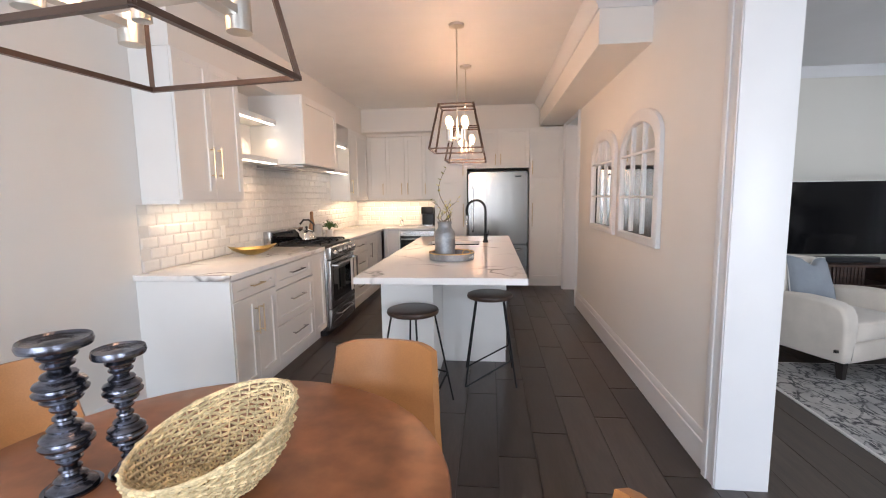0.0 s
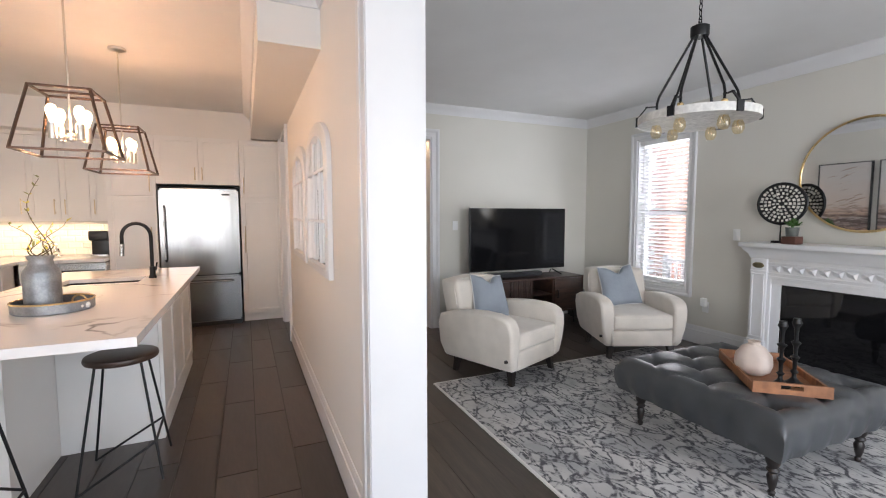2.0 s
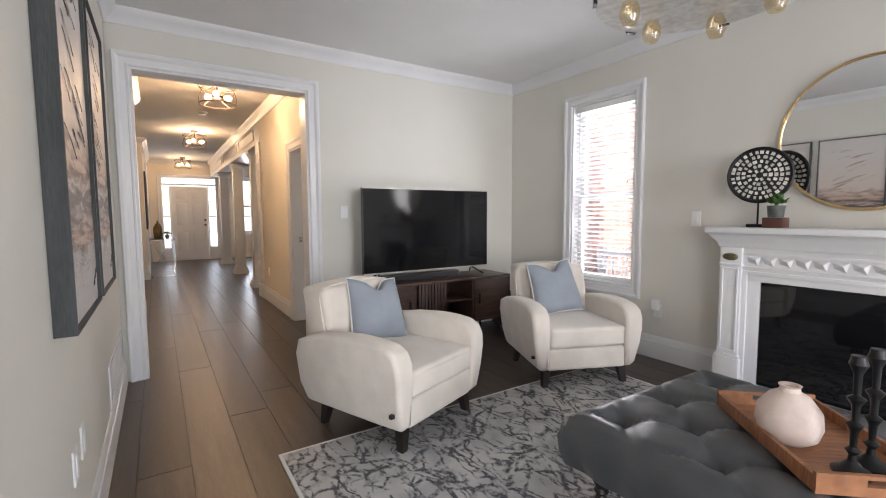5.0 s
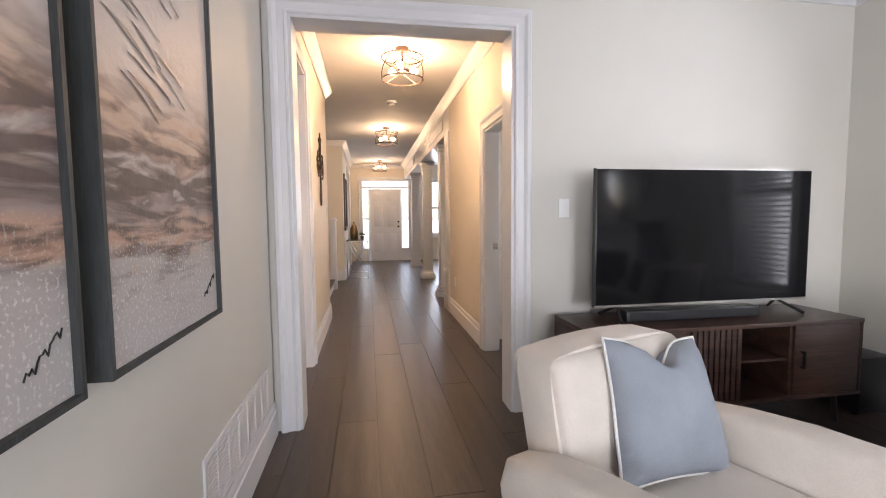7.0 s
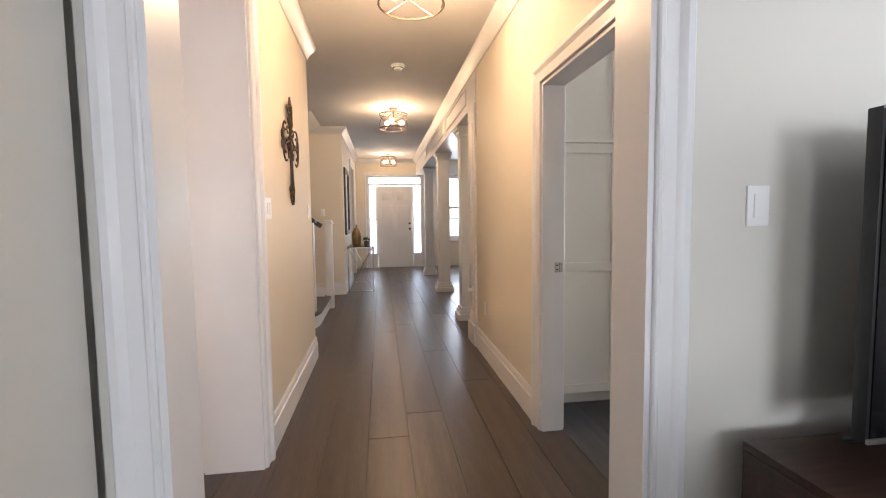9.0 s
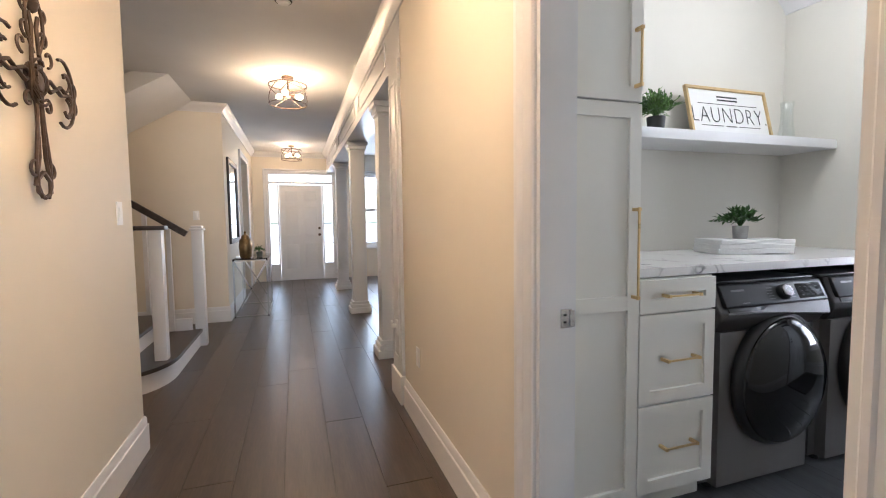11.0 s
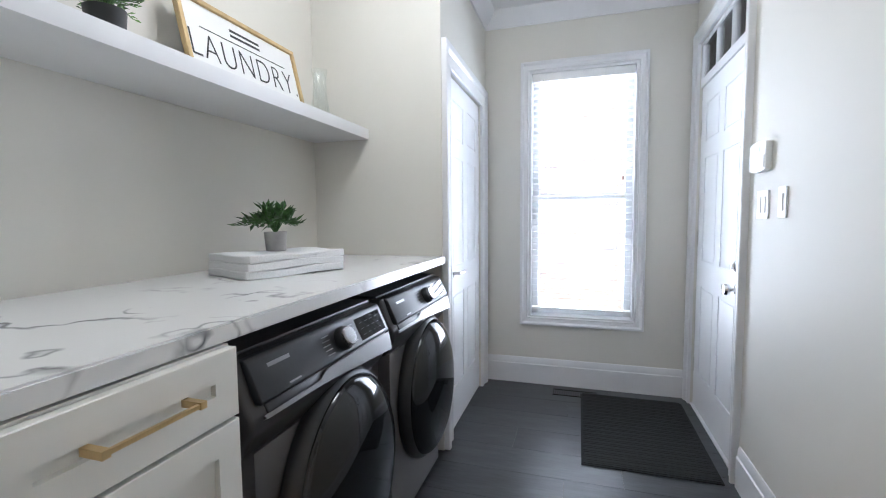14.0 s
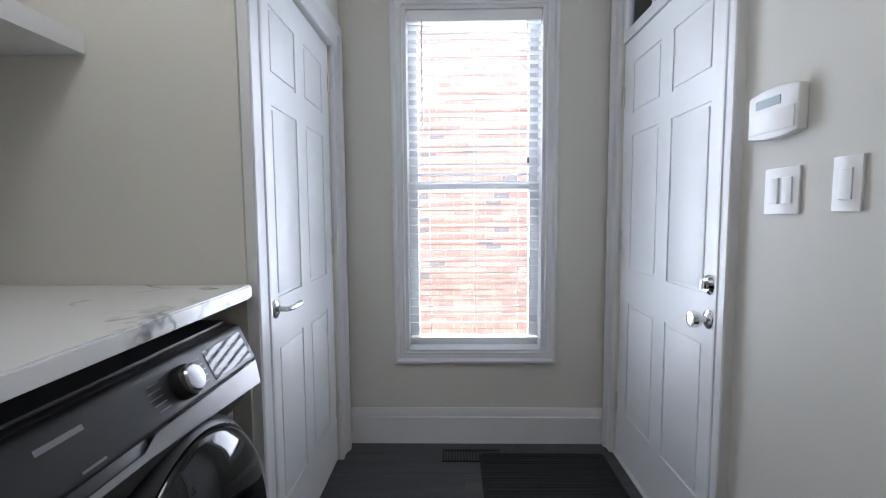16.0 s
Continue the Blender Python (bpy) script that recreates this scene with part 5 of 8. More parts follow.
# ottoman
grey_leather = material("grey_leather", (0.056, 0.06, 0.065), 0.32, vary=0.15, scale=6, grain=0.05, grain_scale=200, bump=0.10)
ot = thing("tufted_ottoman", pose(3.31, 2.285, 0, 0, 0, -1), "dark grey leather button-tufted ottoman on turned black legs", "ottoman")
n = 48
bm = bmesh.new()
HX, HY = 0.51, 0.515
buttons = [(-0.34 + 0.17 * (2 * i) / 1.0 * 1.0 + (0.17 if j % 2 else 0), -0.36 + 0.18 * j) for j in range(5) for i in range(3 if j % 2 == 0 else 2)]
grid = []
for i in range(n + 1):
    row = []
    for j in range(n + 1):
        x, y = HX * (2 * i / n - 1), HY * (2 * j / n - 1)
        ex, ey = 1 - abs(x) / HX, 1 - abs(y) / HY
        e = min(1, min(ex, ey) / 0.16)
        z = 0.405 + 0.065 * math.sqrt(max(0, 1 - (1 - e) ** 2))
        dip = 0
        for bx_, by_ in buttons:
            d2 = (x - bx_) ** 2 + (y - by_) ** 2
            dip = max(dip, 0.045 * math.exp(-d2 / 0.0016) + 0.022 * math.exp(-d2 / 0.008))
        a_, b_ = (x / 0.34 + y / 0.36), (x / 0.34 - y / 0.36)
        fold = min(abs((a_ + 0.5) % 1.0 - 0.5), abs((b_ + 0.5) % 1.0 - 0.5))
        z -= (dip + 0.016 * math.exp(-(fold / 0.05) ** 2)) * min(1, e * 1.2)
        row.append(bm.verts.new((x, y, z)))
    grid.append(row)
for a, b in zip(grid, grid[1:]):
    for j in range(n):
        bm.faces.new((a[j], b[j], b[j + 1], a[j + 1]))
rimv = [grid[i][0] for i in range(n)] + [grid[n][j] for j in range(n)] + [grid[n - i][n] for i in range(n)] + [grid[0][n - j] for j in range(n)]
prev = rimv
for z, k in ((0.36, 1.012), (0.30, 1.0), (0.245, 0.965)):
    ring = []
    for q, v in enumerate(rimv):
        pl = 0.006 * math.cos(q * 2 * math.pi / 8)
        ring.append(bm.verts.new((v.co.x * k + pl * (abs(v.co.x) > HX * 0.98) * (1 if v.co.x > 0 else -1), v.co.y * k + pl * (abs(v.co.y) > HY * 0.98) * (1 if v.co.y > 0 else -1), z)))
    for i in range(len(rimv)):
        j = (i + 1) % len(rimv)
        bm.faces.new((prev[i], prev[j], ring[j], ring[i]))
    prev = ring
bm.faces.new(prev[::-1])
part("cushion", bm, grey_leather, ot, smooth=70)
for bx_, by_ in buttons:
    part("button", lathe([(0.013, 0.0), (0.011, 0.006), (0.0, 0.009)], 10), grey_leather, ot, at=pose(bx_, by_, 0.405))
for sx in (-1, 1):
    for sy in (-1, 1):
        part("leg", lathe([(0.0, 0.012), (0.014, 0.012), (0.018, 0.03), (0.012, 0.04), (0.020, 0.07), (0.026, 0.11), (0.018, 0.13), (0.03, 0.145), (0.022, 0.16), (0.034, 0.185), (0.036, 0.215), (0.026, 0.235), (0.04, 0.25), (0.0, 0.25)], 18), espresso, ot, "turned black wooden leg", at=pose(sx * 0.39, sy * 0.41, 0))
tray_wood = material("brown_tray_wood", (0.28, 0.12, 0.055), 0.45, vary=0.3, scale=4, grain=0.25, grain_scale=20, stretch=(12, 1, 1), bump=0.1)
tr = thing("serving_tray", pose(3.33, 2.155, 0.467, 0, 0, 49), "rectangular brown wooden tray on the grey ottoman", "tray")
part("base", boxes((-0.285, 0.285, -0.165, 0.165, 0.0, 0.01)), tray_wood, tr)
for s in (-1, 1):
    part("long_side", boxes((-0.285, 0.285, s * 0.172 - 0.007, s * 0.172 + 0.007, 0, 0.05), bevel=0.002), tray_wood, tr)
    x = s * 0.292
    part("handle_side", boxes((x - 0.007, x + 0.007, -0.179, -0.05, 0, 0.062), (x - 0.007, x + 0.007, 0.05, 0.179, 0, 0.062), (x - 0.007, x + 0.007, -0.05, 0.05, 0, 0.028), (x - 0.007, x + 0.007, -0.05, 0.05, 0.05, 0.062)), tray_wood, tr)
plaster = material("pinkish_plaster", (0.62, 0.52, 0.46), 0.85, vary=0.1, scale=12, bump=0.3)
solid("bottle_vase", lathe([(0.0, 0), (0.06, 0), (0.085, 0.02), (0.097, 0.06), (0.092, 0.11), (0.06, 0.155), (0.032, 0.172), (0.028, 0.185), (0.034, 0.192), (0.024, 0.192), (0.02, 0.17), (0.0, 0.16)], 32), plaster, pose(3.27, 2.21, 0.478), "squat matte blush vase in the tray", "vase")
for x, y, h in ((3.19, 2.02, 0.36), (3.28, 2.0, 0.37)):
    pr = [(0.0, 0), (0.048, 0), (0.05, 0.008), (0.03, 0.02), (0.012, 0.04)]
    for f, r in ((0.16, 0.01), (0.2, 0.02), (0.23, 0.009), (0.36, 0.011), (0.42, 0.022), (0.45, 0.009), (0.58, 0.011), (0.64, 0.024), (0.67, 0.009), (0.85, 0.011), (0.93, 0.024), (0.96, 0.02), (1.0, 0.018)):
        pr.append((r, f * h))
    solid("black_candlestick", lathe(pr + [(0.0, h)], 18), black_metal, pose(x, y, 0.478), "slim turned black candlestick in the tray", "candlestick", "candlesticks in the tray")

# TV and console
walnut = material("dark_walnut", (0.046, 0.023, 0.016), 0.38, vary=0.35, scale=2, grain=0.35, grain_scale=10, stretch=(0.9, 6, 10), bump=0.06)
con = thing("tv_console", pose(2.876, 5.13, 0), "long dark walnut TV console with doors and an open middle", "console")
W, D = 1.70, 0.45
for nm, r in (("top", (0, W, 0, D, 0.605, 0.628)), ("side_panel", (0, 0.02, 0.004, D, 0.20, 0.604)), ("side_panel", (W - 0.02, W, 0.004, D, 0.20, 0.604)), ("bottom", (0, W, 0.004, D, 0.178, 0.199)), ("back_panel", (0.02, W - 0.02, D - 0.012, D, 0.2, 0.604)), ("divider", (0.56, 0.58, 0.02, D - 0.013, 0.2, 0.604)), ("divider", (1.22, 1.24, 0.02, D - 0.013, 0.2, 0.604)), ("shelf", (0.581, 1.219, 0.03, D - 0.013, 0.40, 0.415))):
    part(nm, boxes(r, bevel=0.0015), walnut, con)
for x0, x1, hx in ((0.022, 0.558, 0.50), (1.242, W - 0.022, 1.29)):
    d = part("door", boxes((x0, x1, 0.006, 0.024, 0.202, 0.602), bevel=0.0015), walnut, con)
    part("handle", boxes((hx - 0.006, hx + 0.006, -0.018, -0.008, 0.36, 0.46), (hx - 0.006, hx + 0.006, -0.01, 0.006, 0.36, 0.372), (hx - 0.006, hx + 0.006, -0.01, 0.006, 0.448, 0.46)), black_metal, d, "slim black pull")
for i in range(9):
    part("slat", boxes((0.60 + i * 0.035, 0.625 + i * 0.035, 0.012, 0.03, 0.202, 0.602), bevel=0.002), walnut, con)
for x in (0.12, W - 0.12):
    for y in (0.06, D - 0.06):
        part("leg", tube([(x, y, 0.18), (x + (0.03 if x > 1 else -0.03), y, 0.0)], 0.016, 8, r_end=0.011), espresso, con)
tv = thing("television", pose(3.04, 5.40, 0.628), "large black flat-screen television on splayed feet", "television")
part("body", boxes((0.0, 1.438, 0.0, 0.035, 0.07, 0.875), bevel=0.003), black_plastic, tv)
part("rear_bulge", boxes((0.25, 1.15, 0.035, 0.07, 0.12, 0.6), bevel=0.01), black_plastic, tv)
part("screen", boxes((0.008, 1.430, -0.004, -0.0005, 0.085, 0.867)), tv_glass, tv, "glossy black screen")
for z0, z1 in ((0.868, 0.876), (0.07, 0.082)):
    part("bezel", boxes((0.0, 1.438, -0.006, 0.0, z0, z1)), nickel, tv, "thin silver bezel")
for x, s in ((0.16, -1), (1.235, 1)):
    part("foot", tube([(x, 0.02, 0.075), (x + s * 0.06, -0.12, 0.008)], 0.009, 8), black_plastic, tv)
    part("foot", tube([(x, 0.02, 0.075), (x + s * 0.06, 0.13, 0.008)], 0.009, 8), black_plastic, tv)
sb = thing("soundbar", pose(3.185, 5.30, 0.629), "long black soundbar under the television", "soundbar")
part("body", boxes((0, 0.86, 0, 0.09, 0, 0.062), bevel=0.012), black_plastic, sb)
part("grille", boxes((0.016, 0.844, -0.003, -0.0005, 0.008, 0.054), bevel=0.001), material("black_speaker_cloth", (0.012, 0.012, 0.014), 0.8, vary=0.1, grain=0.2, grain_scale=600), sb, "black cloth grille")
sw = thing("subwoofer", pose(4.66, 5.2, 0), "black subwoofer box on the floor beside the console", "speaker")
part("cabinet", boxes((0, 0.26, 0, 0.33, 0.015, 0.36), bevel=0.008), black_plastic, sw)
for x in (0.03, 0.23):
    for y in (0.04, 0.29):
        part("foot", boxes((x - 0.015, x + 0.015, y - 0.015, y + 0.015, 0, 0.0145)), black_plastic, sw)
cab = solid("power_cable", tube([(2.84, 5.55, 0.17), (2.84, 5.50, 0.1), (2.86, 5.46, 0.05), (2.92, 5.44, 0.012), (3.1, 5.5, 0.006)], 0.004, 6), black_plastic, pose(0, 0, 0), "thin black power cable hanging behind the console", "cable")

# mantelpiece
mp = thing("fireplace", pose(5.055, 2.512, 0, 0, 0, -90), "white classical mantelpiece with a black glass electric fire", "fireplace")
# local: x along the wall, -y into the room
part("hearth_base", boxes((-0.645, 0.645, -0.325, 0, 0, 0.055), (-0.632, 0.632, -0.312, 0, 0.055, 0.075), bevel=0.005), white_trim, mp)
bronze_oval = material("antique_bronze", (0.20, 0.17, 0.10), 0.4, metal=0.8, vary=0.3, scale=40)
for s in (-1, 1):
    xc = s * 0.578
    p = part("pilaster", boxes((xc - 0.067, xc + 0.067, -0.282, 0, 0.076, 1.02), bevel=0.003), white_trim, mp)
    part("pilaster_plinth", boxes((xc - 0.083, xc + 0.083, -0.302, -0.001, 0.076, 0.255), (xc - 0.076, xc + 0.076, -0.294, -0.001, 0.255, 0.278), bevel=0.005), white_trim, p)
    part("pilaster_frame", boxes((xc - 0.054, xc - 0.042, -0.289, -0.281, 0.31, 0.87), (xc + 0.042, xc + 0.054, -0.289, -0.281, 0.31, 0.87), (xc - 0.054, xc + 0.054, -0.289, -0.281, 0.298, 0.31), (xc - 0.054, xc + 0.054, -0.289, -0.281, 0.87, 0.882), bevel=0.002), white_trim, p)
    part("pilaster_band", boxes((xc - 0.072, xc + 0.072, -0.289, -0.001, 0.895, 0.912), bevel=0.003), white_trim, p)
    ov_ = lathe([(0.0, 0), (0.047, 0.0), (0.050, 0.006), (0.042, 0.012), (0.0, 0.014)], 24)
    for v in ov_.verts:
        v.co.y *= 0.52
    part("medallion", ov_, bronze_oval, p, "oval bronze medallion", at=pose(xc, -0.283, 0.958, 90, 0, 0))
part("frieze", boxes((-0.511, 0.511, -0.258, 0, 0.80, 1.02)), white_trim, mp)
for s in (-1, 1):
    part("inner_frame", boxes((min(s * 0.511, s * 0.407), max(s * 0.511, s * 0.407), -0.245, 0, 0.076, 0.80), bevel=0.003), white_trim, mp)
part("frame_moulding", boxes((-0.511, -0.480, -0.264, -0.244, 0.076, 0.868), (0.480, 0.511, -0.264, -0.244, 0.076, 0.868), (-0.480, 0.480, -0.268, -0.244, 0.838, 0.868), bevel=0.006), white_trim, mp)
for i in range(11):
    x = -0.49 + i * 0.0895
    bmn = bmesh.new()
    vs = [bmn.verts.new(c) for c in ((x, -0.259, 0.965), (x + 0.085, -0.259, 0.968), (x + 0.060, -0.286, 0.945), (x + 0.070, -0.259, 0.905), (x + 0.012, -0.259, 0.928))]
    for f in ((0, 1, 2), (1, 3, 2), (3, 4, 2), (4, 0, 2), (0, 4, 3, 1)):
        bmn.faces.new([vs[k] for k in f])
    part("carved_leaf", bmn, white_trim, mp, "carved leaf of the twisted moulding", smooth=0)
part("frieze_moulding", boxes((-0.511, 0.511, -0.272, -0.257, 0.885, 0.900), (-0.511, 0.511, -0.270, -0.257, 0.975, 0.992), bevel=0.004), white_trim, mp)
CORN = [(-0.05, 1.02), (0.0, 1.02), (0.010, 1.035), (0.016, 1.06), (0.045, 1.09), (0.058, 1.115), (0.066, 1.12), (-0.05, 1.12)]
part("cornice", sweep([(-0.645, 0.0), (-0.645, -0.285), (0.645, -0.285), (0.645, 0.0)][::-1], CORN), white_trim, mp)
part("cornice_core", boxes((-0.64, 0.64, -0.28, 0, 1.021, 1.119)), white_trim, mp)
part("mantel_shelf", boxes((-0.718, 0.718, -0.365, 0, 1.121, 1.160), bevel=0.006), white_trim, mp)
fb = part("firebox", boxes((-0.406, 0.406, -0.232, -0.01, 0.10, 0.795)), black_plastic, mp)
part("glass_front", boxes((-0.402, 0.402, -0.241, -0.233, 0.105, 0.788)), black_glass, fb, "reflective black glass front")

# things on the mantel
rm = thing("round_mirror", pose(5.052, 2.487, 1.725, 0, 0, -90), "large round mirror with a thin brass frame leaning above the mantel", "mirror")
bmq = lathe([(0.0, 0.0), (0.445, 0.0), (0.445, 0.012), (0.0, 0.012)], 72)
part("glass", bmq, mirror_glass, rm, "silvered mirror glass", at=pose(0, -0.004, 0, 90, 0, 0))
part("frame", tube([(0.45 * math.cos(a), -0.012, 0.45 * math.sin(a)) for a in [i * math.pi / 40 for i in range(80)]], 0.011, 8, closed=True), brass, rm, "thin brass frame")
ds = thing("disc_sculpture", pose(4.86, 2.975, 1.161, 0, 0, -75), "round black pebbled disc sculpture on a stand on the mantel", "sculpture")
part("base", boxes((-0.06, 0.06, -0.035, 0.035, 0, 0.02), bevel=0.003), black_metal, ds)
part("stem", tube([(0, 0, 0.02), (0, 0, 0.17)], 0.006, 8), black_metal, ds)
part("ring", tube([(0.175 * math.cos(a), 0, 0.345 + 0.175 * math.sin(a)) for a in [i * math.pi / 24 for i in range(48)]], 0.012, 8, closed=True), black_metal, ds)
part("backing", lathe([(0, -0.003), (0.172, -0.003), (0.172, 0.003), (0, 0.003)], 40), black_metal, ds, at=pose(0, 0, 0.345, 90, 0, 0))
shell = material("pale_shell_chip", (0.55, 0.53, 0.48), 0.4, vary=0.15, pieces=0.3)
rp = random.Random(9)
chip = mesh_of("chip", boxes((-0.5, 0.5, -0.004, 0.004, -0.5, 0.5)), shell, 0)
for ring_r, cnt in ((0.03, 6), (0.06, 12), (0.09, 17), (0.12, 23), (0.15, 29)):
    for i in range(cnt):
        a = 2 * math.pi * (i + rp.uniform(-0.15, 0.15)) / cnt
        for side in (-1, 1):
            ob = new("chip", chip)
            ob.parent = ds
            ob.matrix_basis = pose(ring_r * math.cos(a), side * 0.006, 0.345 + ring_r * math.sin(a), 0, -math.degrees(a), 0) @ Matrix.Diagonal((0.020, 1, rp.uniform(0.014, 0.024), 1))
box_red = material("brown_lacquer", (0.09, 0.035, 0.025), 0.4, vary=0.3)
st = thing("wooden_riser", pose(4.79, 2.845, 1.161), "small reddish-brown box under the succulent on the mantel", "box")
part("body", boxes((-0.055, 0.055, -0.055, 0.055, 0, 0.065), bevel=0.003), box_red, st)
stone_pot = material("grey_glazed_pot", (0.10, 0.11, 0.10), 0.4, vary=0.3, scale=20)
potted_plant(pose(4.79, 2.845, 1.227), 0.05, 0.075, stone_pot, green_leaf, 26, 0.065, 0.032, 8, "small green succulent in a dark pot on the mantel", "dark glazed pot", 0.9)
dbx = thing("trinket_box", pose(4.80, 2.085, 1.161, 0, 0, 0), "small cream patterned trinket box with brass trim", "box")
bone = material("cream_bone_inlay", (0.60, 0.55, 0.42), 0.45, vary=0.4, scale=70, grain=0.2)
part("body", boxes((-0.055, 0.055, -0.10, 0.10, 0, 0.055), bevel=0.002), bone, dbx)
part("lid", boxes((-0.057, 0.057, -0.102, 0.102, 0.056, 0.085), bevel=0.003), bone, dbx)
part("clasp", boxes((-0.064, -0.057, -0.012, 0.012, 0.04, 0.065)), brass, dbx, "brass clasp")

# ring chandelier
whitewood = material("whitewashed_wood", (0.66, 0.65, 0.62), 0.6, vary=0.12, scale=9, grain=0.15, grain_scale=40)
amber = glassy("amber_bulb_glass", (0.97, 0.89, 0.72))
amber_mix = amber.node_tree.nodes["Mix Shader"]
amber.node_tree.links.remove(amber_mix.inputs[0].links[0])
amber_mix.inputs[0].default_value = 0.12
ch = thing("ring_chandelier", pose(2.915, 2.375, 1.955), "white ring chandelier with black arms and clear filament bulbs", "chandelier")
bm = bmesh.new()
lathe([(0.288, -0.022), (0.308, -0.022), (0.308, 0.022), (0.288, 0.022), (0.288, -0.022)], 64, bm=bm)
bmesh.ops.remove_doubles(bm, verts=bm.verts, dist=0.0001)
part("ring", bm, whitewood, ch, "whitewashed wooden ring")
part("hub", lathe([(0.0, 0.45), (0.045, 0.45), (0.048, 0.46), (0.048, 0.505), (0.03, 0.515), (0.0, 0.52)], 24), black_metal, ch)
part("loop", tube([(0.012 * math.cos(a), 0, 0.53 + 0.016 * math.sin(a)) for a in [i * math.pi / 8 for i in range(16)]], 0.003, 6, closed=True), black_metal, ch)
for i in range(6):
    z = 0.545 + i * 0.034
    part("chain_link", tube([((0.008 * math.cos(a) if i % 2 else 0), (0 if i % 2 else 0.008 * math.cos(a)), z + 0.02 * math.sin(a)) for a in [k * math.pi / 8 for k in range(16)]], 0.003, 6, closed=True), black_metal, ch)
part("canopy", lathe([(0.0, 0.745), (0.03, 0.75), (0.06, 0.77), (0.062, 0.785), (0.0, 0.785)], 24), black_metal, ch)
for i in range(6):
    a = i * math.pi / 3 + 0.25
    c_, s_ = math.cos(a), math.sin(a)
    part("arm", tube([(0.03 * c_, 0.03 * s_, 0.455), (0.195 * c_, 0.195 * s_, 0.14), (0.205 * c_, 0.205 * s_, 0.10), (0.205 * c_, 0.205 * s_, 0.05)], 0.007, 8), black_metal, ch, "black iron arm")
    part("bracket", bar([(0.205 * c_, 0.205 * s_, 0.085), (0.26 * c_, 0.26 * s_, 0.085), (0.305 * c_, 0.305 * s_, 0.026)], 0.014, 0.006), black_metal, ch)
    part("strap", boxes((-0.018, 0.018, -0.006, 0.006, -0.026, 0.028)), black_metal, ch, at=pose(0.311 * c_, 0.311 * s_, 0, 0, 0, math.degrees(a) + 90))
    sk = part("socket", lathe([(0.016, 0.0), (0.016, 0.055), (0.008, 0.062), (0, 0.062)], 14, (0.205 * c_, 0.205 * s_)), brass, ch, "brass lamp socket")
    bl_ = part("bulb", lathe([(0.0, -0.10), (0.02, -0.095), (0.031, -0.07), (0.029, -0.045), (0.014, -0.008), (0.012, 0.0)], 18, (0.205 * c_, 0.205 * s_)), amber, ch, "clear amber filament bulb")
    part("filament", tube([(0.205 * c_ + 0.006 * math.cos(k), 0.205 * s_ + 0.006 * math.sin(k), -0.02 - 0.008 * k) for k in range(7)], 0.0022, 5), brass, bl_)

# basket with blankets
cotton = material("cream_cotton_rope", (0.62, 0.58, 0.52), 0.95, vary=0.08, grain=0.12, grain_scale=180, bump=0.5)
black_cotton = material("black_cotton", (0.02, 0.02, 0.022), 0.95, grain=0.15, grain_scale=200, bump=0.5)
bk = thing("rope_basket", pose(4.68, 1.30, 0), "round cream rope basket with black stripes and fringe", "basket")
for i in range(19):
    z = 0.011 + i * 0.019
    rad = 0.20 + 0.02 * math.sin(i / 18 * math.pi)
    mat_ = black_cotton if i in (6, 11, 14) else cotton
    part("rope_coil", tube([(rad * math.cos(a), rad * math.sin(a), z) for a in [k * math.pi / 20 for k in range(40)]], 0.0108, 6, closed=True), mat_, bk, "black rope band" if mat_ is black_cotton else "")
part("bottom", lathe([(0, 0.004), (0.20, 0.004), (0.20, 0.014), (0, 0.014)], 32), cotton, bk)
bmf = bmesh.new()
rf = random.Random(2)
for k in range(150):
    a = 2 * math.pi * k / 150
    l_ = rf.uniform(0.06, 0.085)
    r0 = 0.228
    tube([(r0 * math.cos(a), r0 * math.sin(a), 0.185), ((r0 + 0.012) * math.cos(a + rf.uniform(-.03, .03)), (r0 + 0.012) * math.sin(a), 0.185 - l_)], 0.005, 4, bmf)
part("fringe", bmf, cotton, bk, "cream tassel fringe")
bl = thing("folded_blanket", pose(4.68, 1.30, 0.20, 20, -12, 30), "black and white striped woven blanket in the basket", "blanket")
for i, (mt) in enumerate((cotton, cotton, black_cotton, cotton, black_cotton, cotton)):
    bm = bmesh.new()
    x0 = -0.15 + i * 0.05
    arcs = [(-0.13, -0.15), (-0.135, 0.06), (-0.10, 0.15), (-0.03, 0.19), (0.05, 0.19), (0.11, 0.14), (0.13, 0.05), (0.13, -0.15)]
    lo = [[bm.verts.new((x0 + dx, y, z + 0.02 * math.sin(i))) for y, z in arcs] for dx in (0, 0.0505)]
    for j in range(len(arcs) - 1):
        bm.faces.new((lo[0][j], lo[0][j + 1], lo[1][j + 1], lo[1][j]))
    bmesh.ops.solidify(bm, geom=bm.faces[:], thickness=0.02)
    part("stripe", bm, mt, bl, "black woven stripe" if mt is black_cotton else "cream woven stripe", smooth=60)
solid("round_cushion", lathe([(0.0, -0.07), (0.10, -0.06), (0.14, 0.0), (0.10, 0.06), (0.0, 0.07)], 28), cotton, pose(4.76, 1.37, 0.36, 60, 20, 0), "cream cushion tucked in the basket", "cushion")


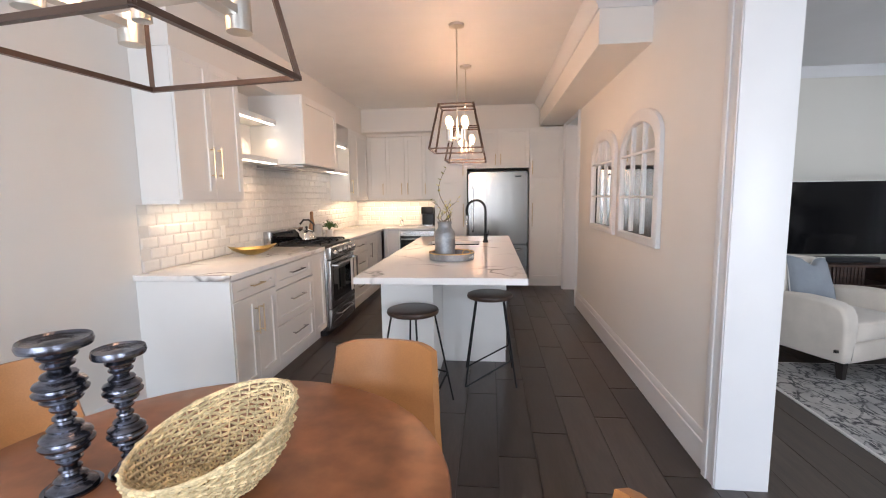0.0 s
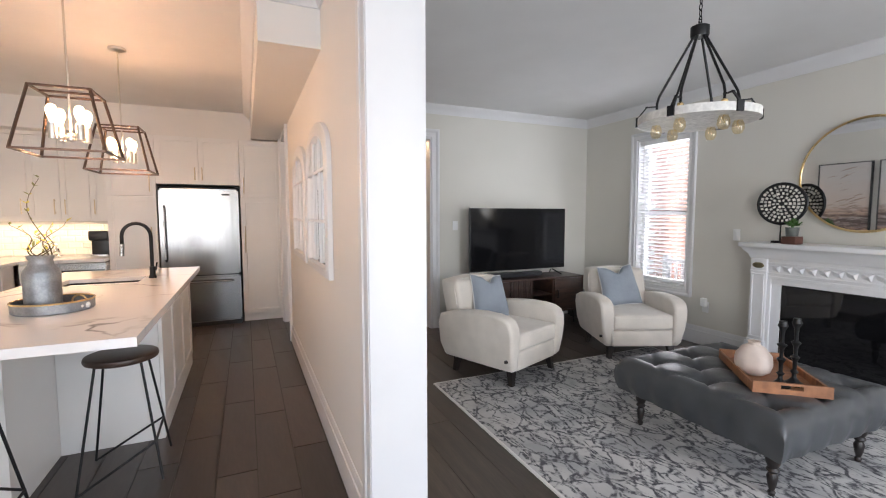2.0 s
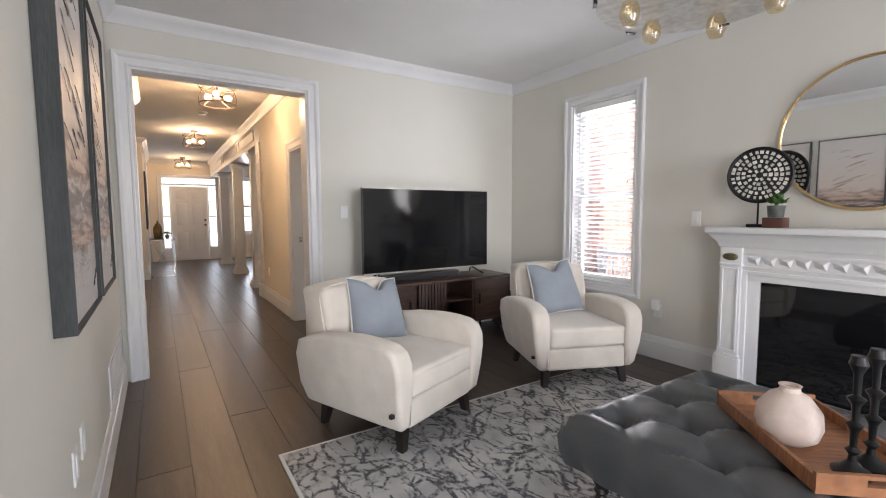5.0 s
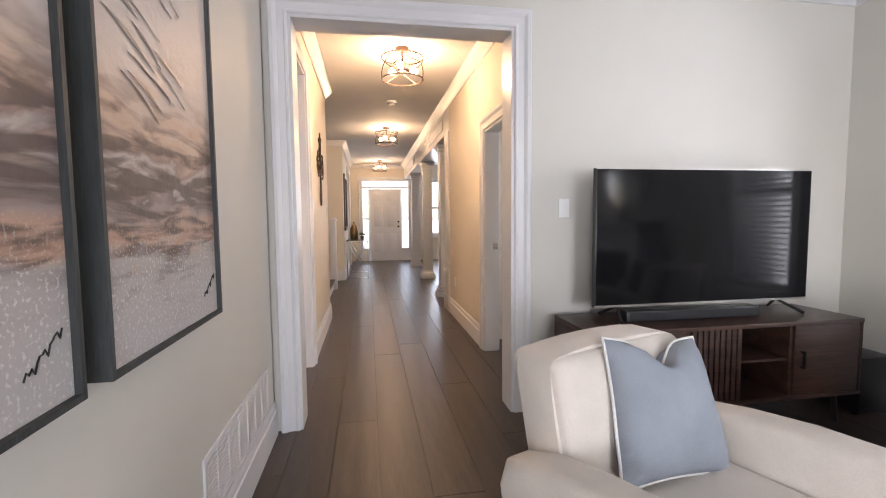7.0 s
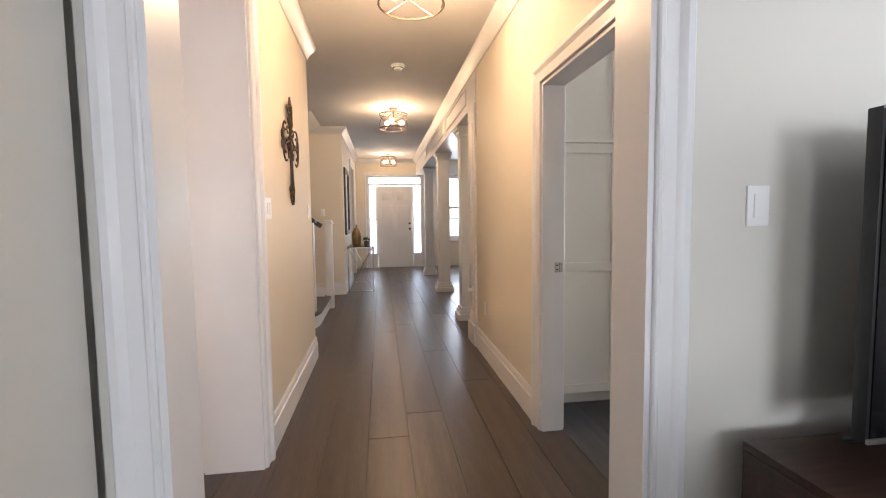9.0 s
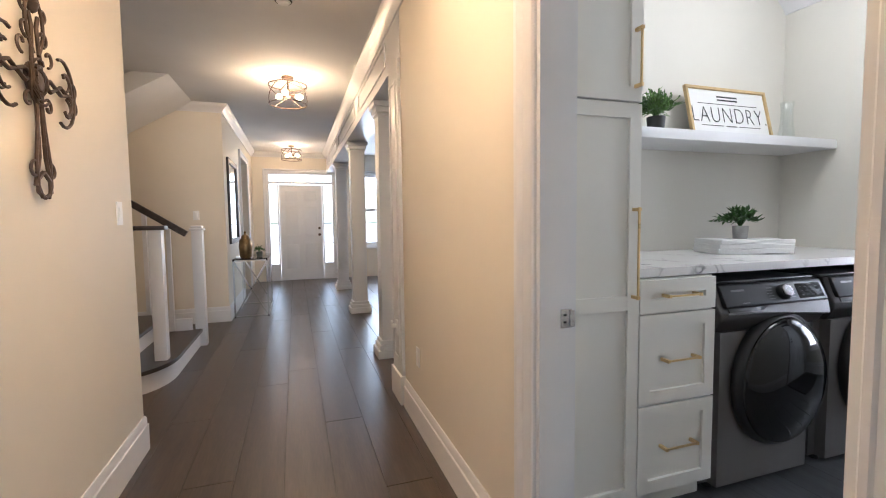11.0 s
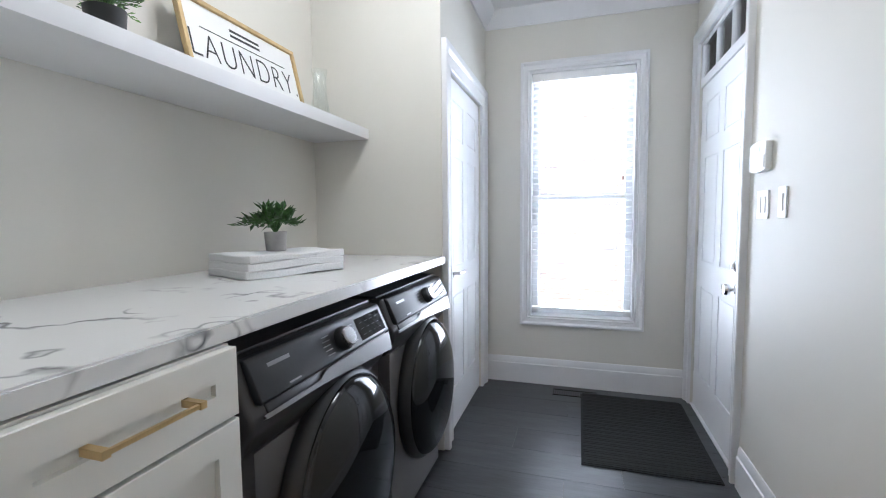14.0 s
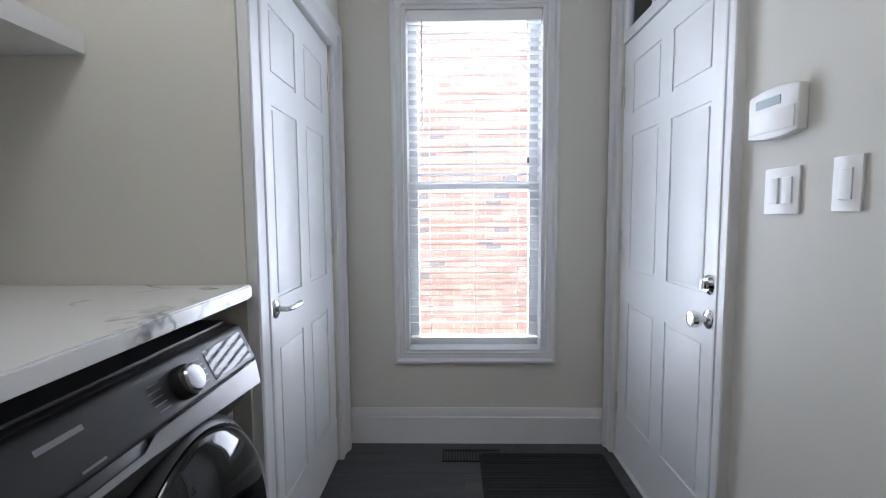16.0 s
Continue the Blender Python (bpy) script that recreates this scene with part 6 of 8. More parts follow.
# paintings on the partition
def canvas_material():
    m = bpy.data.materials.new("abstract_landscape_canvas")
    m.use_nodes = True
    nt = m.node_tree
    n_, link = nt.nodes, nt.links.new
    b = n_["Principled BSDF"]
    co = n_.new("ShaderNodeTexCoord")
    mp_ = n_.new("ShaderNodeMapping")
    mp_.inputs["Scale"].default_value = (1, 1.0, 3.2)
    link(co.outputs["Object"], mp_.inputs[0])
    big = n_.new("ShaderNodeTexNoise")
    big.inputs["Scale"].default_value, big.inputs["Detail"].default_value, big.inputs["Distortion"].default_value = 3.4, 9, 1.4
    link(mp_.outputs[0], big.inputs[0])
    sp = n_.new("ShaderNodeSeparateXYZ")
    link(co.outputs["Object"], sp.inputs[0])
    ad = n_.new("ShaderNodeMath")
    ad.operation = "MULTIPLY_ADD"
    ad.inputs[1].default_value = 0.32
    link(big.outputs[0], ad.inputs[0])
    link(sp.outputs[2], ad.inputs[2])
    rp_ = n_.new("ShaderNodeValToRGB")
    stops = ((0.34, (0.52, 0.50, 0.49)), (0.46, (0.46, 0.44, 0.43)), (0.535, (0.42, 0.38, 0.36)), (0.565, (0.50, 0.31, 0.21)), (0.60, (0.33, 0.26, 0.24)), (0.625, (0.16, 0.125, 0.11)), (0.645, (0.44, 0.39, 0.37)), (0.665, (0.26, 0.19, 0.165)), (0.70, (0.50, 0.36, 0.28)), (0.76, (0.56, 0.48, 0.43)), (1.0, (0.56, 0.53, 0.51)))
    el = rp_.color_ramp.elements
    el[0].position, el[0].color = stops[0][0], (*stops[0][1], 1)
    el[1].position, el[1].color = stops[-1][0], (*stops[-1][1], 1)
    for p, c in stops[1:-1]:
        e = el.new(p)
        e.color = (*c, 1)
    nm = n_.new("ShaderNodeMapRange")
    nm.inputs["From Min"].default_value, nm.inputs["From Max"].default_value = -0.58, 1.22
    link(ad.outputs[0], nm.inputs[0])
    link(nm.outputs[0], rp_.inputs[0])
    # dark palette-knife streaks across the middle of the canvas
    mp2, stk, cut, band, mul, dk = n_.new("ShaderNodeMapping"), n_.new("ShaderNodeTexNoise"), n_.new("ShaderNodeMapRange"), n_.new("ShaderNodeValToRGB"), n_.new("ShaderNodeMath"), n_.new("ShaderNodeMix")
    mp2.inputs["Scale"].default_value = (1, 1.6, 9)
    link(co.outputs["Object"], mp2.inputs[0])
    stk.inputs["Scale"].default_value, stk.inputs["Detail"].default_value, stk.inputs["Distortion"].default_value = 2.6, 8, 0.5
    link(mp2.outputs[0], stk.inputs[0])
    cut.inputs["From Min"].default_value, cut.inputs["From Max"].default_value = 0.45, 0.56
    link(stk.outputs[0], cut.inputs[0])
    be = band.color_ramp.elements
    be[0].position, be[0].color = 0.49, (0, 0, 0, 1)
    be[1].position, be[1].color = 0.78, (0, 0, 0, 1)
    for p in (0.56, 0.68):
        be.new(p).color = (0.9, 0.9, 0.9, 1)
    link(nm.outputs[0], band.inputs[0])
    mul.operation = "MULTIPLY"
    link(cut.outputs[0], mul.inputs[0])
    link(band.outputs[0], mul.inputs[1])
    dk.data_type = "RGBA"
    dk.inputs["B"].default_value = (0.10, 0.068, 0.06, 1)
    link(mul.outputs[0], dk.inputs["Factor"])
    link(rp_.outputs[0], dk.inputs["A"])
    # pale flecks dabbed over the lower third
    fk, fr_, lowb, mul2, wh = n_.new("ShaderNodeTexNoise"), n_.new("ShaderNodeMapRange"), n_.new("ShaderNodeMapRange"), n_.new("ShaderNodeMath"), n_.new("ShaderNodeMix")
    fk.inputs["Scale"].default_value, fk.inputs["Detail"].default_value = 120, 4
    link(co.outputs["Object"], fk.inputs[0])
    fr_.inputs["From Min"].default_value, fr_.inputs["From Max"].default_value = 0.56, 0.63
    link(fk.outputs[0], fr_.inputs[0])
    lowb.inputs["From Min"].default_value, lowb.inputs["From Max"].default_value = 0.60, 0.50
    link(nm.outputs[0], lowb.inputs[0])
    mul2.operation = "MULTIPLY"
    link(fr_.outputs[0], mul2.inputs[0])
    link(lowb.outputs[0], mul2.inputs[1])
    wh.data_type = "RGBA"
    wh.inputs["B"].default_value = (0.62, 0.60, 0.585, 1)
    link(mul2.outputs[0], wh.inputs["Factor"])
    link(dk.outputs["Result"], wh.inputs["A"])
    link(wh.outputs["Result"], b.inputs["Base Color"])
    b.inputs["Roughness"].default_value = 0.5
    fine = n_.new("ShaderNodeTexNoise")
    fine.inputs["Scale"].default_value, fine.inputs["Detail"].default_value = 38, 6
    link(co.outputs["Object"], fine.inputs[0])
    bp = n_.new("ShaderNodeBump")
    bp.inputs["Strength"].default_value, bp.inputs["Distance"].default_value = 0.35, 0.006
    link(fine.outputs[0], bp.inputs["Height"])
    link(bp.outputs[0], b.inputs["Normal"])
    return m


canvas_mat = canvas_material()
frame_wood = material("charcoal_wood_frame", (0.040, 0.045, 0.046), 0.55, vary=0.3, scale=4, grain=0.25, grain_scale=30, stretch=(8, 8, 0.7), bump=0.15)
pale_stroke = material("pale_paint_stroke", (0.60, 0.54, 0.49), 0.22, vary=0.2, scale=20, bump=0.2)
stroke_mat = material("raised_paint_stroke", (0.36, 0.28, 0.235), 0.22, vary=0.2, scale=20, bump=0.2)
for y0, y1, seed in ((3.232, 3.905, 5), (3.985, 4.642, 11)):
    pt = thing("framed_painting", pose(1.2105, y0, 0.915), "abstract beige and rust landscape painting in a deep charcoal frame", "painting", "paintings on the partition")
    w, h = y1 - y0, 1.27
    part("frame", boxes((0, 0.055, 0, 0.012, 0, h), (0, 0.055, w - 0.012, w, 0, h), (0, 0.055, 0.012, w - 0.012, 0, 0.012), (0, 0.055, 0.012, w - 0.012, h - 0.012, h)), frame_wood, pt, "deep charcoal wooden frame")
    part("canvas", boxes((0.0, 0.042, 0.0125, w - 0.0125, 0.0125, h - 0.0125)), canvas_mat, pt, "textured abstract canvas")
    rs = random.Random(seed)
    for k in range(18):
        cy, cz = rs.uniform(0.06, 0.42), rs.uniform(0.62, 1.20)
        ln_, slope = rs.uniform(0.10, 0.22), rs.uniform(-0.42, -0.16)
        wid = rs.uniform(0.003, 0.008)
        bmst = bmesh.new()
        up_, dn_ = [], []
        for q in range(9):
            f = q / 8
            y_, z_ = cy + ln_ * f, cz + slope * ln_ * f * (0.55 + 0.6 * f)
            if y_ > w - 0.02:
                break
            h_ = wid * math.sin(math.pi * (0.04 + 0.92 * f)) ** 0.8
            up_.append(bmst.verts.new((0.0425, y_, z_ + h_)))
            dn_.append(bmst.verts.new((0.0455, y_ - 0.3 * h_, z_ - h_)))
        for q in range(len(up_) - 1):
            bmst.faces.new((up_[q], up_[q + 1], dn_[q + 1], dn_[q]))
        part("brush_stroke", bmst, stroke_mat if k % 3 else pale_stroke, pt, "raised palette knife stroke", smooth=60)
    pts = [(0.0435, w - 0.125 + 0.006 * q, 0.075 + 0.004 * q + 0.012 * math.sin(q * 1.9) * math.cos(q * 0.7)) for q in range(16)]
    part("signature", tube(pts, 0.0015, 5), black_plastic, pt, "dark scribbled signature")

# return-air grille, outlets, switches
gr = thing("wall_vent", pose(1.2105, 4.55, 0.205, 0, 0, 0), "white louvred return-air grille low on the wall", "vent")
L_ = 0.92
part("frame", boxes((0, 0.008, 0, L_, 0, 0.018), (0, 0.008, 0, L_, 0.222, 0.24), (0, 0.008, 0, 0.018, 0.018, 0.222), (0, 0.008, L_ - 0.018, L_, 0.018, 0.222), bevel=0.001), white_trim, gr)
for i in range(1, 7):
    part("divider", boxes((0, 0.007, i * L_ / 7 - 0.006, i * L_ / 7 + 0.006, 0.018, 0.222)), white_trim, gr)
for i in range(12):
    z = 0.024 + i * 0.0165
    part("slat", bar([(0.003, 0.018, z), (0.003, L_ - 0.018, z)], 0.009, 0.0025), white_trim, gr)


def wall_plate(m, gangs, label, rocker=True):
    o = thing("light_switch" if rocker else "wall_outlet", m, label, "switch" if rocker else "outlet", "wall plates")
    w = 0.07 + 0.046 * (gangs - 1)
    part("plate", boxes((-w / 2, w / 2, -0.007, -0.0005, -0.058, 0.058), bevel=0.002), white_plastic, o)
    for i in range(gangs):
        x = (i - (gangs - 1) / 2) * 0.046
        part("rocker" if rocker else "socket", boxes((x - 0.016, x + 0.016, -0.011, -0.0072, -0.033, 0.033), bevel=0.002), white_plastic, o)
    return o


wall_plate(pose(2.965, 5.66, 1.28), 1, "white rocker switch beside the cased opening")
wall_plate(pose(1.21, 3.57, 0.47, 0, 0, 90), 1, "white outlet plate on the partition", False)
wall_plate(pose(1.21, 3.40, 0.46, 0, 0, 90), 1, "white outlet plate on the partition", False)
wall_plate(pose(5.06, 3.48, 1.21, 0, 0, -90), 1, "white rocker switch above the mantel's end")
out = wall_plate(pose(5.06, 3.775, 0.42, 0, 0, -90), 1, "white outlet plate with a plug-in freshener", False)
pf = thing("plug_in_freshener", pose(5.06, 3.775, 0.46, 0, 0, -90), "white plug-in air freshener in the outlet", "air freshener")
part("body", boxes((-0.03, 0.03, -0.06, -0.011, -0.03, 0.06), bevel=0.014), white_plastic, pf)


# ---------------------------------------------------------------- hall
# header and columns towards the front room
structure("hall_header", boxes((2.80, 3.06, 8.70, 15.9, 2.335, CEIL)), white_trim, "white panelled header above the columns", "header", 0)
for y0, y1 in ((9.15, 10.6), (10.9, 12.9), (13.2, 15.2)):
    structure("header_panel_moulding", boxes((2.788, 2.80, y0, y1, 2.42, 2.435), (2.788, 2.80, y0, y1, 2.585, 2.60), (2.788, 2.80, y0, y0 + 0.015, 2.435, 2.585), (2.788, 2.80, y1 - 0.015, y1, 2.435, 2.585), bevel=0.002), white_trim, "white panel moulding on the header", "trim")
structure("hall_end_pilaster", boxes((2.78, 3.06, 8.69, 8.97, 0.0, 2.334), (2.765, 3.075, 8.68, 8.985, 0, 0.20), (2.772, 2.78, 8.74, 8.755, 0.3, 2.2), (2.772, 2.78, 8.905, 8.92, 0.3, 2.2), (2.772, 2.78, 8.755, 8.905, 0.3, 0.315), (2.772, 2.78, 8.755, 8.905, 2.185, 2.2), bevel=0.003), white_trim, "white panelled pilaster at the end of the wall", "trim")


def column(x, y):
    c = thing("square_column", pose(x, y, 0), "white square panelled column with moulded base and cap", "column", "columns along the hall")
    part("shaft", boxes((-0.095, 0.095, -0.095, 0.095, 0.16, 2.24), bevel=0.004), white_trim, c)
    part("base", boxes((-0.145, 0.145, -0.145, 0.145, 0, 0.075), (-0.128, 0.128, -0.128, 0.128, 0.075, 0.12), (-0.112, 0.112, -0.112, 0.112, 0.12, 0.16), bevel=0.006), white_trim, c)
    part("capital", boxes((-0.107, 0.107, -0.107, 0.107, 2.21, 2.235), (-0.12, 0.12, -0.12, 0.12, 2.24, 2.285), (-0.14, 0.14, -0.14, 0.14, 2.285, 2.334), bevel=0.006), white_trim, c)


for y in (9.88, 12.0, 14.25):
    column(2.945, y)

# front door with sidelights and transom
fdr = thing("front_door", pose(1.805, 15.93, 0), "white six-panel front door with dark hardware", "door")


def panel_door(parent, w, h, t, mat, knob_side=1):
    """Six raised panels; front towards local -y."""
    st, r = 0.11, 0.10
    mid = w / 2
    bm = boxes((0, w, 0.005, t - 0.005, 0, h))
    zs = (0.0, 0.24, 0.80, 0.965, 1.60, 1.70, h - 0.115, h)
    for y0, y1 in ((0, 0.005), (t - 0.005, t)):
        box(bm, 0, st, y0, y1, 0, h)
        box(bm, w - st, w, y0, y1, 0, h)
        for a, b in ((0.24, 0.80), (0.965, 1.60), (1.70, h - 0.115)):
            box(bm, mid - 0.05, mid + 0.05, y0, y1, a, b)
        for a, b in ((0, 0.24), (0.80, 0.965), (1.60, 1.70), (h - 0.115, h)):
            box(bm, st, w - st, y0, y1, a, b)
    part("slab", bm, mat, parent, smooth=0)
    for x0, x1 in ((st, mid - 0.05), (mid + 0.05, w - st)):
        for a, b in ((0.24, 0.80), (0.965, 1.60), (1.70, h - 0.115)):
            bp = bmesh.new()
            box(bp, x0 + 0.013, x1 - 0.013, 0.0005, t - 0.0005, a + 0.013, b - 0.013, bevel=0.004)
            part("raised_panel", bp, mat, parent)


panel_door(fdr, 0.885, 2.06, 0.045, white_trim)
for z in (0.98, 1.12):
    part("knob", lathe([(0.0, 0), (0.03, 0), (0.03, 0.006), (0.012, 0.012), (0.012, 0.03), (0.026, 0.04), (0.026, 0.06), (0.0, 0.068)] if z < 1 else [(0.0, 0), (0.028, 0), (0.028, 0.012), (0.015, 0.02), (0.0, 0.022)], 18), bronze, fdr, "dark bronze hardware", at=pose(0.815, -0.001, z, 90, 0, 0))
structure("front_door_frame", boxes((1.58, 1.61, 15.9, 16.05, 0, 2.31), (2.91, 2.94, 15.9, 16.05, 0, 2.31), (1.77, 1.80, 15.9, 16.05, 0, 2.08), (2.695, 2.725, 15.9, 16.05, 0, 2.08), (1.61, 2.91, 15.9, 16.05, 2.08, 2.125), (1.61, 2.91, 15.9, 16.05, 2.28, 2.31), (1.61, 1.77, 15.9, 16.05, 0, 0.36), (2.725, 2.91, 15.9, 16.05, 0, 0.36)), white_trim, "white frame round the front door and sidelights", "door frame", 0)
for x0, x1, z0, z1 in ((1.612, 1.768, 0.36, 2.078), (2.727, 2.908, 0.36, 2.078), (1.612, 2.908, 2.127, 2.278)):
    g = structure("window_pane", boxes((x0, x1, 15.97, 15.976, z0, z1)), clear_glass, "clear glass pane beside the front door", "window", 0)
    g.visible_shadow = False
for x0, x1 in ((1.612, 1.768), (2.727, 2.908)):
    for z in (0.79, 1.22, 1.65):
        structure("sidelight_bar", boxes((x0, x1, 15.962, 15.984, z - 0.008, z + 0.008)), white_trim, "white glazing bar in the sidelight", "trim", 0)
casing("door_casing_front", "x", 1.58, 2.94, 2.31, 15.9, -1, w=0.08)
casing("window_casing_front_room", "x", 3.55, 5.6, 2.3, 15.9, -1, w=0.08, sill=0.72, label="white painted window casing")
structure("window_front_room_bars", boxes((3.55, 3.61, 15.93, 16.0, 0.72, 2.3), (4.54, 4.61, 15.93, 16.0, 0.72, 2.3), (5.54, 5.6, 15.93, 16.0, 0.72, 2.3), (3.61, 5.54, 15.93, 16.0, 1.48, 1.54), (3.61, 5.54, 15.93, 16.0, 0.72, 0.78), (3.61, 5.54, 15.93, 16.0, 2.25, 2.3)), white_trim, "white window frame of the front room", "window frame", 0)
solid("tree_branch", tube([(4.0, 16.9, 0.0), (3.95, 16.9, 0.9), (4.1, 16.85, 1.4), (4.3, 16.9, 2.1)], 0.02, 6), twig, pose(0, 0, -0.6), "dark bare branch outside the front window", "branch")


# flush lamps
def drum_lamp(y):
    t = thing("drum_ceiling_lamp", pose(2.09, y, CEIL), "open bronze drum ceiling lamp with three lit bulbs", "ceiling lamp", "hall ceiling lamps")
    part("canopy", lathe([(0.0, -0.03), (0.05, -0.028), (0.062, -0.015), (0.062, 0), (0, 0)], 24), bronze, t)
    part("stem", tube([(0, 0, -0.03), (0, 0, -0.19)], 0.008, 8), bronze, t)
    part("hub", lathe([(0.0, -0.21), (0.025, -0.2), (0.025, -0.17), (0.0, -0.165)], 16), bronze, t)
    for z in (-0.085, -0.275):
        part("hoop", tube([(0.185 * math.cos(a), 0.185 * math.sin(a), z) for a in [i * math.pi / 24 for i in range(48)]], 0.006, 6, closed=True), bronze, t)
    for i in range(6):
        a0 = i * math.pi / 3
        pts = []
        for k in range(9):
            f = k / 8
            a = a0 + f * math.pi / 3 * (1 if i % 2 else -1) * 1.3
            pts.append((0.185 * math.cos(a), 0.185 * math.sin(a), -0.085 - 0.19 * f))
        part("band", tube(pts, 0.004, 6), bronze, t)
    for i in range(4):
        a = i * math.pi / 2 + 0.4
        part("spoke", tube([(0, 0, -0.05), (0.185 * math.cos(a), 0.185 * math.sin(a), -0.085)], 0.004, 6), bronze, t)
    for i in range(3):
        a = i * 2 * math.pi / 3 + 0.3
        c, s = math.cos(a), math.sin(a)
        part("socket", tube([(0.02 * c, 0.02 * s, -0.185), (0.065 * c, 0.065 * s, -0.185)], 0.016, 10), bronze, t)
        part("bulb", lathe([(0.012, 0), (0.014, 0.01), (0.03, 0.045), (0.03, 0.062), (0.018, 0.083), (0.0, 0.09)], 16), bulb_glow, t, "lit warm bulb", at=pose(0.065 * c, 0.065 * s, -0.185) @ pose(0, 0, 0, 0, 90, math.degrees(a)).to_3x3().to_4x4())


for y in (7.12, 10.65, 14.95):
    drum_lamp(y)
sd = thing("smoke_detector", pose(2.09, 8.95, CEIL), "round white smoke detector on the hall ceiling", "smoke detector")
part("body", lathe([(0.0, -0.045), (0.035, -0.045), (0.05, -0.03), (0.062, -0.02), (0.065, 0), (0, 0)], 28), white_plastic, sd)
part("vent_ring", lathe([(0.052, -0.034), (0.056, -0.03), (0.05, -0.028)], 28), black_plastic, sd)

# iron cross on the wall
cr = thing("iron_wall_cross", pose(1.285, 7.68, 1.36), "brown wrought-iron scrolled cross hung on the wall", "wall ornament")
rust = material("brown_wrought_iron", (0.075, 0.05, 0.035), 0.5, metal=0.6, vary=0.4, scale=30, bump=0.2)


def scroll(cy, cz, a0, turn, r0, n=14):
    return [(0.012, cy + r0 * (1 - k / n * 0.8) * math.cos(a0 + turn * k / n * 4.6), cz + r0 * (1 - k / n * 0.8) * math.sin(a0 + turn * k / n * 4.6)) for k in range(n + 1)]


for s in (-1, 1):
    part("stem", tube([(0.01, s * 0.05, 0.04), (0.012, s * 0.02, 0.14), (0.012, s * 0.016, 0.30), (0.012, s * 0.03, 0.42), (0.012, s * 0.016, 0.58), (0.012, s * 0.03, 0.62)], 0.007, 6), rust, cr)
    part("arm", tube([(0.012, 0, 0.40), (0.014, s * 0.08, 0.42), (0.012, s * 0.16, 0.39), (0.012, s * 0.24, 0.41)], 0.007, 6), rust, cr)
    part("arm", tube([(0.012, 0, 0.42), (0.014, s * 0.08, 0.38), (0.012, s * 0.16, 0.42), (0.012, s * 0.24, 0.39)], 0.007, 6), rust, cr)
    for cy, cz, a0, tn, r in ((s * 0.20, 0.46, -1.57, s, 0.045), (s * 0.20, 0.34, 1.57, -s, 0.045), (s * 0.25, 0.44, -1.57, s, 0.04), (s * 0.25, 0.36, 1.57, -s, 0.04), (s * 0.05, 0.56, -1.57, s, 0.035), (s * 0.055, 0.64, -1.57, s, 0.03), (s * 0.05, 0.09, 1.57, -s, 0.035), (s * 0.06, 0.32, 1.57, -s, 0.03), (s * 0.08, 0.50, -1.57, s, 0.035)):
        part("scroll", tube(scroll(cy, cz, a0, tn, r), 0.005, 6), rust, cr)
    part("foot_loop", tube([(0.012, 0, 0.0), (0.012, s * 0.04, 0.02), (0.012, s * 0.04, 0.06), (0.012, s * 0.0, 0.09)], 0.007, 6), rust, cr)
part("rosette", lathe([(0.0, 0.0), (0.06, 0.0), (0.055, 0.012), (0.03, 0.02), (0.0, 0.026)], 20), rust, cr, at=pose(0.0, 0, 0.40, 0, 90, 0))
for s in (-1, 1):
    arc_ = [math.radians(d) for d in range(-115, 116, 15)]
    part("end_curve", tube([(0.014, s * (0.175 + 0.085 * math.cos(a)), 0.40 + 0.125 * math.sin(a)) for a in arc_], 0.006, 6), rust, cr)
    part("end_curve", tube([(0.016, s * (0.19 + 0.045 * math.cos(a)), 0.40 + 0.075 * math.sin(a)) for a in arc_], 0.005, 6), rust, cr)
    part("top_curve", tube([(0.014, s * 0.055 * math.sin(q * 0.22), 0.72 - 0.018 * q) for q in range(14)], 0.006, 6), rust, cr)
    part("side_stem", tube([(0.014, s * 0.012, 0.36), (0.014, s * 0.022, 0.25), (0.014, s * 0.045, 0.12), (0.014, s * 0.042, 0.04), (0.014, s * 0.02, 0.0)], 0.006, 6), rust, cr)
rc = random.Random(31)
for k in range(14):
    a0, r_ = rc.uniform(0, 6.28), rc.uniform(0.03, 0.085)
    part("wire_curl", tube([(0.018 + 0.006 * math.sin(q), r_ * 0.75 * math.cos(a0 + q * 0.35), 0.40 + r_ * math.sin(a0 + q * 0.35)) for q in range(9)], 0.0045, 5), rust, cr)
part("finial", lathe([(0.0, 0), (0.012, 0.01), (0.02, 0.035), (0.008, 0.06), (0.0, 0.07)], 12), rust, cr, at=pose(0.012, 0, 0.62))
wall_plate(pose(1.28, 7.03, 1.32, 0, 0, 90), 3, "white three-gang rocker switch on the hall wall")
wall_plate(pose(1.28, 8.40, 1.32, 0, 0, 90), 1, "white rocker switch at the wall's end")
wall_plate(pose(2.80, 8.33, 0.44, 0, 0, -90), 1, "white outlet plate low on the hall wall", False)
wall_plate(pose(0.95, 12.0, 1.36), 1, "white rocker switch on the staircase wall")
gb = thing("gate_bracket", pose(2.78, 8.80, 0.52, 0, 0, -90), "white safety-gate latch screwed to the pilaster", "bracket")
part("plate", boxes((-0.03, 0.03, -0.012, -0.0005, -0.05, 0.05), bevel=0.004), white_plastic, gb)
part("hook", boxes((-0.012, 0.012, -0.05, -0.012, 0.0, 0.025), (-0.012, 0.012, -0.05, -0.038, 0.025, 0.05), bevel=0.003), white_plastic, gb)

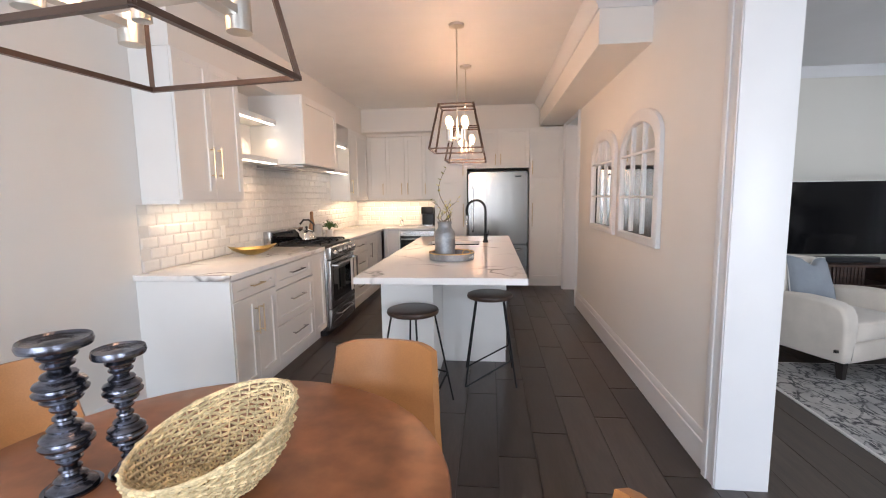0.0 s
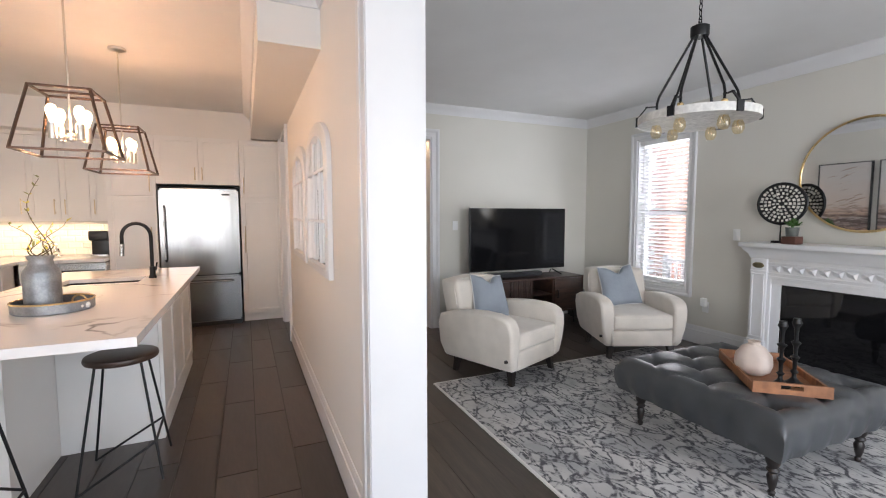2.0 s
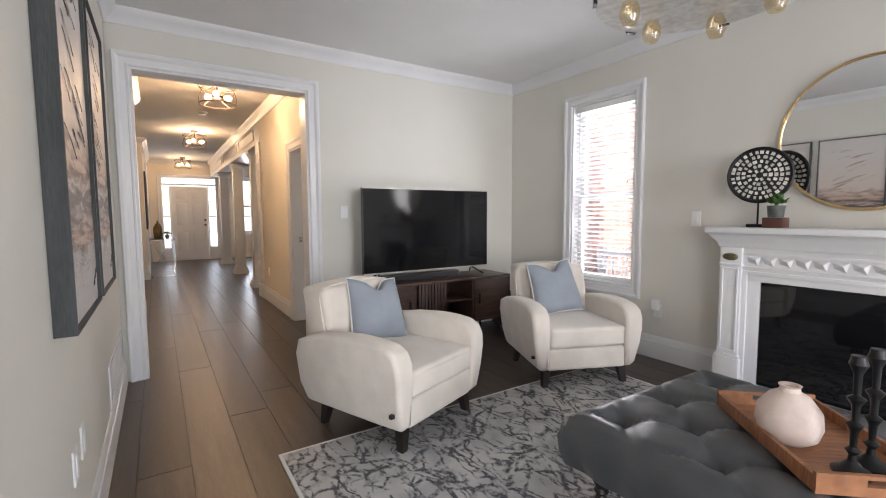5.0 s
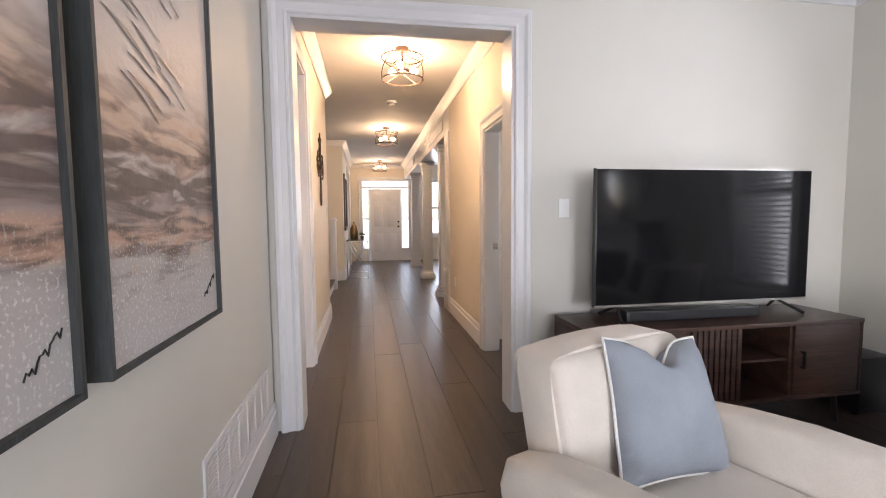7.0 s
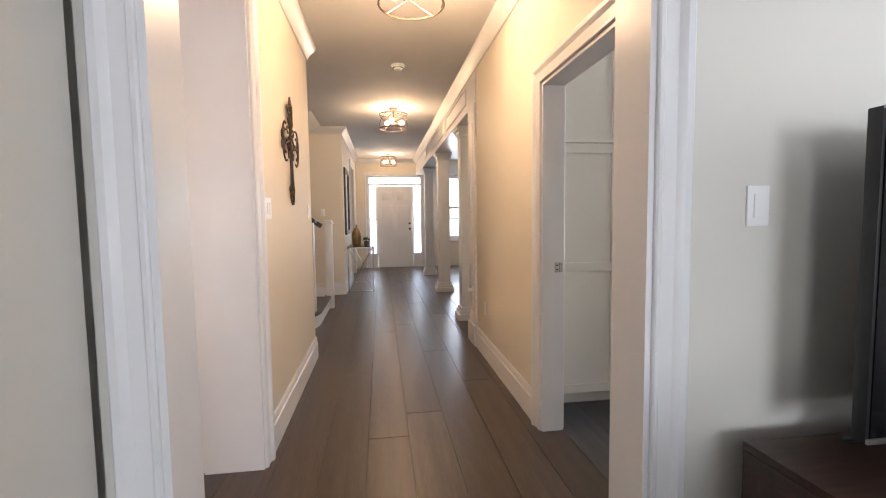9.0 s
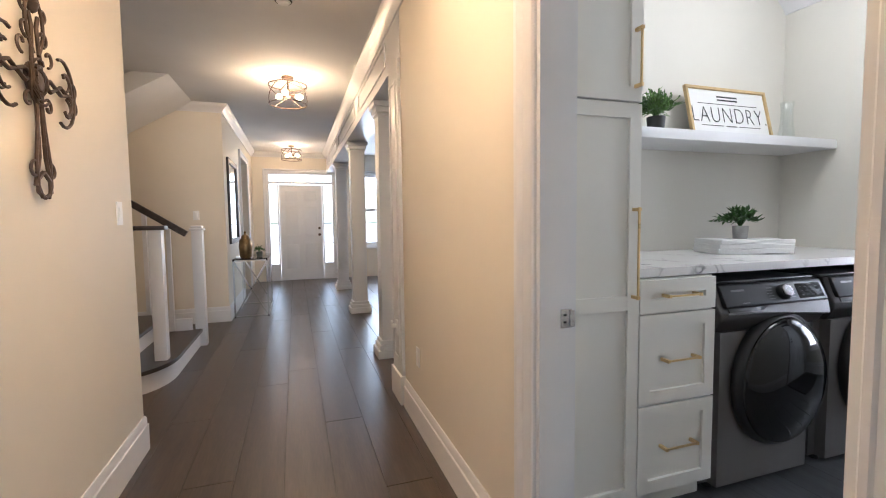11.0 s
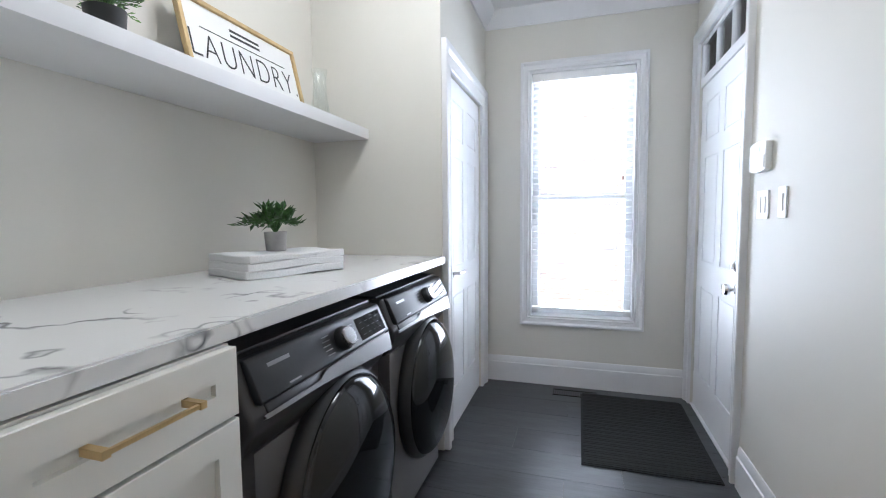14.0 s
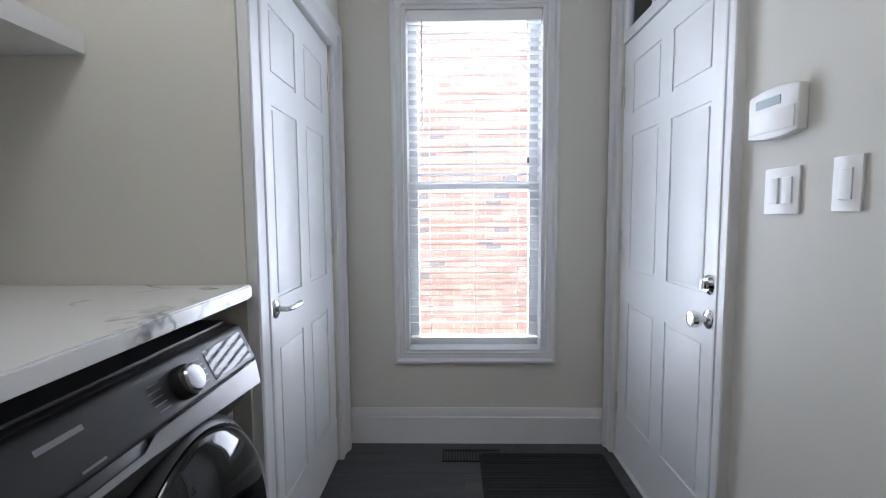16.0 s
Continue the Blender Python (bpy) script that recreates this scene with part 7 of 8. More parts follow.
# staircase rising away from the hall
tread_wood = material("dark_stained_tread", (0.05, 0.038, 0.032), 0.35, vary=0.3, grain=0.2, grain_scale=16, stretch=(8, 1, 8))
sc = thing("staircase", pose(0, 0, 0), "staircase with dark treads, white risers and white posts", "staircase")


def first_step(z0, z1, out):
    """The bottom step, its free corner swept round in a wide curve."""
    bm = bmesh.new()
    xr, yn, rad = 1.15 + out, 9.47 - out, 0.30
    ring = [(0.80, yn)] + [(xr - rad + rad * math.sin(a), yn + rad * 1.5 * (1 - math.cos(a))) for a in [k * math.pi / 20 for k in range(11)]] + [(xr, 10.84), (0.80, 10.84)]
    lo, hi = [bm.verts.new((x, y, z0)) for x, y in ring], [bm.verts.new((x, y, z1)) for x, y in ring]
    bm.faces.new(hi)
    bm.faces.new(lo[::-1])
    for k in range(len(ring)):
        j = (k + 1) % len(ring)
        bm.faces.new((lo[k], lo[j], hi[j], hi[k]))
    return bm


part("riser", first_step(0, 0.148, 0.0), white_trim, sc, smooth=40)
part("tread", first_step(0.149, 0.18, 0.025), tread_wood, sc, "dark stained wooden tread", smooth=40)
for i in range(1, 6):
    x1 = 1.13 - 0.27 * i
    z = 0.18 * (i + 1)
    part("riser", boxes((x1 - 0.27, x1 - 0.02, 9.73, 10.80, 0, z - 0.036)), white_trim, sc, smooth=0)
    part("tread", boxes((x1 - 0.285, x1 + 0.02, 9.70, 10.83, z - 0.035, z), bevel=0.012), tread_wood, sc, "dark stained wooden tread")


def newel(x, y, z0, h):
    n = part("newel_post", boxes((x - 0.05, x + 0.05, y - 0.05, y + 0.05, z0, z0 + h), bevel=0.004), white_trim, sc)
    part("newel_cap", boxes((x - 0.065, x + 0.065, y - 0.065, y + 0.065, z0 + h, z0 + h + 0.025), (x - 0.052, x + 0.052, y - 0.052, y + 0.052, z0 + h + 0.025, z0 + h + 0.05), bevel=0.01), white_trim, n)


newel(1.16, 10.89, 0.0, 1.19)
part("end_rail", boxes((0.72, 1.15, 9.74, 9.85, 1.215, 1.25), bevel=0.012), tread_wood, sc, "dark stained rail end")
part("post", boxes((1.03, 1.12, 9.75, 9.84, 0.181, 1.214), bevel=0.004), white_trim, sc)
part("handrail", bar([(1.06, 10.80, 1.17), (-0.4, 10.80, 2.14)], 0.05, 0.06), tread_wood, sc, "dark stained sloping handrail")
part("handrail", bar([(0.9, 9.80, 1.22), (-0.4, 9.80, 2.09)], 0.05, 0.06), tread_wood, sc, "dark stained sloping handrail")
for i in range(6):
    x = 0.92 - 0.2 * i
    part("baluster", boxes((x - 0.018, x + 0.018, 10.782, 10.818, 0.19 + 0.18 * int((1.13 - x) / 0.27), 1.16 + (1.06 - x) * 0.664)), white_trim, sc)
    if i:
        part("baluster", boxes((x - 0.018, x + 0.018, 9.782, 9.818, 0.19 + 0.18 * int((1.13 - x) / 0.27), 1.16 + (1.06 - x) * 0.664)), white_trim, sc)
part("stringer", boxes((-0.6, 1.09, 10.81, 10.835, 0, 0.30)), white_trim, sc)
structure("stair_soffit", bar([(-1.5, 11.42, 1.35), (1.02, 11.42, 2.86)], 1.1, 0.16), ceiling_paint, "white sloping underside of the upper flight", "soffit", 0)

# console table, mirror and decor near the front door
ct = thing("hall_console_table", pose(1.30, 12.10, 0), "slim chrome X-frame console table with a glass top", "console table")
part("glass_top", boxes((0.02, 0.45, 0.0, 1.05, 0.775, 0.787)), clear_glass, ct, "clear glass top")
for y in (0.02, 1.03):
    part("side_frame", bar([(0.03, y, 0.02), (0.44, y, 0.02)], 0.018), chrome, ct)
    part("side_frame", bar([(0.03, y, 0.765), (0.44, y, 0.765)], 0.018), chrome, ct)
    part("cross_bar", bar([(0.03, y, 0.02), (0.44, y, 0.76)], 0.016), chrome, ct)
    part("cross_bar", bar([(0.44, y, 0.02), (0.03, y, 0.76)], 0.016), chrome, ct)
for x in (0.03, 0.44):
    part("long_rail", bar([(x, 0.02, 0.02), (x, 1.03, 0.02)], 0.018), chrome, ct)
    part("long_rail", bar([(x, 0.02, 0.765), (x, 1.03, 0.765)], 0.018), chrome, ct)
    for y in (0.02, 1.03):
        part("post", bar([(x, y, 0.0), (x, y, 0.765)], 0.018), chrome, ct)
hm = thing("hall_mirror", pose(1.2805, 12.25, 0.98), "tall wall mirror in a dark wooden frame", "mirror")
part("frame", boxes((0, 0.03, 0, 0.07, 0, 1.15), (0, 0.03, 0.83, 0.90, 0, 1.15), (0, 0.03, 0.07, 0.83, 0, 0.07), (0, 0.03, 0.07, 0.83, 1.08, 1.15), bevel=0.004), espresso, hm, "dark wooden frame")
part("glass", boxes((0.0, 0.012, 0.07, 0.83, 0.07, 1.08)), mirror_glass, hm, smooth=0)
old_brass = material("dark_aged_brass", (0.26, 0.17, 0.08), 0.35, metal=1.0, vary=0.3, scale=12)
jar = thing("lidded_urn", pose(1.47, 12.28, 0.788), "dark brass lidded urn on the glass console", "urn")
part("body", lathe([(0.0, 0), (0.06, 0), (0.075, 0.02), (0.085, 0.16), (0.075, 0.24), (0.05, 0.27), (0.0, 0.27)], 24), old_brass, jar)
part("lid", lathe([(0.055, 0.271), (0.045, 0.30), (0.015, 0.32), (0.012, 0.335), (0.02, 0.35), (0.0, 0.37)], 20), old_brass, jar)
potted_plant(pose(1.63, 12.45, 0.788), 0.045, 0.07, stone_pot, green_leaf, 24, 0.09, 0.03, 12, "small leafy plant in a dark pot on the console", "dark pot", 0.8)


# ---------------------------------------------------------------- laundry
LG = "laundry cabinets"
cabinet("laundry_tall_cabinet", pose(2.952, 7.235, 0), 0.48, 0.76, 0, 2.5, [(0.0, 0.48, 0.09, 1.715, "v", 0.443, 1.125, 0.36), (0, 0.48, 1.72, 2.5, "v", 0.443, 1.885, 0.22)],
        cream_cabinet, "cream shaker tall cabinet with square brass handles", LG, 0.09, brass, True)
tallc = [o for o in scene.objects if o.name.startswith("laundry_tall_cabinet")][0]
part("mid_rail", boxes((0.058, 0.422, -0.0197, -0.0085, 0.895, 0.955), bevel=0.001), cream_cabinet, tallc)
structure("cabinet_filler", boxes((2.921, 2.950, 7.245, 7.98, 0, 2.5)), cream_cabinet, "cream filler strip beside the tall cabinet", "trim", 0)
cabinet("laundry_drawer_cabinet", pose(3.434, 7.235, 0), 0.41, 0.74, 0, 1.015, [
    (0, 0.41, 0.872, 1.012, "h", 0.205, 0.945, 0.17), (0, 0.41, 0.485, 0.867, "h", 0.205, 0.675, 0.17), (0, 0.41, 0.10, 0.48, "h", 0.205, 0.30, 0.17)],
    cream_cabinet, "cream shaker cabinet with three brass-handled drawers", LG, 0.09, brass, True)
bq = boxes((3.412, 5.347, 7.232, 7.997, 1.02, 1.058))
bmesh.ops.bevel(bq, geom=bq.edges[:], offset=0.004, segments=2, affect="EDGES")
laundry_quartz = veined("white_laminate_marble", (0.72, 0.715, 0.70), (0.11, 0.11, 0.118), scale=2.6, rough=0.2, width=0.055, warp=1.3, cover=0.53)
solid("laundry_worktop", bq, laundry_quartz, pose(0, 0, 0), "white marble-look worktop with grey veins over the machines", "worktop")

graphite = material("graphite_steel", (0.21, 0.20, 0.195), 0.44, metal=0.6, vary=0.06, scale=3, grain=0.03, grain_scale=500, bump=0.01)
graphite_gloss = material("graphite_gloss", (0.062, 0.058, 0.057), 0.32, metal=0.55, vary=0.06, scale=3, bump=0)
wing_grey = material("grey_metallic_trim", (0.17, 0.165, 0.165), 0.30, metal=0.8, vary=0.05)
silver_trim = material("silver_painted_trim", (0.40, 0.40, 0.41), 0.24, metal=0.85, vary=0.05)
grey_print = material("grey_print", (0.17, 0.17, 0.175), 0.5, vary=0.05)
dark_panel = material("dark_control_panel", (0.026, 0.026, 0.028), 0.36, metal=0.3, vary=0.1)


def extruded(pts, x0, x1, bevel=0.0):
    """A profile of (y, z) points carried from x0 to x1."""
    bm = bmesh.new()
    a = [bm.verts.new((x0, y, z)) for y, z in pts]
    b = [bm.verts.new((x1, y, z)) for y, z in pts]
    bm.faces.new(a)
    bm.faces.new(b[::-1])
    for i in range(len(pts)):
        bm.faces.new((a[i], a[(i + 1) % len(pts)], b[(i + 1) % len(pts)], b[i]))
    bmesh.ops.recalc_face_normals(bm, faces=bm.faces)
    if bevel:
        bmesh.ops.bevel(bm, geom=bm.edges[:], offset=bevel, segments=3, profile=0.5, affect="EDGES", clamp_overlap=True)
    return bm


def machine(x, label):
    """A front loader; front at local y = 0."""
    w = thing("washing_machine", pose(x, 7.25, 0), label, "washing machine", "laundry machines")
    W_ = 0.69
    bb = boxes((0, W_, 0.0, 0.72, 0.02, 0.742))
    bmesh.ops.bevel(bb, geom=[e for e in bb.edges if abs(e.verts[0].co.z - e.verts[1].co.z) > 0.1 and e.verts[0].co.y < 0.1], offset=0.05, segments=6, affect="EDGES")
    part("body", bb, graphite, w, smooth=50)
    # the upper front leans forward to a lip below the panel
    part("upper_front", extruded([(0.0, 0.746), (-0.020, 0.775), (-0.040, 0.810), (-0.040, 0.842), (-0.018, 0.88), (0.012, 0.962), (0.72, 0.962), (0.72, 0.746)], 0.0, W_, bevel=0.010), graphite_gloss, w, "glossy dark graphite upper front", smooth=50)
    part("top_plate", boxes((0.004, W_ - 0.004, 0.03, 0.72, 0.9625, 0.972), bevel=0.004), black_plastic, w, "black top plate")
    panel = part("control_panel", extruded([(-0.015, 0.862), (-0.042, 0.864), (-0.044, 0.872), (-0.006, 0.952), (0.002, 0.960), (0.020, 0.960)], 0.030, W_ - 0.004, bevel=0.004), dark_panel, w, "dark slanted control panel", smooth=50)
    part("dial_collar", lathe([(0.0, 0), (0.035, 0.0), (0.035, 0.016), (0.031, 0.022), (0.0, 0.024)], 32), black_plastic, panel, "black ribbed collar", at=pose(0.395, -0.026, 0.911, 64, 0, 0))
    part("dial", lathe([(0.0, 0.0225), (0.029, 0.0225), (0.029, 0.030), (0.026, 0.034), (0.0, 0.035)], 32), silver_trim, panel, "brushed silver dial", at=pose(0.395, -0.026, 0.911, 64, 0, 0))

    def on_panel(name, x0, x1, f0, f1, mat_, out=0.0012, label_=""):
        """A flat print on the slanted face, f from its foot to its top."""
        y0, y1, z0, z1 = -0.044 + 0.038 * f0, -0.044 + 0.038 * f1, 0.872 + 0.080 * f0, 0.872 + 0.080 * f1
        part(name, extruded([(y0 - out, z0), (y1 - out, z1), (y1 + 0.004, z1), (y0 + 0.004, z0)], x0, x1), mat_, panel, label_, smooth=0)
    on_panel("display", 0.495, 0.665, 0.10, 0.90, black_glass, 0.0016, "glossy black touch display")
    on_panel("badge", 0.085, 0.165, 0.72, 0.82, wing_grey, 0.0012, "plain silver badge")
    on_panel("badge", 0.13, 0.175, 0.08, 0.12, wing_grey, 0.0012, "plain silver badge")
    for i in range(5):
        on_panel("print_line", 0.298 + 0.004 * abs(i - 2), 0.335 + 0.003 * abs(i - 2), 0.20 + i * 0.145, 0.225 + i * 0.145, grey_print)
        on_panel("print_line", 0.452 - 0.003 * abs(i - 2), 0.482 - 0.004 * abs(i - 2), 0.20 + i * 0.145, 0.225 + i * 0.145, grey_print)
    for i in range(4):
        for j in range(3):
            on_panel("print_line", 0.515 + i * 0.036, 0.533 + i * 0.036, 0.26 + j * 0.22, 0.275 + j * 0.22, grey_print, 0.0019)
    # hand scoop under the panel, and the silver wing that widens to the far side
    part("scoop", extruded([(-0.044, 0.840), (-0.034, 0.862), (0.0, 0.862), (0.0, 0.840)], 0.05, 0.27, bevel=0.004), black_plastic, w, "dark pocket of the detergent drawer")
    bw = bmesh.new()
    hi = [(0.030, 0.843), (0.25, 0.843), (0.285, 0.862), (W_ - 0.004, 0.862)]
    lo = [(0.035, 0.838), (0.25, 0.834), (0.34, 0.828), (W_ - 0.004, 0.800)]
    top_ = [bw.verts.new((x_, -0.0445 if z > 0.85 else -0.046, z)) for x_, z in hi]
    mid_ = [bw.verts.new((x_, -0.056, z)) for x_, z in lo]
    inn_ = [bw.verts.new((x_, -0.030, z - 0.012)) for x_, z in lo]
    for p_, q_ in ((top_, mid_), (mid_, inn_)):
        for k in range(3):
            bw.faces.new((p_[k], p_[k + 1], q_[k + 1], q_[k]))
    part("silver_wing", bw, wing_grey, w, "grey metallic wing below the control panel", smooth=60)
    door = part("door_ring", lathe([(0.20, 0.0), (0.306, 0.0), (0.314, 0.012), (0.312, 0.034), (0.300, 0.052), (0.285, 0.060), (0.20, 0.06)], 64), dark_panel, w, "dark door rim", at=pose(0.398, 0.004, 0.500, 90, 0, 0) @ Matrix.Diagonal((0.91, 1.02, 1, 1)), smooth=60)
    part("door_glass", lathe([(0.0, 0.05), (0.292, 0.05), (0.294, 0.058), (0.280, 0.074), (0.25, 0.094), (0.205, 0.110), (0.15, 0.121), (0.08, 0.128), (0.0, 0.130)], 64), black_glass, door, "domed black glass", smooth=60)
    part("silver_accent", tube([(0.322 * math.cos(a), 0.322 * math.sin(a), 0.004) for a in [math.radians(d) for d in range(22, 62, 4)]], 0.003, 6), wing_grey, door)
    for fx in (0.06, W_ - 0.06):
        for fy in (0.06, 0.66):
            part("foot", lathe([(0.0, 0), (0.025, 0), (0.022, 0.02), (0, 0.02)], 12, (fx, fy)), black_plastic, w)
    return w


m1 = machine(3.868, "graphite front-loading washer with domed black door")
machine(4.606, "graphite front-loading dryer with domed black door")

# shelf and what stands on it
shf = thing("laundry_shelf", pose(3.434, 7.66, 1.685), "thick white floating shelf above the worktop", "shelf")
part("board", boxes((0, 1.914, 0, 0.337, 0, 0.055), bevel=0.002), white_trim, shf)
concrete_white = material("pale_ceramic_pot", (0.66, 0.66, 0.66), 0.5, vary=0.05)
black_pot = material("black_pot", (0.02, 0.02, 0.02), 0.5)
boxwood = material("boxwood_leaf", (0.045, 0.115, 0.025), 0.5, vary=0.4, scale=30, islands=0.4)
bushy = material("bright_boxwood_leaf", (0.09, 0.19, 0.04), 0.45, vary=0.4, scale=30, islands=0.55)
potted_plant(pose(4.05, 7.79, 1.741), 0.05, 0.085, black_pot, bushy, 150, 0.135, 0.024, 21, "bushy green boxwood in a black pot on the shelf", "small black pot", 1.0)
potted_plant(pose(3.87, 7.80, 1.741), 0.045, 0.105, concrete_white, boxwood, 90, 0.12, 0.024, 22, "dark green plant in a pale ceramic pot on the shelf", "pale ceramic pot", 1.0)
oak = material("light_oak_frame", (0.50, 0.36, 0.17), 0.5, vary=0.2, grain=0.15, grain_scale=30, stretch=(1, 10, 1))
sign_white = material("white_sign_face", (0.74, 0.74, 0.73), 0.5, vary=0.02)
sg = thing("laundry_sign", pose(4.385, 7.86, 1.742, -13, 0, 0), "white framed laundry sign in light oak leaning on the wall", "sign")
SW, SH = 0.67, 0.335
part("frame", boxes((0, SW, -0.022, 0, 0, 0.018), (0, SW, -0.022, 0, SH - 0.018, SH), (0, 0.018, -0.022, 0, 0.018, SH - 0.018), (SW - 0.018, SW, -0.022, 0, 0.018, SH - 0.018), bevel=0.002), oak, sg, "light oak frame")
face = part("face", boxes((0.018, SW - 0.018, -0.01, -0.002, 0.018, SH - 0.018)), sign_white, sg, "white sign face")


def lettering(text, size, m, parent, mat, squeeze=1.0):
    cu = bpy.data.curves.new("lettering", "FONT")
    cu.body, cu.size, cu.align_x, cu.extrude = text, size, "CENTER", 0.0008
    cu.space_character = 1.12
    cu.offset = -0.0035
    tmp = bpy.data.objects.new("lettering_source", cu)
    scene.collection.objects.link(tmp)
    me = bpy.data.meshes.new_from_object(tmp.evaluated_get(bpy.context.evaluated_depsgraph_get()))
    bpy.data.objects.remove(tmp)
    me.materials.append(mat)
    ob = new("lettering", me)
    ob.parent = parent
    ob.matrix_basis = m @ Matrix.Diagonal((squeeze, 1, 1, 1))
    ob["label"] = "thin black capital letters"
    return ob


lettering("LAUNDRY.", 0.150, pose(SW / 2, -0.0115, 0.105, 90, 0, 0), face, black_plastic, 0.80)
part("printed_line", boxes((0.09, SW - 0.09, -0.0112, -0.0101, 0.225, 0.229)), black_plastic, face)
part("printed_line", boxes((0.09, 0.27, -0.0112, -0.0101, 0.082, 0.086)), black_plastic, face)
part("printed_line", boxes((0.40, SW - 0.09, -0.0112, -0.0101, 0.082, 0.086)), black_plastic, face)
part("printed_line", boxes((0.29, 0.38, -0.0112, -0.0101, 0.080, 0.087)), silver_trim, face)
part("printed_mark", boxes((0.25, 0.42, -0.0112, -0.0101, 0.272, 0.282), (0.25, 0.42, -0.0112, -0.0101, 0.25, 0.260)), black_plastic, face)
bottle_glass = glassy("bottle_glass", (0.97, 0.985, 0.98))
bottle_mix = bottle_glass.node_tree.nodes["Mix Shader"]
bottle_glass.node_tree.links.remove(bottle_mix.inputs[0].links[0])
bottle_mix.inputs[0].default_value = 0.10
solid("glass_bottle", lathe([(0.0, 0), (0.042, 0), (0.046, 0.01), (0.045, 0.05), (0.036, 0.10), (0.032, 0.19), (0.036, 0.225), (0.040, 0.235), (0.037, 0.235), (0.029, 0.19), (0.033, 0.10), (0.041, 0.05), (0.041, 0.014), (0.0, 0.012)], 24), bottle_glass, pose(5.07, 7.78, 1.741), "clear flared glass vase on the shelf", "vase")

# towels and plant on the worktop
terry = material("white_terry", (0.76, 0.76, 0.76), 0.95, vary=0.04, grain=0.08, grain_scale=260, bump=0.9)
for i in range(3):
    bt = soft_box(-0.20, 0.20, -0.14, 0.14, 0.0, 0.0275, 0.0130, 4)
    for v in bt.verts:
        v.co.z += 0.003 * math.sin(v.co.x * 17 + i) + (0.002 * math.sin(v.co.y * 30))
        if v.co.z > 0.016 and i == 2:
            v.co.z -= 0.010 * math.exp(-((v.co.x) / 0.09) ** 2)
    t_ = solid("folded_towel", bt, terry, pose(4.565 + 0.004 * i, 7.665, 1.0585 + 0.0278 * i, 0, 0, -22 + i), "folded white terry towel in a stack of three", "towel", "stacked towels", smooth=60)
concrete = material("grey_concrete_pot", (0.36, 0.35, 0.34), 0.8, vary=0.1, scale=20, bump=0.2)
potted_plant(pose(4.60, 7.70, 1.137), 0.043, 0.075, concrete, boxwood, 58, 0.15, 0.042, 33, "green leafy sprigs in a grey concrete pot on the towels", "grey concrete pot", 0.55)

# doors
def lever(parent, x, z, mat, knob=False, flip=1):
    part("rose", lathe([(0.0, 0), (0.031, 0), (0.031, 0.006), (0.02, 0.012), (0.0, 0.013)], 24), mat, parent, at=pose(x, 0, z, 90, 0, 0))
    if knob:
        part("knob", lathe([(0.011, 0.008), (0.011, 0.03), (0.024, 0.036), (0.029, 0.05), (0.025, 0.064), (0.0, 0.068)], 24), mat, parent, "satin steel door knob", at=pose(x, 0, z, 90, 0, 0))
    else:
        part("lever", tube([(x, -0.008, z), (x, -0.045, z), (x + flip * 0.03, -0.052, z), (x + flip * 0.11, -0.05, z)], 0.009, 10), mat, parent, "satin steel lever handle")


door_white = material("white_door_paint", (0.80, 0.80, 0.81), 0.35, vary=0.02, bump=0.02)
cd = thing("closet_door", pose(5.492, 7.262, 0.008), "white six-panel closet door with a steel lever", "door")
panel_door(cd, 0.80, 2.035, 0.04, door_white)
lever(cd, 0.078, 0.932, steel)
for z in (0.22, 1.05, 1.82):
    part("hinge", boxes((0.787, 0.803, -0.010, 0.0, z, z + 0.09), bevel=0.003), nickel, cd, "satin nickel hinge")
gd = thing("side_door", pose(6.378, 5.825, 0.012, 0, 0, 180), "white six-panel exterior door with knob and deadbolt", "door")
panel_door(gd, 0.856, 2.05, 0.045, door_white)
lever(gd, 0.785, 0.885, chrome, True)
part("deadbolt", lathe([(0.0, 0), (0.033, 0), (0.033, 0.008), (0.022, 0.018), (0.0, 0.019)], 24), chrome, gd, at=pose(0.785, 0, 1.0, 90, 0, 0))
part("thumb_turn", boxes((0.779, 0.791, -0.034, -0.018, 0.985, 1.015), bevel=0.003), chrome, gd)
for z in (0.22, 1.05, 1.75):
    part("hinge", boxes((-0.004, 0.012, -0.010, 0.0, z, z + 0.10), bevel=0.003), nickel, gd, "satin nickel hinge")
structure("side_door_frame", boxes((5.52, 6.38, 5.755, 5.835, 2.065, 2.115), (5.52, 5.54, 5.79, 5.835, 2.116, 2.34), (6.36, 6.38, 5.79, 5.835, 2.116, 2.34), (5.54, 6.36, 5.79, 5.835, 2.322, 2.34), (5.52, 6.38, 5.735, 5.84, 0, 0.010)), white_trim, "white frame and transom of the side door", "door frame", 0)
g = structure("transom_pane", boxes((5.541, 6.359, 5.818, 5.824, 2.116, 2.321)), clear_glass, "clear transom pane over the side door", "window", 0)
g.visible_shadow = False
for x in (5.81, 6.08):
    structure("transom_bar", boxes((x - 0.009, x + 0.009, 5.813, 5.829, 2.116, 2.321)), white_trim, "white transom glazing bar", "trim", 0)
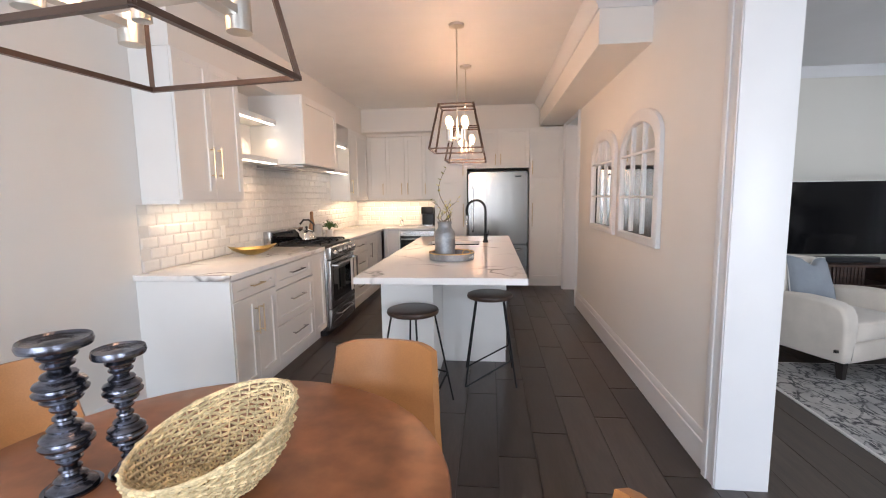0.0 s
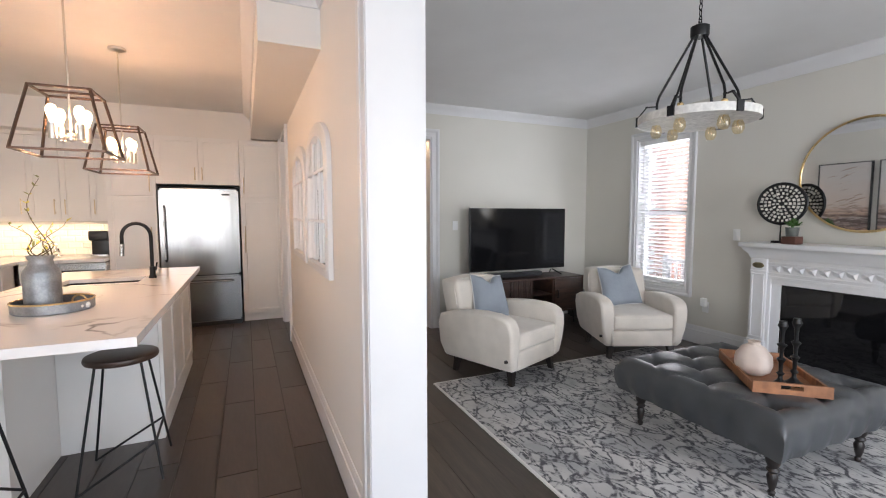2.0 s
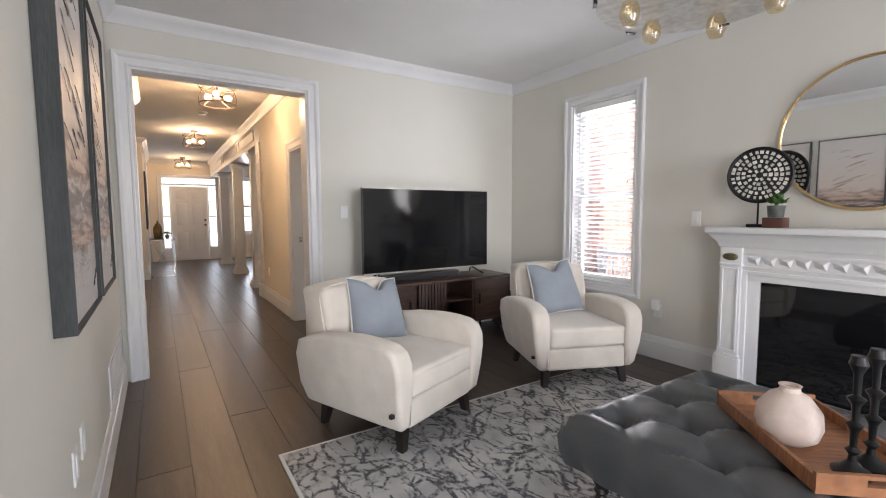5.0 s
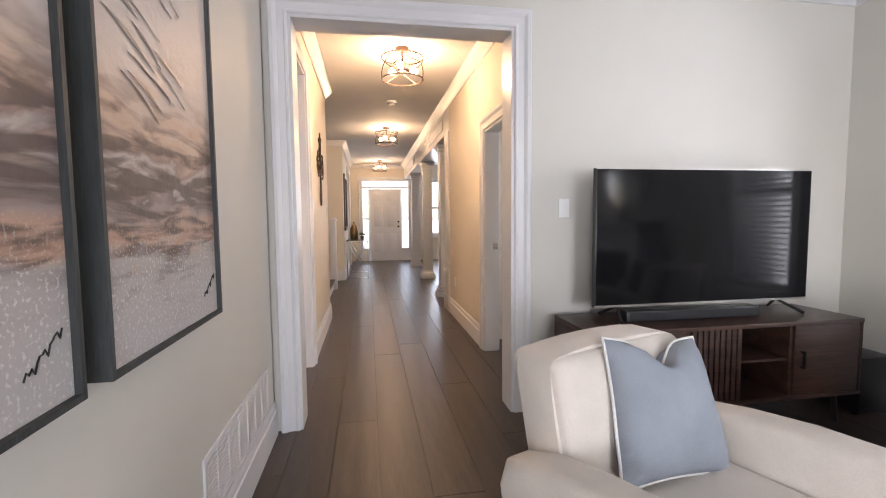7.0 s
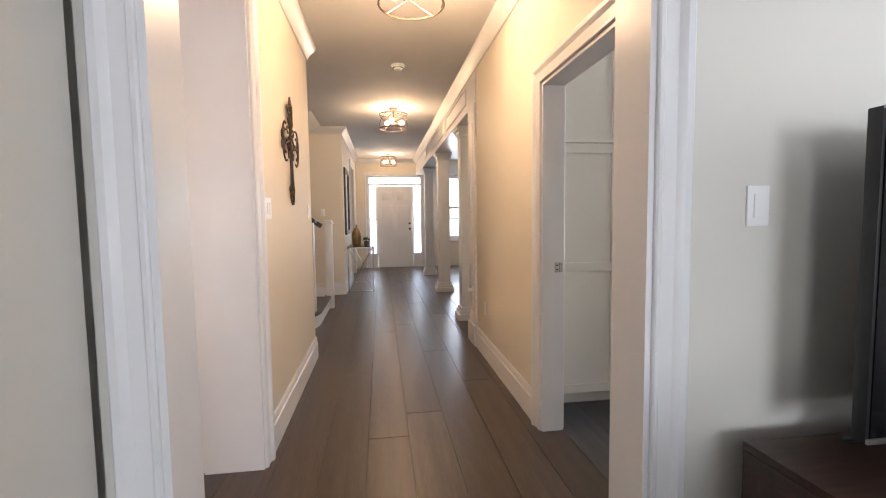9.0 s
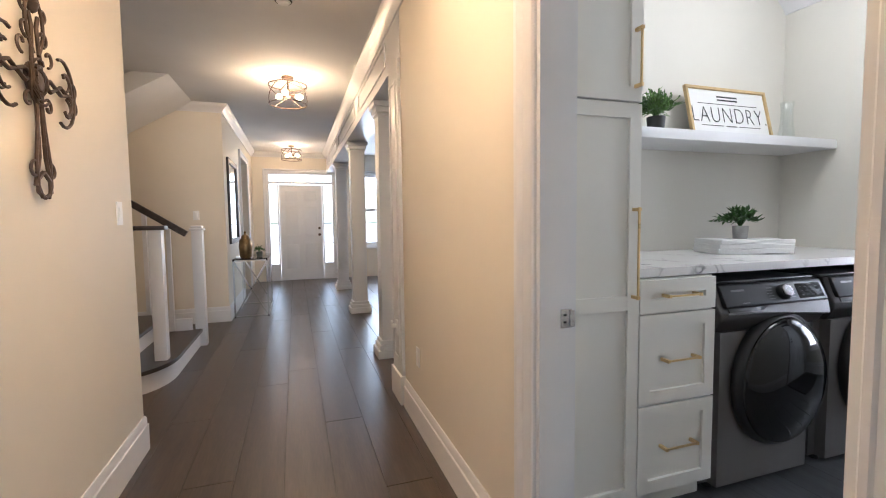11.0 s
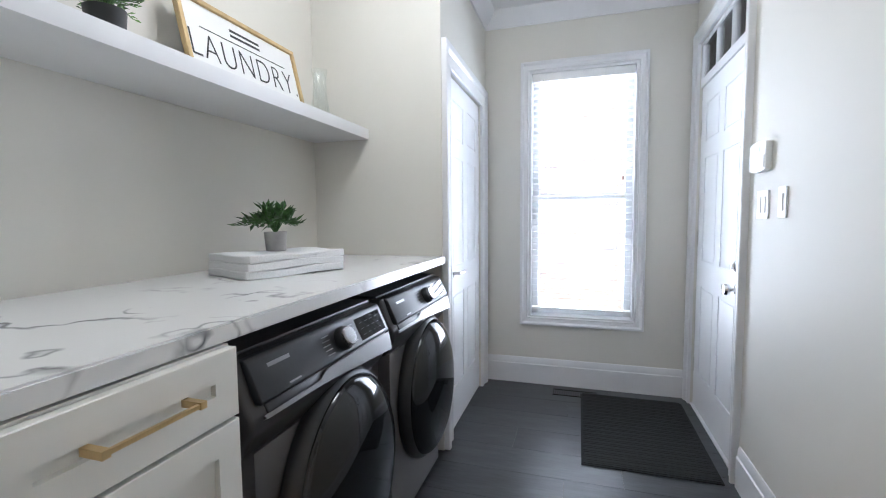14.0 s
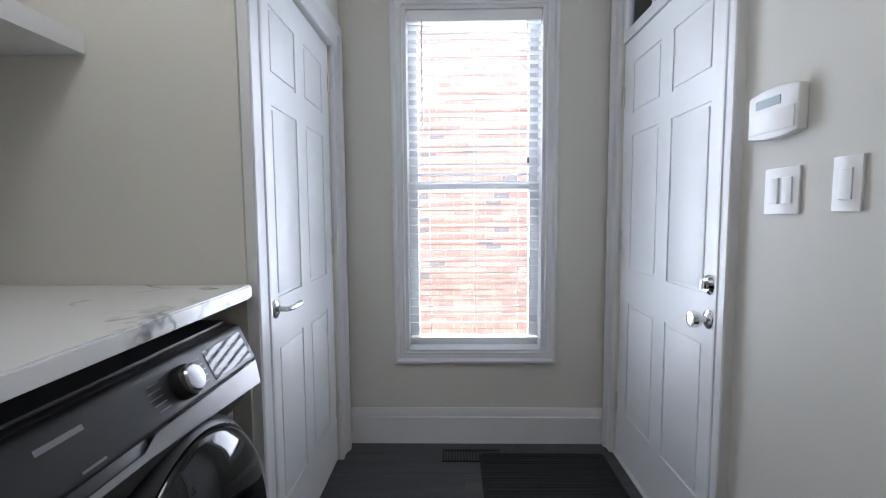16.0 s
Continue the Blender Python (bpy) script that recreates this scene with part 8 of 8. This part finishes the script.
# strike plate on the hall jamb
bright_steel = material("bright_strike_steel", (0.62, 0.62, 0.63), 0.22, metal=0.9, vary=0.15, scale=60)
sp_ = thing("strike_plate", pose(2.862, 6.9215, 0.965), "polished steel strike plate on the door jamb", "strike plate")
part("plate", boxes((0.006, 0.045, -0.004, 0, -0.029, 0.029), bevel=0.002), bright_steel, sp_)
part("lip", boxes((0.036, 0.052, -0.009, -0.004, -0.026, 0.026), bevel=0.003), bright_steel, sp_)
# black patches laid on the plate for the shade inside its two holes
for z in (-0.011, 0.011):
    part("hole_shade_patch", boxes((0.015, 0.025, -0.0046, -0.004, z - 0.003, z + 0.003)), black_plastic, sp_)
# keypad and switches
kp = thing("alarm_keypad", pose(5.295, 5.84, 1.498, 0, 0, 180), "white alarm keypad with a small screen", "keypad")
bk_ = soft_box(-0.088, 0.088, -0.025, -0.0005, -0.064, 0.064, 0.014, 4)
for v in bk_.verts:
    v.co.z -= 0.010 * (v.co.x / 0.088) ** 2 * (1 if v.co.z > 0 else -1)
part("body", bk_, white_plastic, kp, smooth=60)
part("flap", boxes((-0.078, 0.078, -0.028, -0.025, -0.046, 0.006), bevel=0.003), white_plastic, kp)
part("screen", boxes((-0.058, 0.03, -0.0265, -0.025, 0.018, 0.040)), material("grey_lcd", (0.20, 0.26, 0.27), 0.15, vary=0.05), kp, "grey display")
wall_plate(pose(5.274, 5.84, 1.302, 0, 0, 180), 2, "white two-gang rocker switch by the side door")
wall_plate(pose(5.088, 5.84, 1.308, 0, 0, 180), 1, "white rocker switch by the side door")
# unseen disc on the laundry ceiling, added to go with the fill light
ll = thing("laundry_fill_disc", pose(4.55, 7.1, CEIL), "unseen white disc added on the ceiling above the laundry fill light", "ceiling lamp")
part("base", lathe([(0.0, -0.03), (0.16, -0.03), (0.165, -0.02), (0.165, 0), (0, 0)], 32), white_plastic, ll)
# mat and floor vent
mat_black = material("black_ribbed_mat", (0.012, 0.012, 0.013), 0.9, vary=0.3, scale=40, grain=0.4, grain_scale=60, stretch=(1, 6, 1), bump=0.6)
dm = thing("door_mat", pose(5.875, 6.22, 0.001), "black ribbed door mat on the dark floor", "mat")
part("backing", boxes((-0.465, 0.465, -0.32, 0.32, 0, 0.006), bevel=0.002), mat_black, dm)
bm = bmesh.new()
for i in range(58):
    x = -0.455 + i * 0.016
    box(bm, x, x + 0.0148, -0.308, 0.308, 0.0055, 0.0095 + 0.001 * (i % 3))
part("ribs", bm, mat_black, dm, "coarse black ribs", smooth=0)
fv = thing("floor_register", pose(6.335, 6.58, 0.0015), "black metal floor register by the baseboard", "vent")
part("frame", boxes((-0.055, 0.055, -0.15, -0.14, 0, 0.005), (-0.055, 0.055, 0.14, 0.15, 0, 0.005), (-0.055, -0.045, -0.14, 0.14, 0, 0.005), (0.045, 0.055, -0.14, 0.14, 0, 0.005)), black_metal, fv)
for i in range(18):
    y = -0.135 + i * 0.0155
    part("slat", boxes((-0.045, 0.045, y, y + 0.007, 0, 0.004)), black_metal, fv)


# ---------------------------------------------------------------- windows with blinds
blind_white = material("white_blind_slat", (0.80, 0.80, 0.80), 0.4, vary=0.02, bump=0)
bn = blind_white.node_tree
thru, mixer = bn.nodes.new("ShaderNodeBsdfTranslucent"), bn.nodes.new("ShaderNodeMixShader")
thru.inputs[0].default_value = (0.85, 0.85, 0.85, 1)
mixer.inputs[0].default_value = 0.5
bn.links.new(bn.nodes["Principled BSDF"].outputs[0], mixer.inputs[1])
bn.links.new(thru.outputs[0], mixer.inputs[2])
bn.links.new(mixer.outputs[0], bn.nodes["Material Output"].inputs[0])


def sash_window(name, x_in, depth, y0, y1, z0, z1, mid, blind_tilt, wand_y):
    """A hung window in an east wall: jamb, two sashes, panes; a venetian blind hangs inside it."""
    xo = x_in + depth
    f = structure(name, boxes((x_in, xo, y0, y0 + 0.018, z0, z1), (x_in, xo, y1 - 0.018, y1, z0, z1), (x_in, xo, y0 + 0.018, y1 - 0.018, z1 - 0.018, z1), (x_in - 0.012, xo, y0 + 0.018, y1 - 0.018, z0, z0 + 0.022)), white_trim, "white lining of a double-hung window", "window", 0)
    for a, b, x in ((z0 + 0.022, mid + 0.02, x_in + 0.085), (mid - 0.02, z1 - 0.018, x_in + 0.125)):
        s = part("sash", boxes((x, x + 0.035, y0 + 0.018, y0 + 0.068, a, b), (x, x + 0.035, y1 - 0.068, y1 - 0.018, a, b), (x, x + 0.035, y0 + 0.068, y1 - 0.068, a, a + 0.05), (x, x + 0.035, y0 + 0.068, y1 - 0.068, b - 0.04, b), bevel=0.003), white_trim, f)
        g = part("pane", boxes((x + 0.014, x + 0.020, y0 + 0.068, y1 - 0.068, a + 0.05, b - 0.04)), clear_glass, f, "clear glass pane", smooth=0)
        g.visible_shadow = False
    bl = thing("venetian_blind", pose(x_in + 0.04, (y0 + y1) / 2, z1 - 0.02), "white venetian blind lowered with open slats", "blind", "window blinds")
    hw = (y1 - y0) / 2 - 0.024
    part("headrail", boxes((-0.03, 0.028, -hw, hw, -0.055, 0), bevel=0.003), white_plastic, bl)
    drop = z1 - 0.02 - (z0 + 0.075)
    pitch = 0.0445
    slat = mesh_of("slat", boxes((-0.023, 0.023, -hw, hw, -0.0012, 0.0012)), blind_white, 0)
    nn = int((drop - 0.07) / pitch)
    for i in range(nn):
        ob = new("slat", slat)
        ob.parent = bl
        ob.matrix_basis = pose(0, 0, -0.075 - i * pitch, 0, blind_tilt, 0)
    part("bottom_rail", boxes((-0.026, 0.026, -hw, hw, -drop - 0.012, -drop + 0.006), bevel=0.003), white_plastic, bl)
    for y in (-hw * 0.68, 0.0, hw * 0.68):
        for x in (-0.027, 0.027):
            part("ladder_cord", tube([(x, y, -0.05), (x, y, -drop)], 0.0012, 4), white_plastic, bl)
    part("wand", tube([(-0.034, wand_y, -0.05), (-0.036, wand_y, -0.62)], 0.004, 6), nickel, bl, "clear tilt wand")
    part("pull_cord", tube([(-0.034, -wand_y, -0.05), (-0.034, -wand_y - 0.01, -0.75)], 0.0015, 4), white_plastic, bl)
    part("cord_tassel", lathe([(0.0, 0), (0.007, 0.002), (0.005, 0.03), (0.0, 0.032)], 8), bronze, bl, at=pose(-0.034, -wand_y - 0.01, -0.78))
    return f


sash_window("window_laundry", 6.48, 0.19, 6.185, 6.925, 0.50, 2.31, 1.40, 9, 0.27)
sash_window("window_living", 5.06, 0.19, 4.03, 4.75, 0.58, 2.33, 1.43, 20, 0.27)
# rear windows, behind the walk
for nm, x0, x1, z0, z1 in (("window_patio", -2.1, 0.6, 0.05, 2.25), ("window_rear", 1.9, 4.3, 0.6, 2.3)):
    m_ = (x0 + x1) / 2
    structure(nm, boxes((x0, x0 + 0.06, -2.72, -2.63, z0, z1), (x1 - 0.06, x1, -2.72, -2.63, z0, z1), (m_ - 0.04, m_ + 0.04, -2.72, -2.63, z0, z1), (x0 + 0.06, m_ - 0.04, -2.72, -2.63, z0, z0 + 0.06), (m_ + 0.04, x1 - 0.06, -2.72, -2.63, z0, z0 + 0.06), (x0 + 0.06, m_ - 0.04, -2.72, -2.63, z1 - 0.06, z1), (m_ + 0.04, x1 - 0.06, -2.72, -2.63, z1 - 0.06, z1)), white_trim, "white frame of a wide rear window", "window", 0)


# ---------------------------------------------------------------- outside
grass = material("lawn", (0.06, 0.09, 0.03), 0.9, vary=0.4, scale=3, grain=0.3, grain_scale=60, bump=0.5)
structure("ground", boxes((-800, 800, -800, 800, -1.0, -0.6)), grass, "grassy ground around the house", "ground", 0)
brick_red = material("pinkish_red_brick", (0.52, 0.32, 0.26), 0.85, vary=0.18, scale=9, grain=0.15, grain_scale=60, bump=0.4, pieces=0.2)
brick_rest = material("pinkish_red_brick_far", (0.52, 0.32, 0.26), 0.85, vary=0.18, scale=9, grain=0.15, grain_scale=60, bump=0.4, islands=0.2)
brick_dark = material("grey_clinker_brick", (0.24, 0.22, 0.22), 0.85, vary=0.2, scale=9, bump=0.4)
NX = 10.0
house = thing("neighbour_house", pose(NX, 0, -0.6), "pinkish brick side wall of the neighbouring house", "house")
part("wall", boxes((0.0, 6.0, 1.0, 13.0, 0.0, 6.5)), mortar, house, "pale mortar bed", smooth=0)
part("roof", boxes((-0.25, 6.3, 0.8, 13.2, 6.5, 6.7)), material("grey_shingle", (0.12, 0.12, 0.125), 0.9, vary=0.2), house, smooth=0)
brick_mesh = mesh_of("brick", boxes((-0.012, 0.004, 0.0, 0.202, 0.0, 0.064)), brick_red, 0)
dark_mesh = mesh_of("brick", boxes((-0.012, 0.004, 0.0, 0.202, 0.0, 0.064)), brick_dark, 0)
rb = random.Random(17)
rest = bmesh.new()
count = 0
for i in range(64):
    z = 0.02 + i * 0.075
    for j in range(46):
        y = 2.2 + j * 0.2125 + (0.106 if i % 2 else 0)
        near = 5.3 < y < 7.6 and 0.9 < z < 3.2
        if near and count < 300:
            ob = new("brick", dark_mesh if rb.random() < 0.10 else brick_mesh)
            ob.parent = house
            ob.matrix_basis = pose(0, y, z)
            count += 1
        else:
            c = [rest.verts.new((a, b, d)) for a in (-0.012, 0.004) for b in (y, y + 0.202) for d in (z, z + 0.064)]
            for f in ((0, 1, 3, 2), (0, 4, 5, 1), (2, 3, 7, 6), (1, 5, 7, 3), (0, 2, 6, 4)):
                rest.faces.new([c[k] for k in f])
far = part("brick_courses", rest, brick_rest, house, smooth=0)
tagged(far, kind="stuff")
# own brick skin beside the side door
skin = bmesh.new()
for i in range(46):
    z = -0.58 + i * 0.075
    for j in range(7):
        x = 5.28 + j * 0.2125 + (0.1 if i % 2 else 0)
        if 5.48 < x + 0.2 and x < 6.42 and z < 2.36 and z > -0.1:
            continue
        c = [skin.verts.new((a, b, d)) for a in (x, x + 0.202) for b in (5.715, 5.733) for d in (z, z + 0.064)]
        for f in ((0, 4, 5, 1), (0, 1, 3, 2), (4, 6, 7, 5), (1, 5, 7, 3), (0, 2, 6, 4)):
            skin.faces.new([c[k] for k in f])
structure("brick_skin", skin, brick_rest, "pinkish brick skin outside the laundry", "wall", 0)
# stoop with a white picket railing at the side door
concrete_slab = material("pale_concrete", (0.52, 0.51, 0.49), 0.85, vary=0.12, scale=4, grain=0.1, grain_scale=80, bump=0.3)
structure("stoop", boxes((5.30, 6.9, 4.6, 5.70, -0.6, -0.05)), concrete_slab, "pale concrete stoop at the side door", "step", 0)
# made-up pale ground out front, added so the sidelights look out on white
structure("driveway", boxes((-60, 60, 16.3, 400, -0.75, -0.45)), concrete_slab, "pale ground sheet added to look white through the front sidelights", "driveway", 0)
structure("side_path", boxes((5.4, 9.8, -6, 4.5, -0.75, -0.58)), concrete_slab, "pale concrete path between the houses", "pavement", 0)
fence = thing("picket_railing", pose(6.75, 5.65, -0.05), "white picket railing of the side stoop", "railing")
part("top_rail", boxes((-0.03, 0.03, -1.0, 0.0, 0.72, 0.77)), white_trim, fence)
part("bottom_rail", boxes((-0.02, 0.02, -1.0, 0.0, 0.10, 0.14)), white_trim, fence)
for i in range(9):
    part("picket", boxes((-0.015, 0.015, -0.96 + i * 0.11, -0.925 + i * 0.11, 0.14, 0.72)), white_trim, fence)
for y in (-1.0, 0.0):
    part("post", boxes((-0.045, 0.045, y - 0.045, y + 0.045, 0.0, 0.84)), white_trim, fence)

# ---------------------------------------------------------------- backsplash tiles
tile_white = material("glossy_white_tile", (0.74, 0.73, 0.71), 0.10, vary=0.03, scale=30, bump=0.03, pieces=0.03)
TW, TH, G = 0.1524, 0.0765, 0.003


def bevelled_tile():
    bm = bmesh.new()
    w, h, b, t = TW - G, TH - G, 0.011, 0.007
    lo = [bm.verts.new(c) for c in ((0, 0, 0), (w, 0, 0), (w, 0, h), (0, 0, h))]
    md = [bm.verts.new(c) for c in ((0, -0.002, 0), (w, -0.002, 0), (w, -0.002, h), (0, -0.002, h))]
    hi = [bm.verts.new(c) for c in ((b, -t, b), (w - b, -t, b), (w - b, -t, h - b), (b, -t, h - b))]
    for a, c in ((lo, md), (md, hi)):
        for k in range(4):
            bm.faces.new((a[k], a[(k + 1) % 4], c[(k + 1) % 4], c[k]))
    bm.faces.new(hi)
    return bm


tile_mesh = mesh_of("tile", bevelled_tile(), tile_white, 0)
splash_grout = material("white_grout", (0.62, 0.61, 0.59), 0.8, vary=0.05)
sw_ = structure("backsplash_west", boxes((-2.359, -2.354, 2.83, 7.64, 0.924, 1.37), (-2.359, -2.354, 3.63, 4.285, 1.3705, 1.72), (-2.359, -2.354, 4.29, 5.22, 1.3705, 1.692), (-2.359, -2.354, 5.225, 6.36, 1.3705, 1.72)), splash_grout, "white bevelled subway tile backsplash", "backsplash", 0)
sn_ = structure("backsplash_north", boxes((-2.35, -0.935, 7.643, 7.648, 0.924, 1.345)), splash_grout, "white bevelled subway tile backsplash", "backsplash", 0)
for r in range(6):
    z = 0.926 + r * TH
    off = TW / 2 if r % 2 else 0
    y = 2.835 - off
    while y + TW < 7.63:
        if y >= 2.83:
            ob = new("tile", tile_mesh)
            ob.parent = sw_
            ob.matrix_basis = pose(-2.3535, y, z, 0, 0, 90)
        y += TW
    x = -2.345 - off
    while x + TW < -0.93:
        if x >= -2.346 and z + TH < 1.35:
            ob = new("tile", tile_mesh)
            ob.parent = sn_
            ob.matrix_basis = pose(x, 7.6425, z)
        x += TW
upper = bmesh.new()
for r in range(6, 10):
    z = 0.926 + r * TH
    y = 3.64 - (TW / 2 if r % 2 else 0)
    while y + TW < 6.36:
        if y >= 3.635 and z + TH < 1.70:
            w, h, b, t = TW - G, TH - G, 0.011, 0.007
            x0 = -2.3535
            md = [upper.verts.new(c) for c in ((x0, y, z), (x0, y + w, z), (x0, y + w, z + h), (x0, y, z + h))]
            hi = [upper.verts.new(c) for c in ((x0 + t, y + b, z + b), (x0 + t, y + w - b, z + b), (x0 + t, y + w - b, z + h - b), (x0 + t, y + b, z + h - b))]
            for k in range(4):
                upper.faces.new((md[k], md[(k + 1) % 4], hi[(k + 1) % 4], hi[k]))
            upper.faces.new(hi)
        y += TW
tagged(part("upper_tiles", upper, tile_white, sw_, smooth=0), kind="stuff")

# ---------------------------------------------------------------- floors
floor = structure("floor", boxes((-2.5, 5.26, -2.75, 16.1, -0.12, -0.005), (5.26, 6.8, 5.735, 16.1, -0.12, -0.005)), grout, "dark plank floor with thin grey joints", "floor", 0)
rest = bmesh.new()
made = 0
rf2 = random.Random(5)


def plank(x0, x1, y0, y1, piece, wood, meshes={}):
    """One board; near ones are objects of their own, the others are joined."""
    g = 0.003 if wood is tile_floor else 0.002 if wood is plank_wood else 0.001
    w, l = round(x1 - x0 - 2 * g, 4), round(y1 - y0 - 2 * g, 4)
    if piece:
        key = (w, l, wood.name)
        if key not in meshes:
            meshes[key] = mesh_of("plank", boxes((0, w, 0, l, -0.008, 0.0)), wood, 0)
        ob = new("plank", meshes[key])
        ob.parent = floor
        ob.matrix_basis = pose(x0 + g, y0 + g, 0)
        return
    c = [rest.verts.new((a, b, d)) for a in (x0 + g, x0 + g + w) for b in (y0 + g, y0 + g + l) for d in (-0.008, 0.0)]
    for f in ((1, 5, 7, 3), (0, 4, 5, 1), (2, 3, 7, 6), (0, 1, 3, 2), (4, 6, 7, 5)):
        rest.faces.new([c[k] for k in f])


def lay(xs, y0, y1, length, starts, near, wood=plank_wood):
    global made
    for k, (a, b) in enumerate(zip(xs, xs[1:])):
        y = starts[k % len(starts)]
        while y > y0:
            y -= length
        while y < y1:
            p, q = max(y, y0), min(y + length, y1)
            if q - p > 0.02:
                piece = near((a + b) / 2, (p + q) / 2) and made < 298
                made += piece
                plank(a, b, p, q, piece, wood)
            y += length


KX = [-2.5 + 0.1255] + [-2.2786 + 0.2035 * i for i in range(17)]
KX = [x for x in KX if x < 1.07] + [1.105]
lay([2.93 + 0.2325 * i for i in range(15)] + [6.48], 5.84, 8.0, 1.2, (6.1, 6.62, 6.35, 6.9), lambda x, y: True, slate_floor)
lay(KX, -2.6, 7.64, 1.02, (2.18, 2.92, 2.34, 2.90, 3.20, 2.44, 2.70), lambda x, y: x > -1.3 and 1.2 < y < 7, tile_floor)
HX_ = [1.105, 1.33] + [1.56 + 0.2325 * i for i in range(6)] + [2.93]
lay(HX_, -2.6, 15.9, 2.4, (0.4, 1.7, 0.9, 2.2, 0.1, 1.4, 0.6), lambda x, y: 1.0 < y < 13)
EX = [2.93, 2.955] + [2.955 + 0.2325 * i for i in range(1, 10)] + [5.06]
lay(EX, -2.6, 5.7, 2.4, (1.7, 0.9, 2.2, 0.1, 1.4, 0.6), lambda x, y: 1.5 < y)
lay([2.93 + 0.2325 * i for i in range(16)] + [6.6], 8.68, 15.9, 2.4, (9.4, 8.3, 9.9), lambda x, y: False)
lay([-1.6 + 0.2325 * i for i in range(12)] + [1.105], 8.45, 15.9, 1.8, (9.4, 8.3, 9.9), lambda x, y: False)
tagged(part("plank_field", rest, plank_rest, floor, smooth=0), kind="stuff")
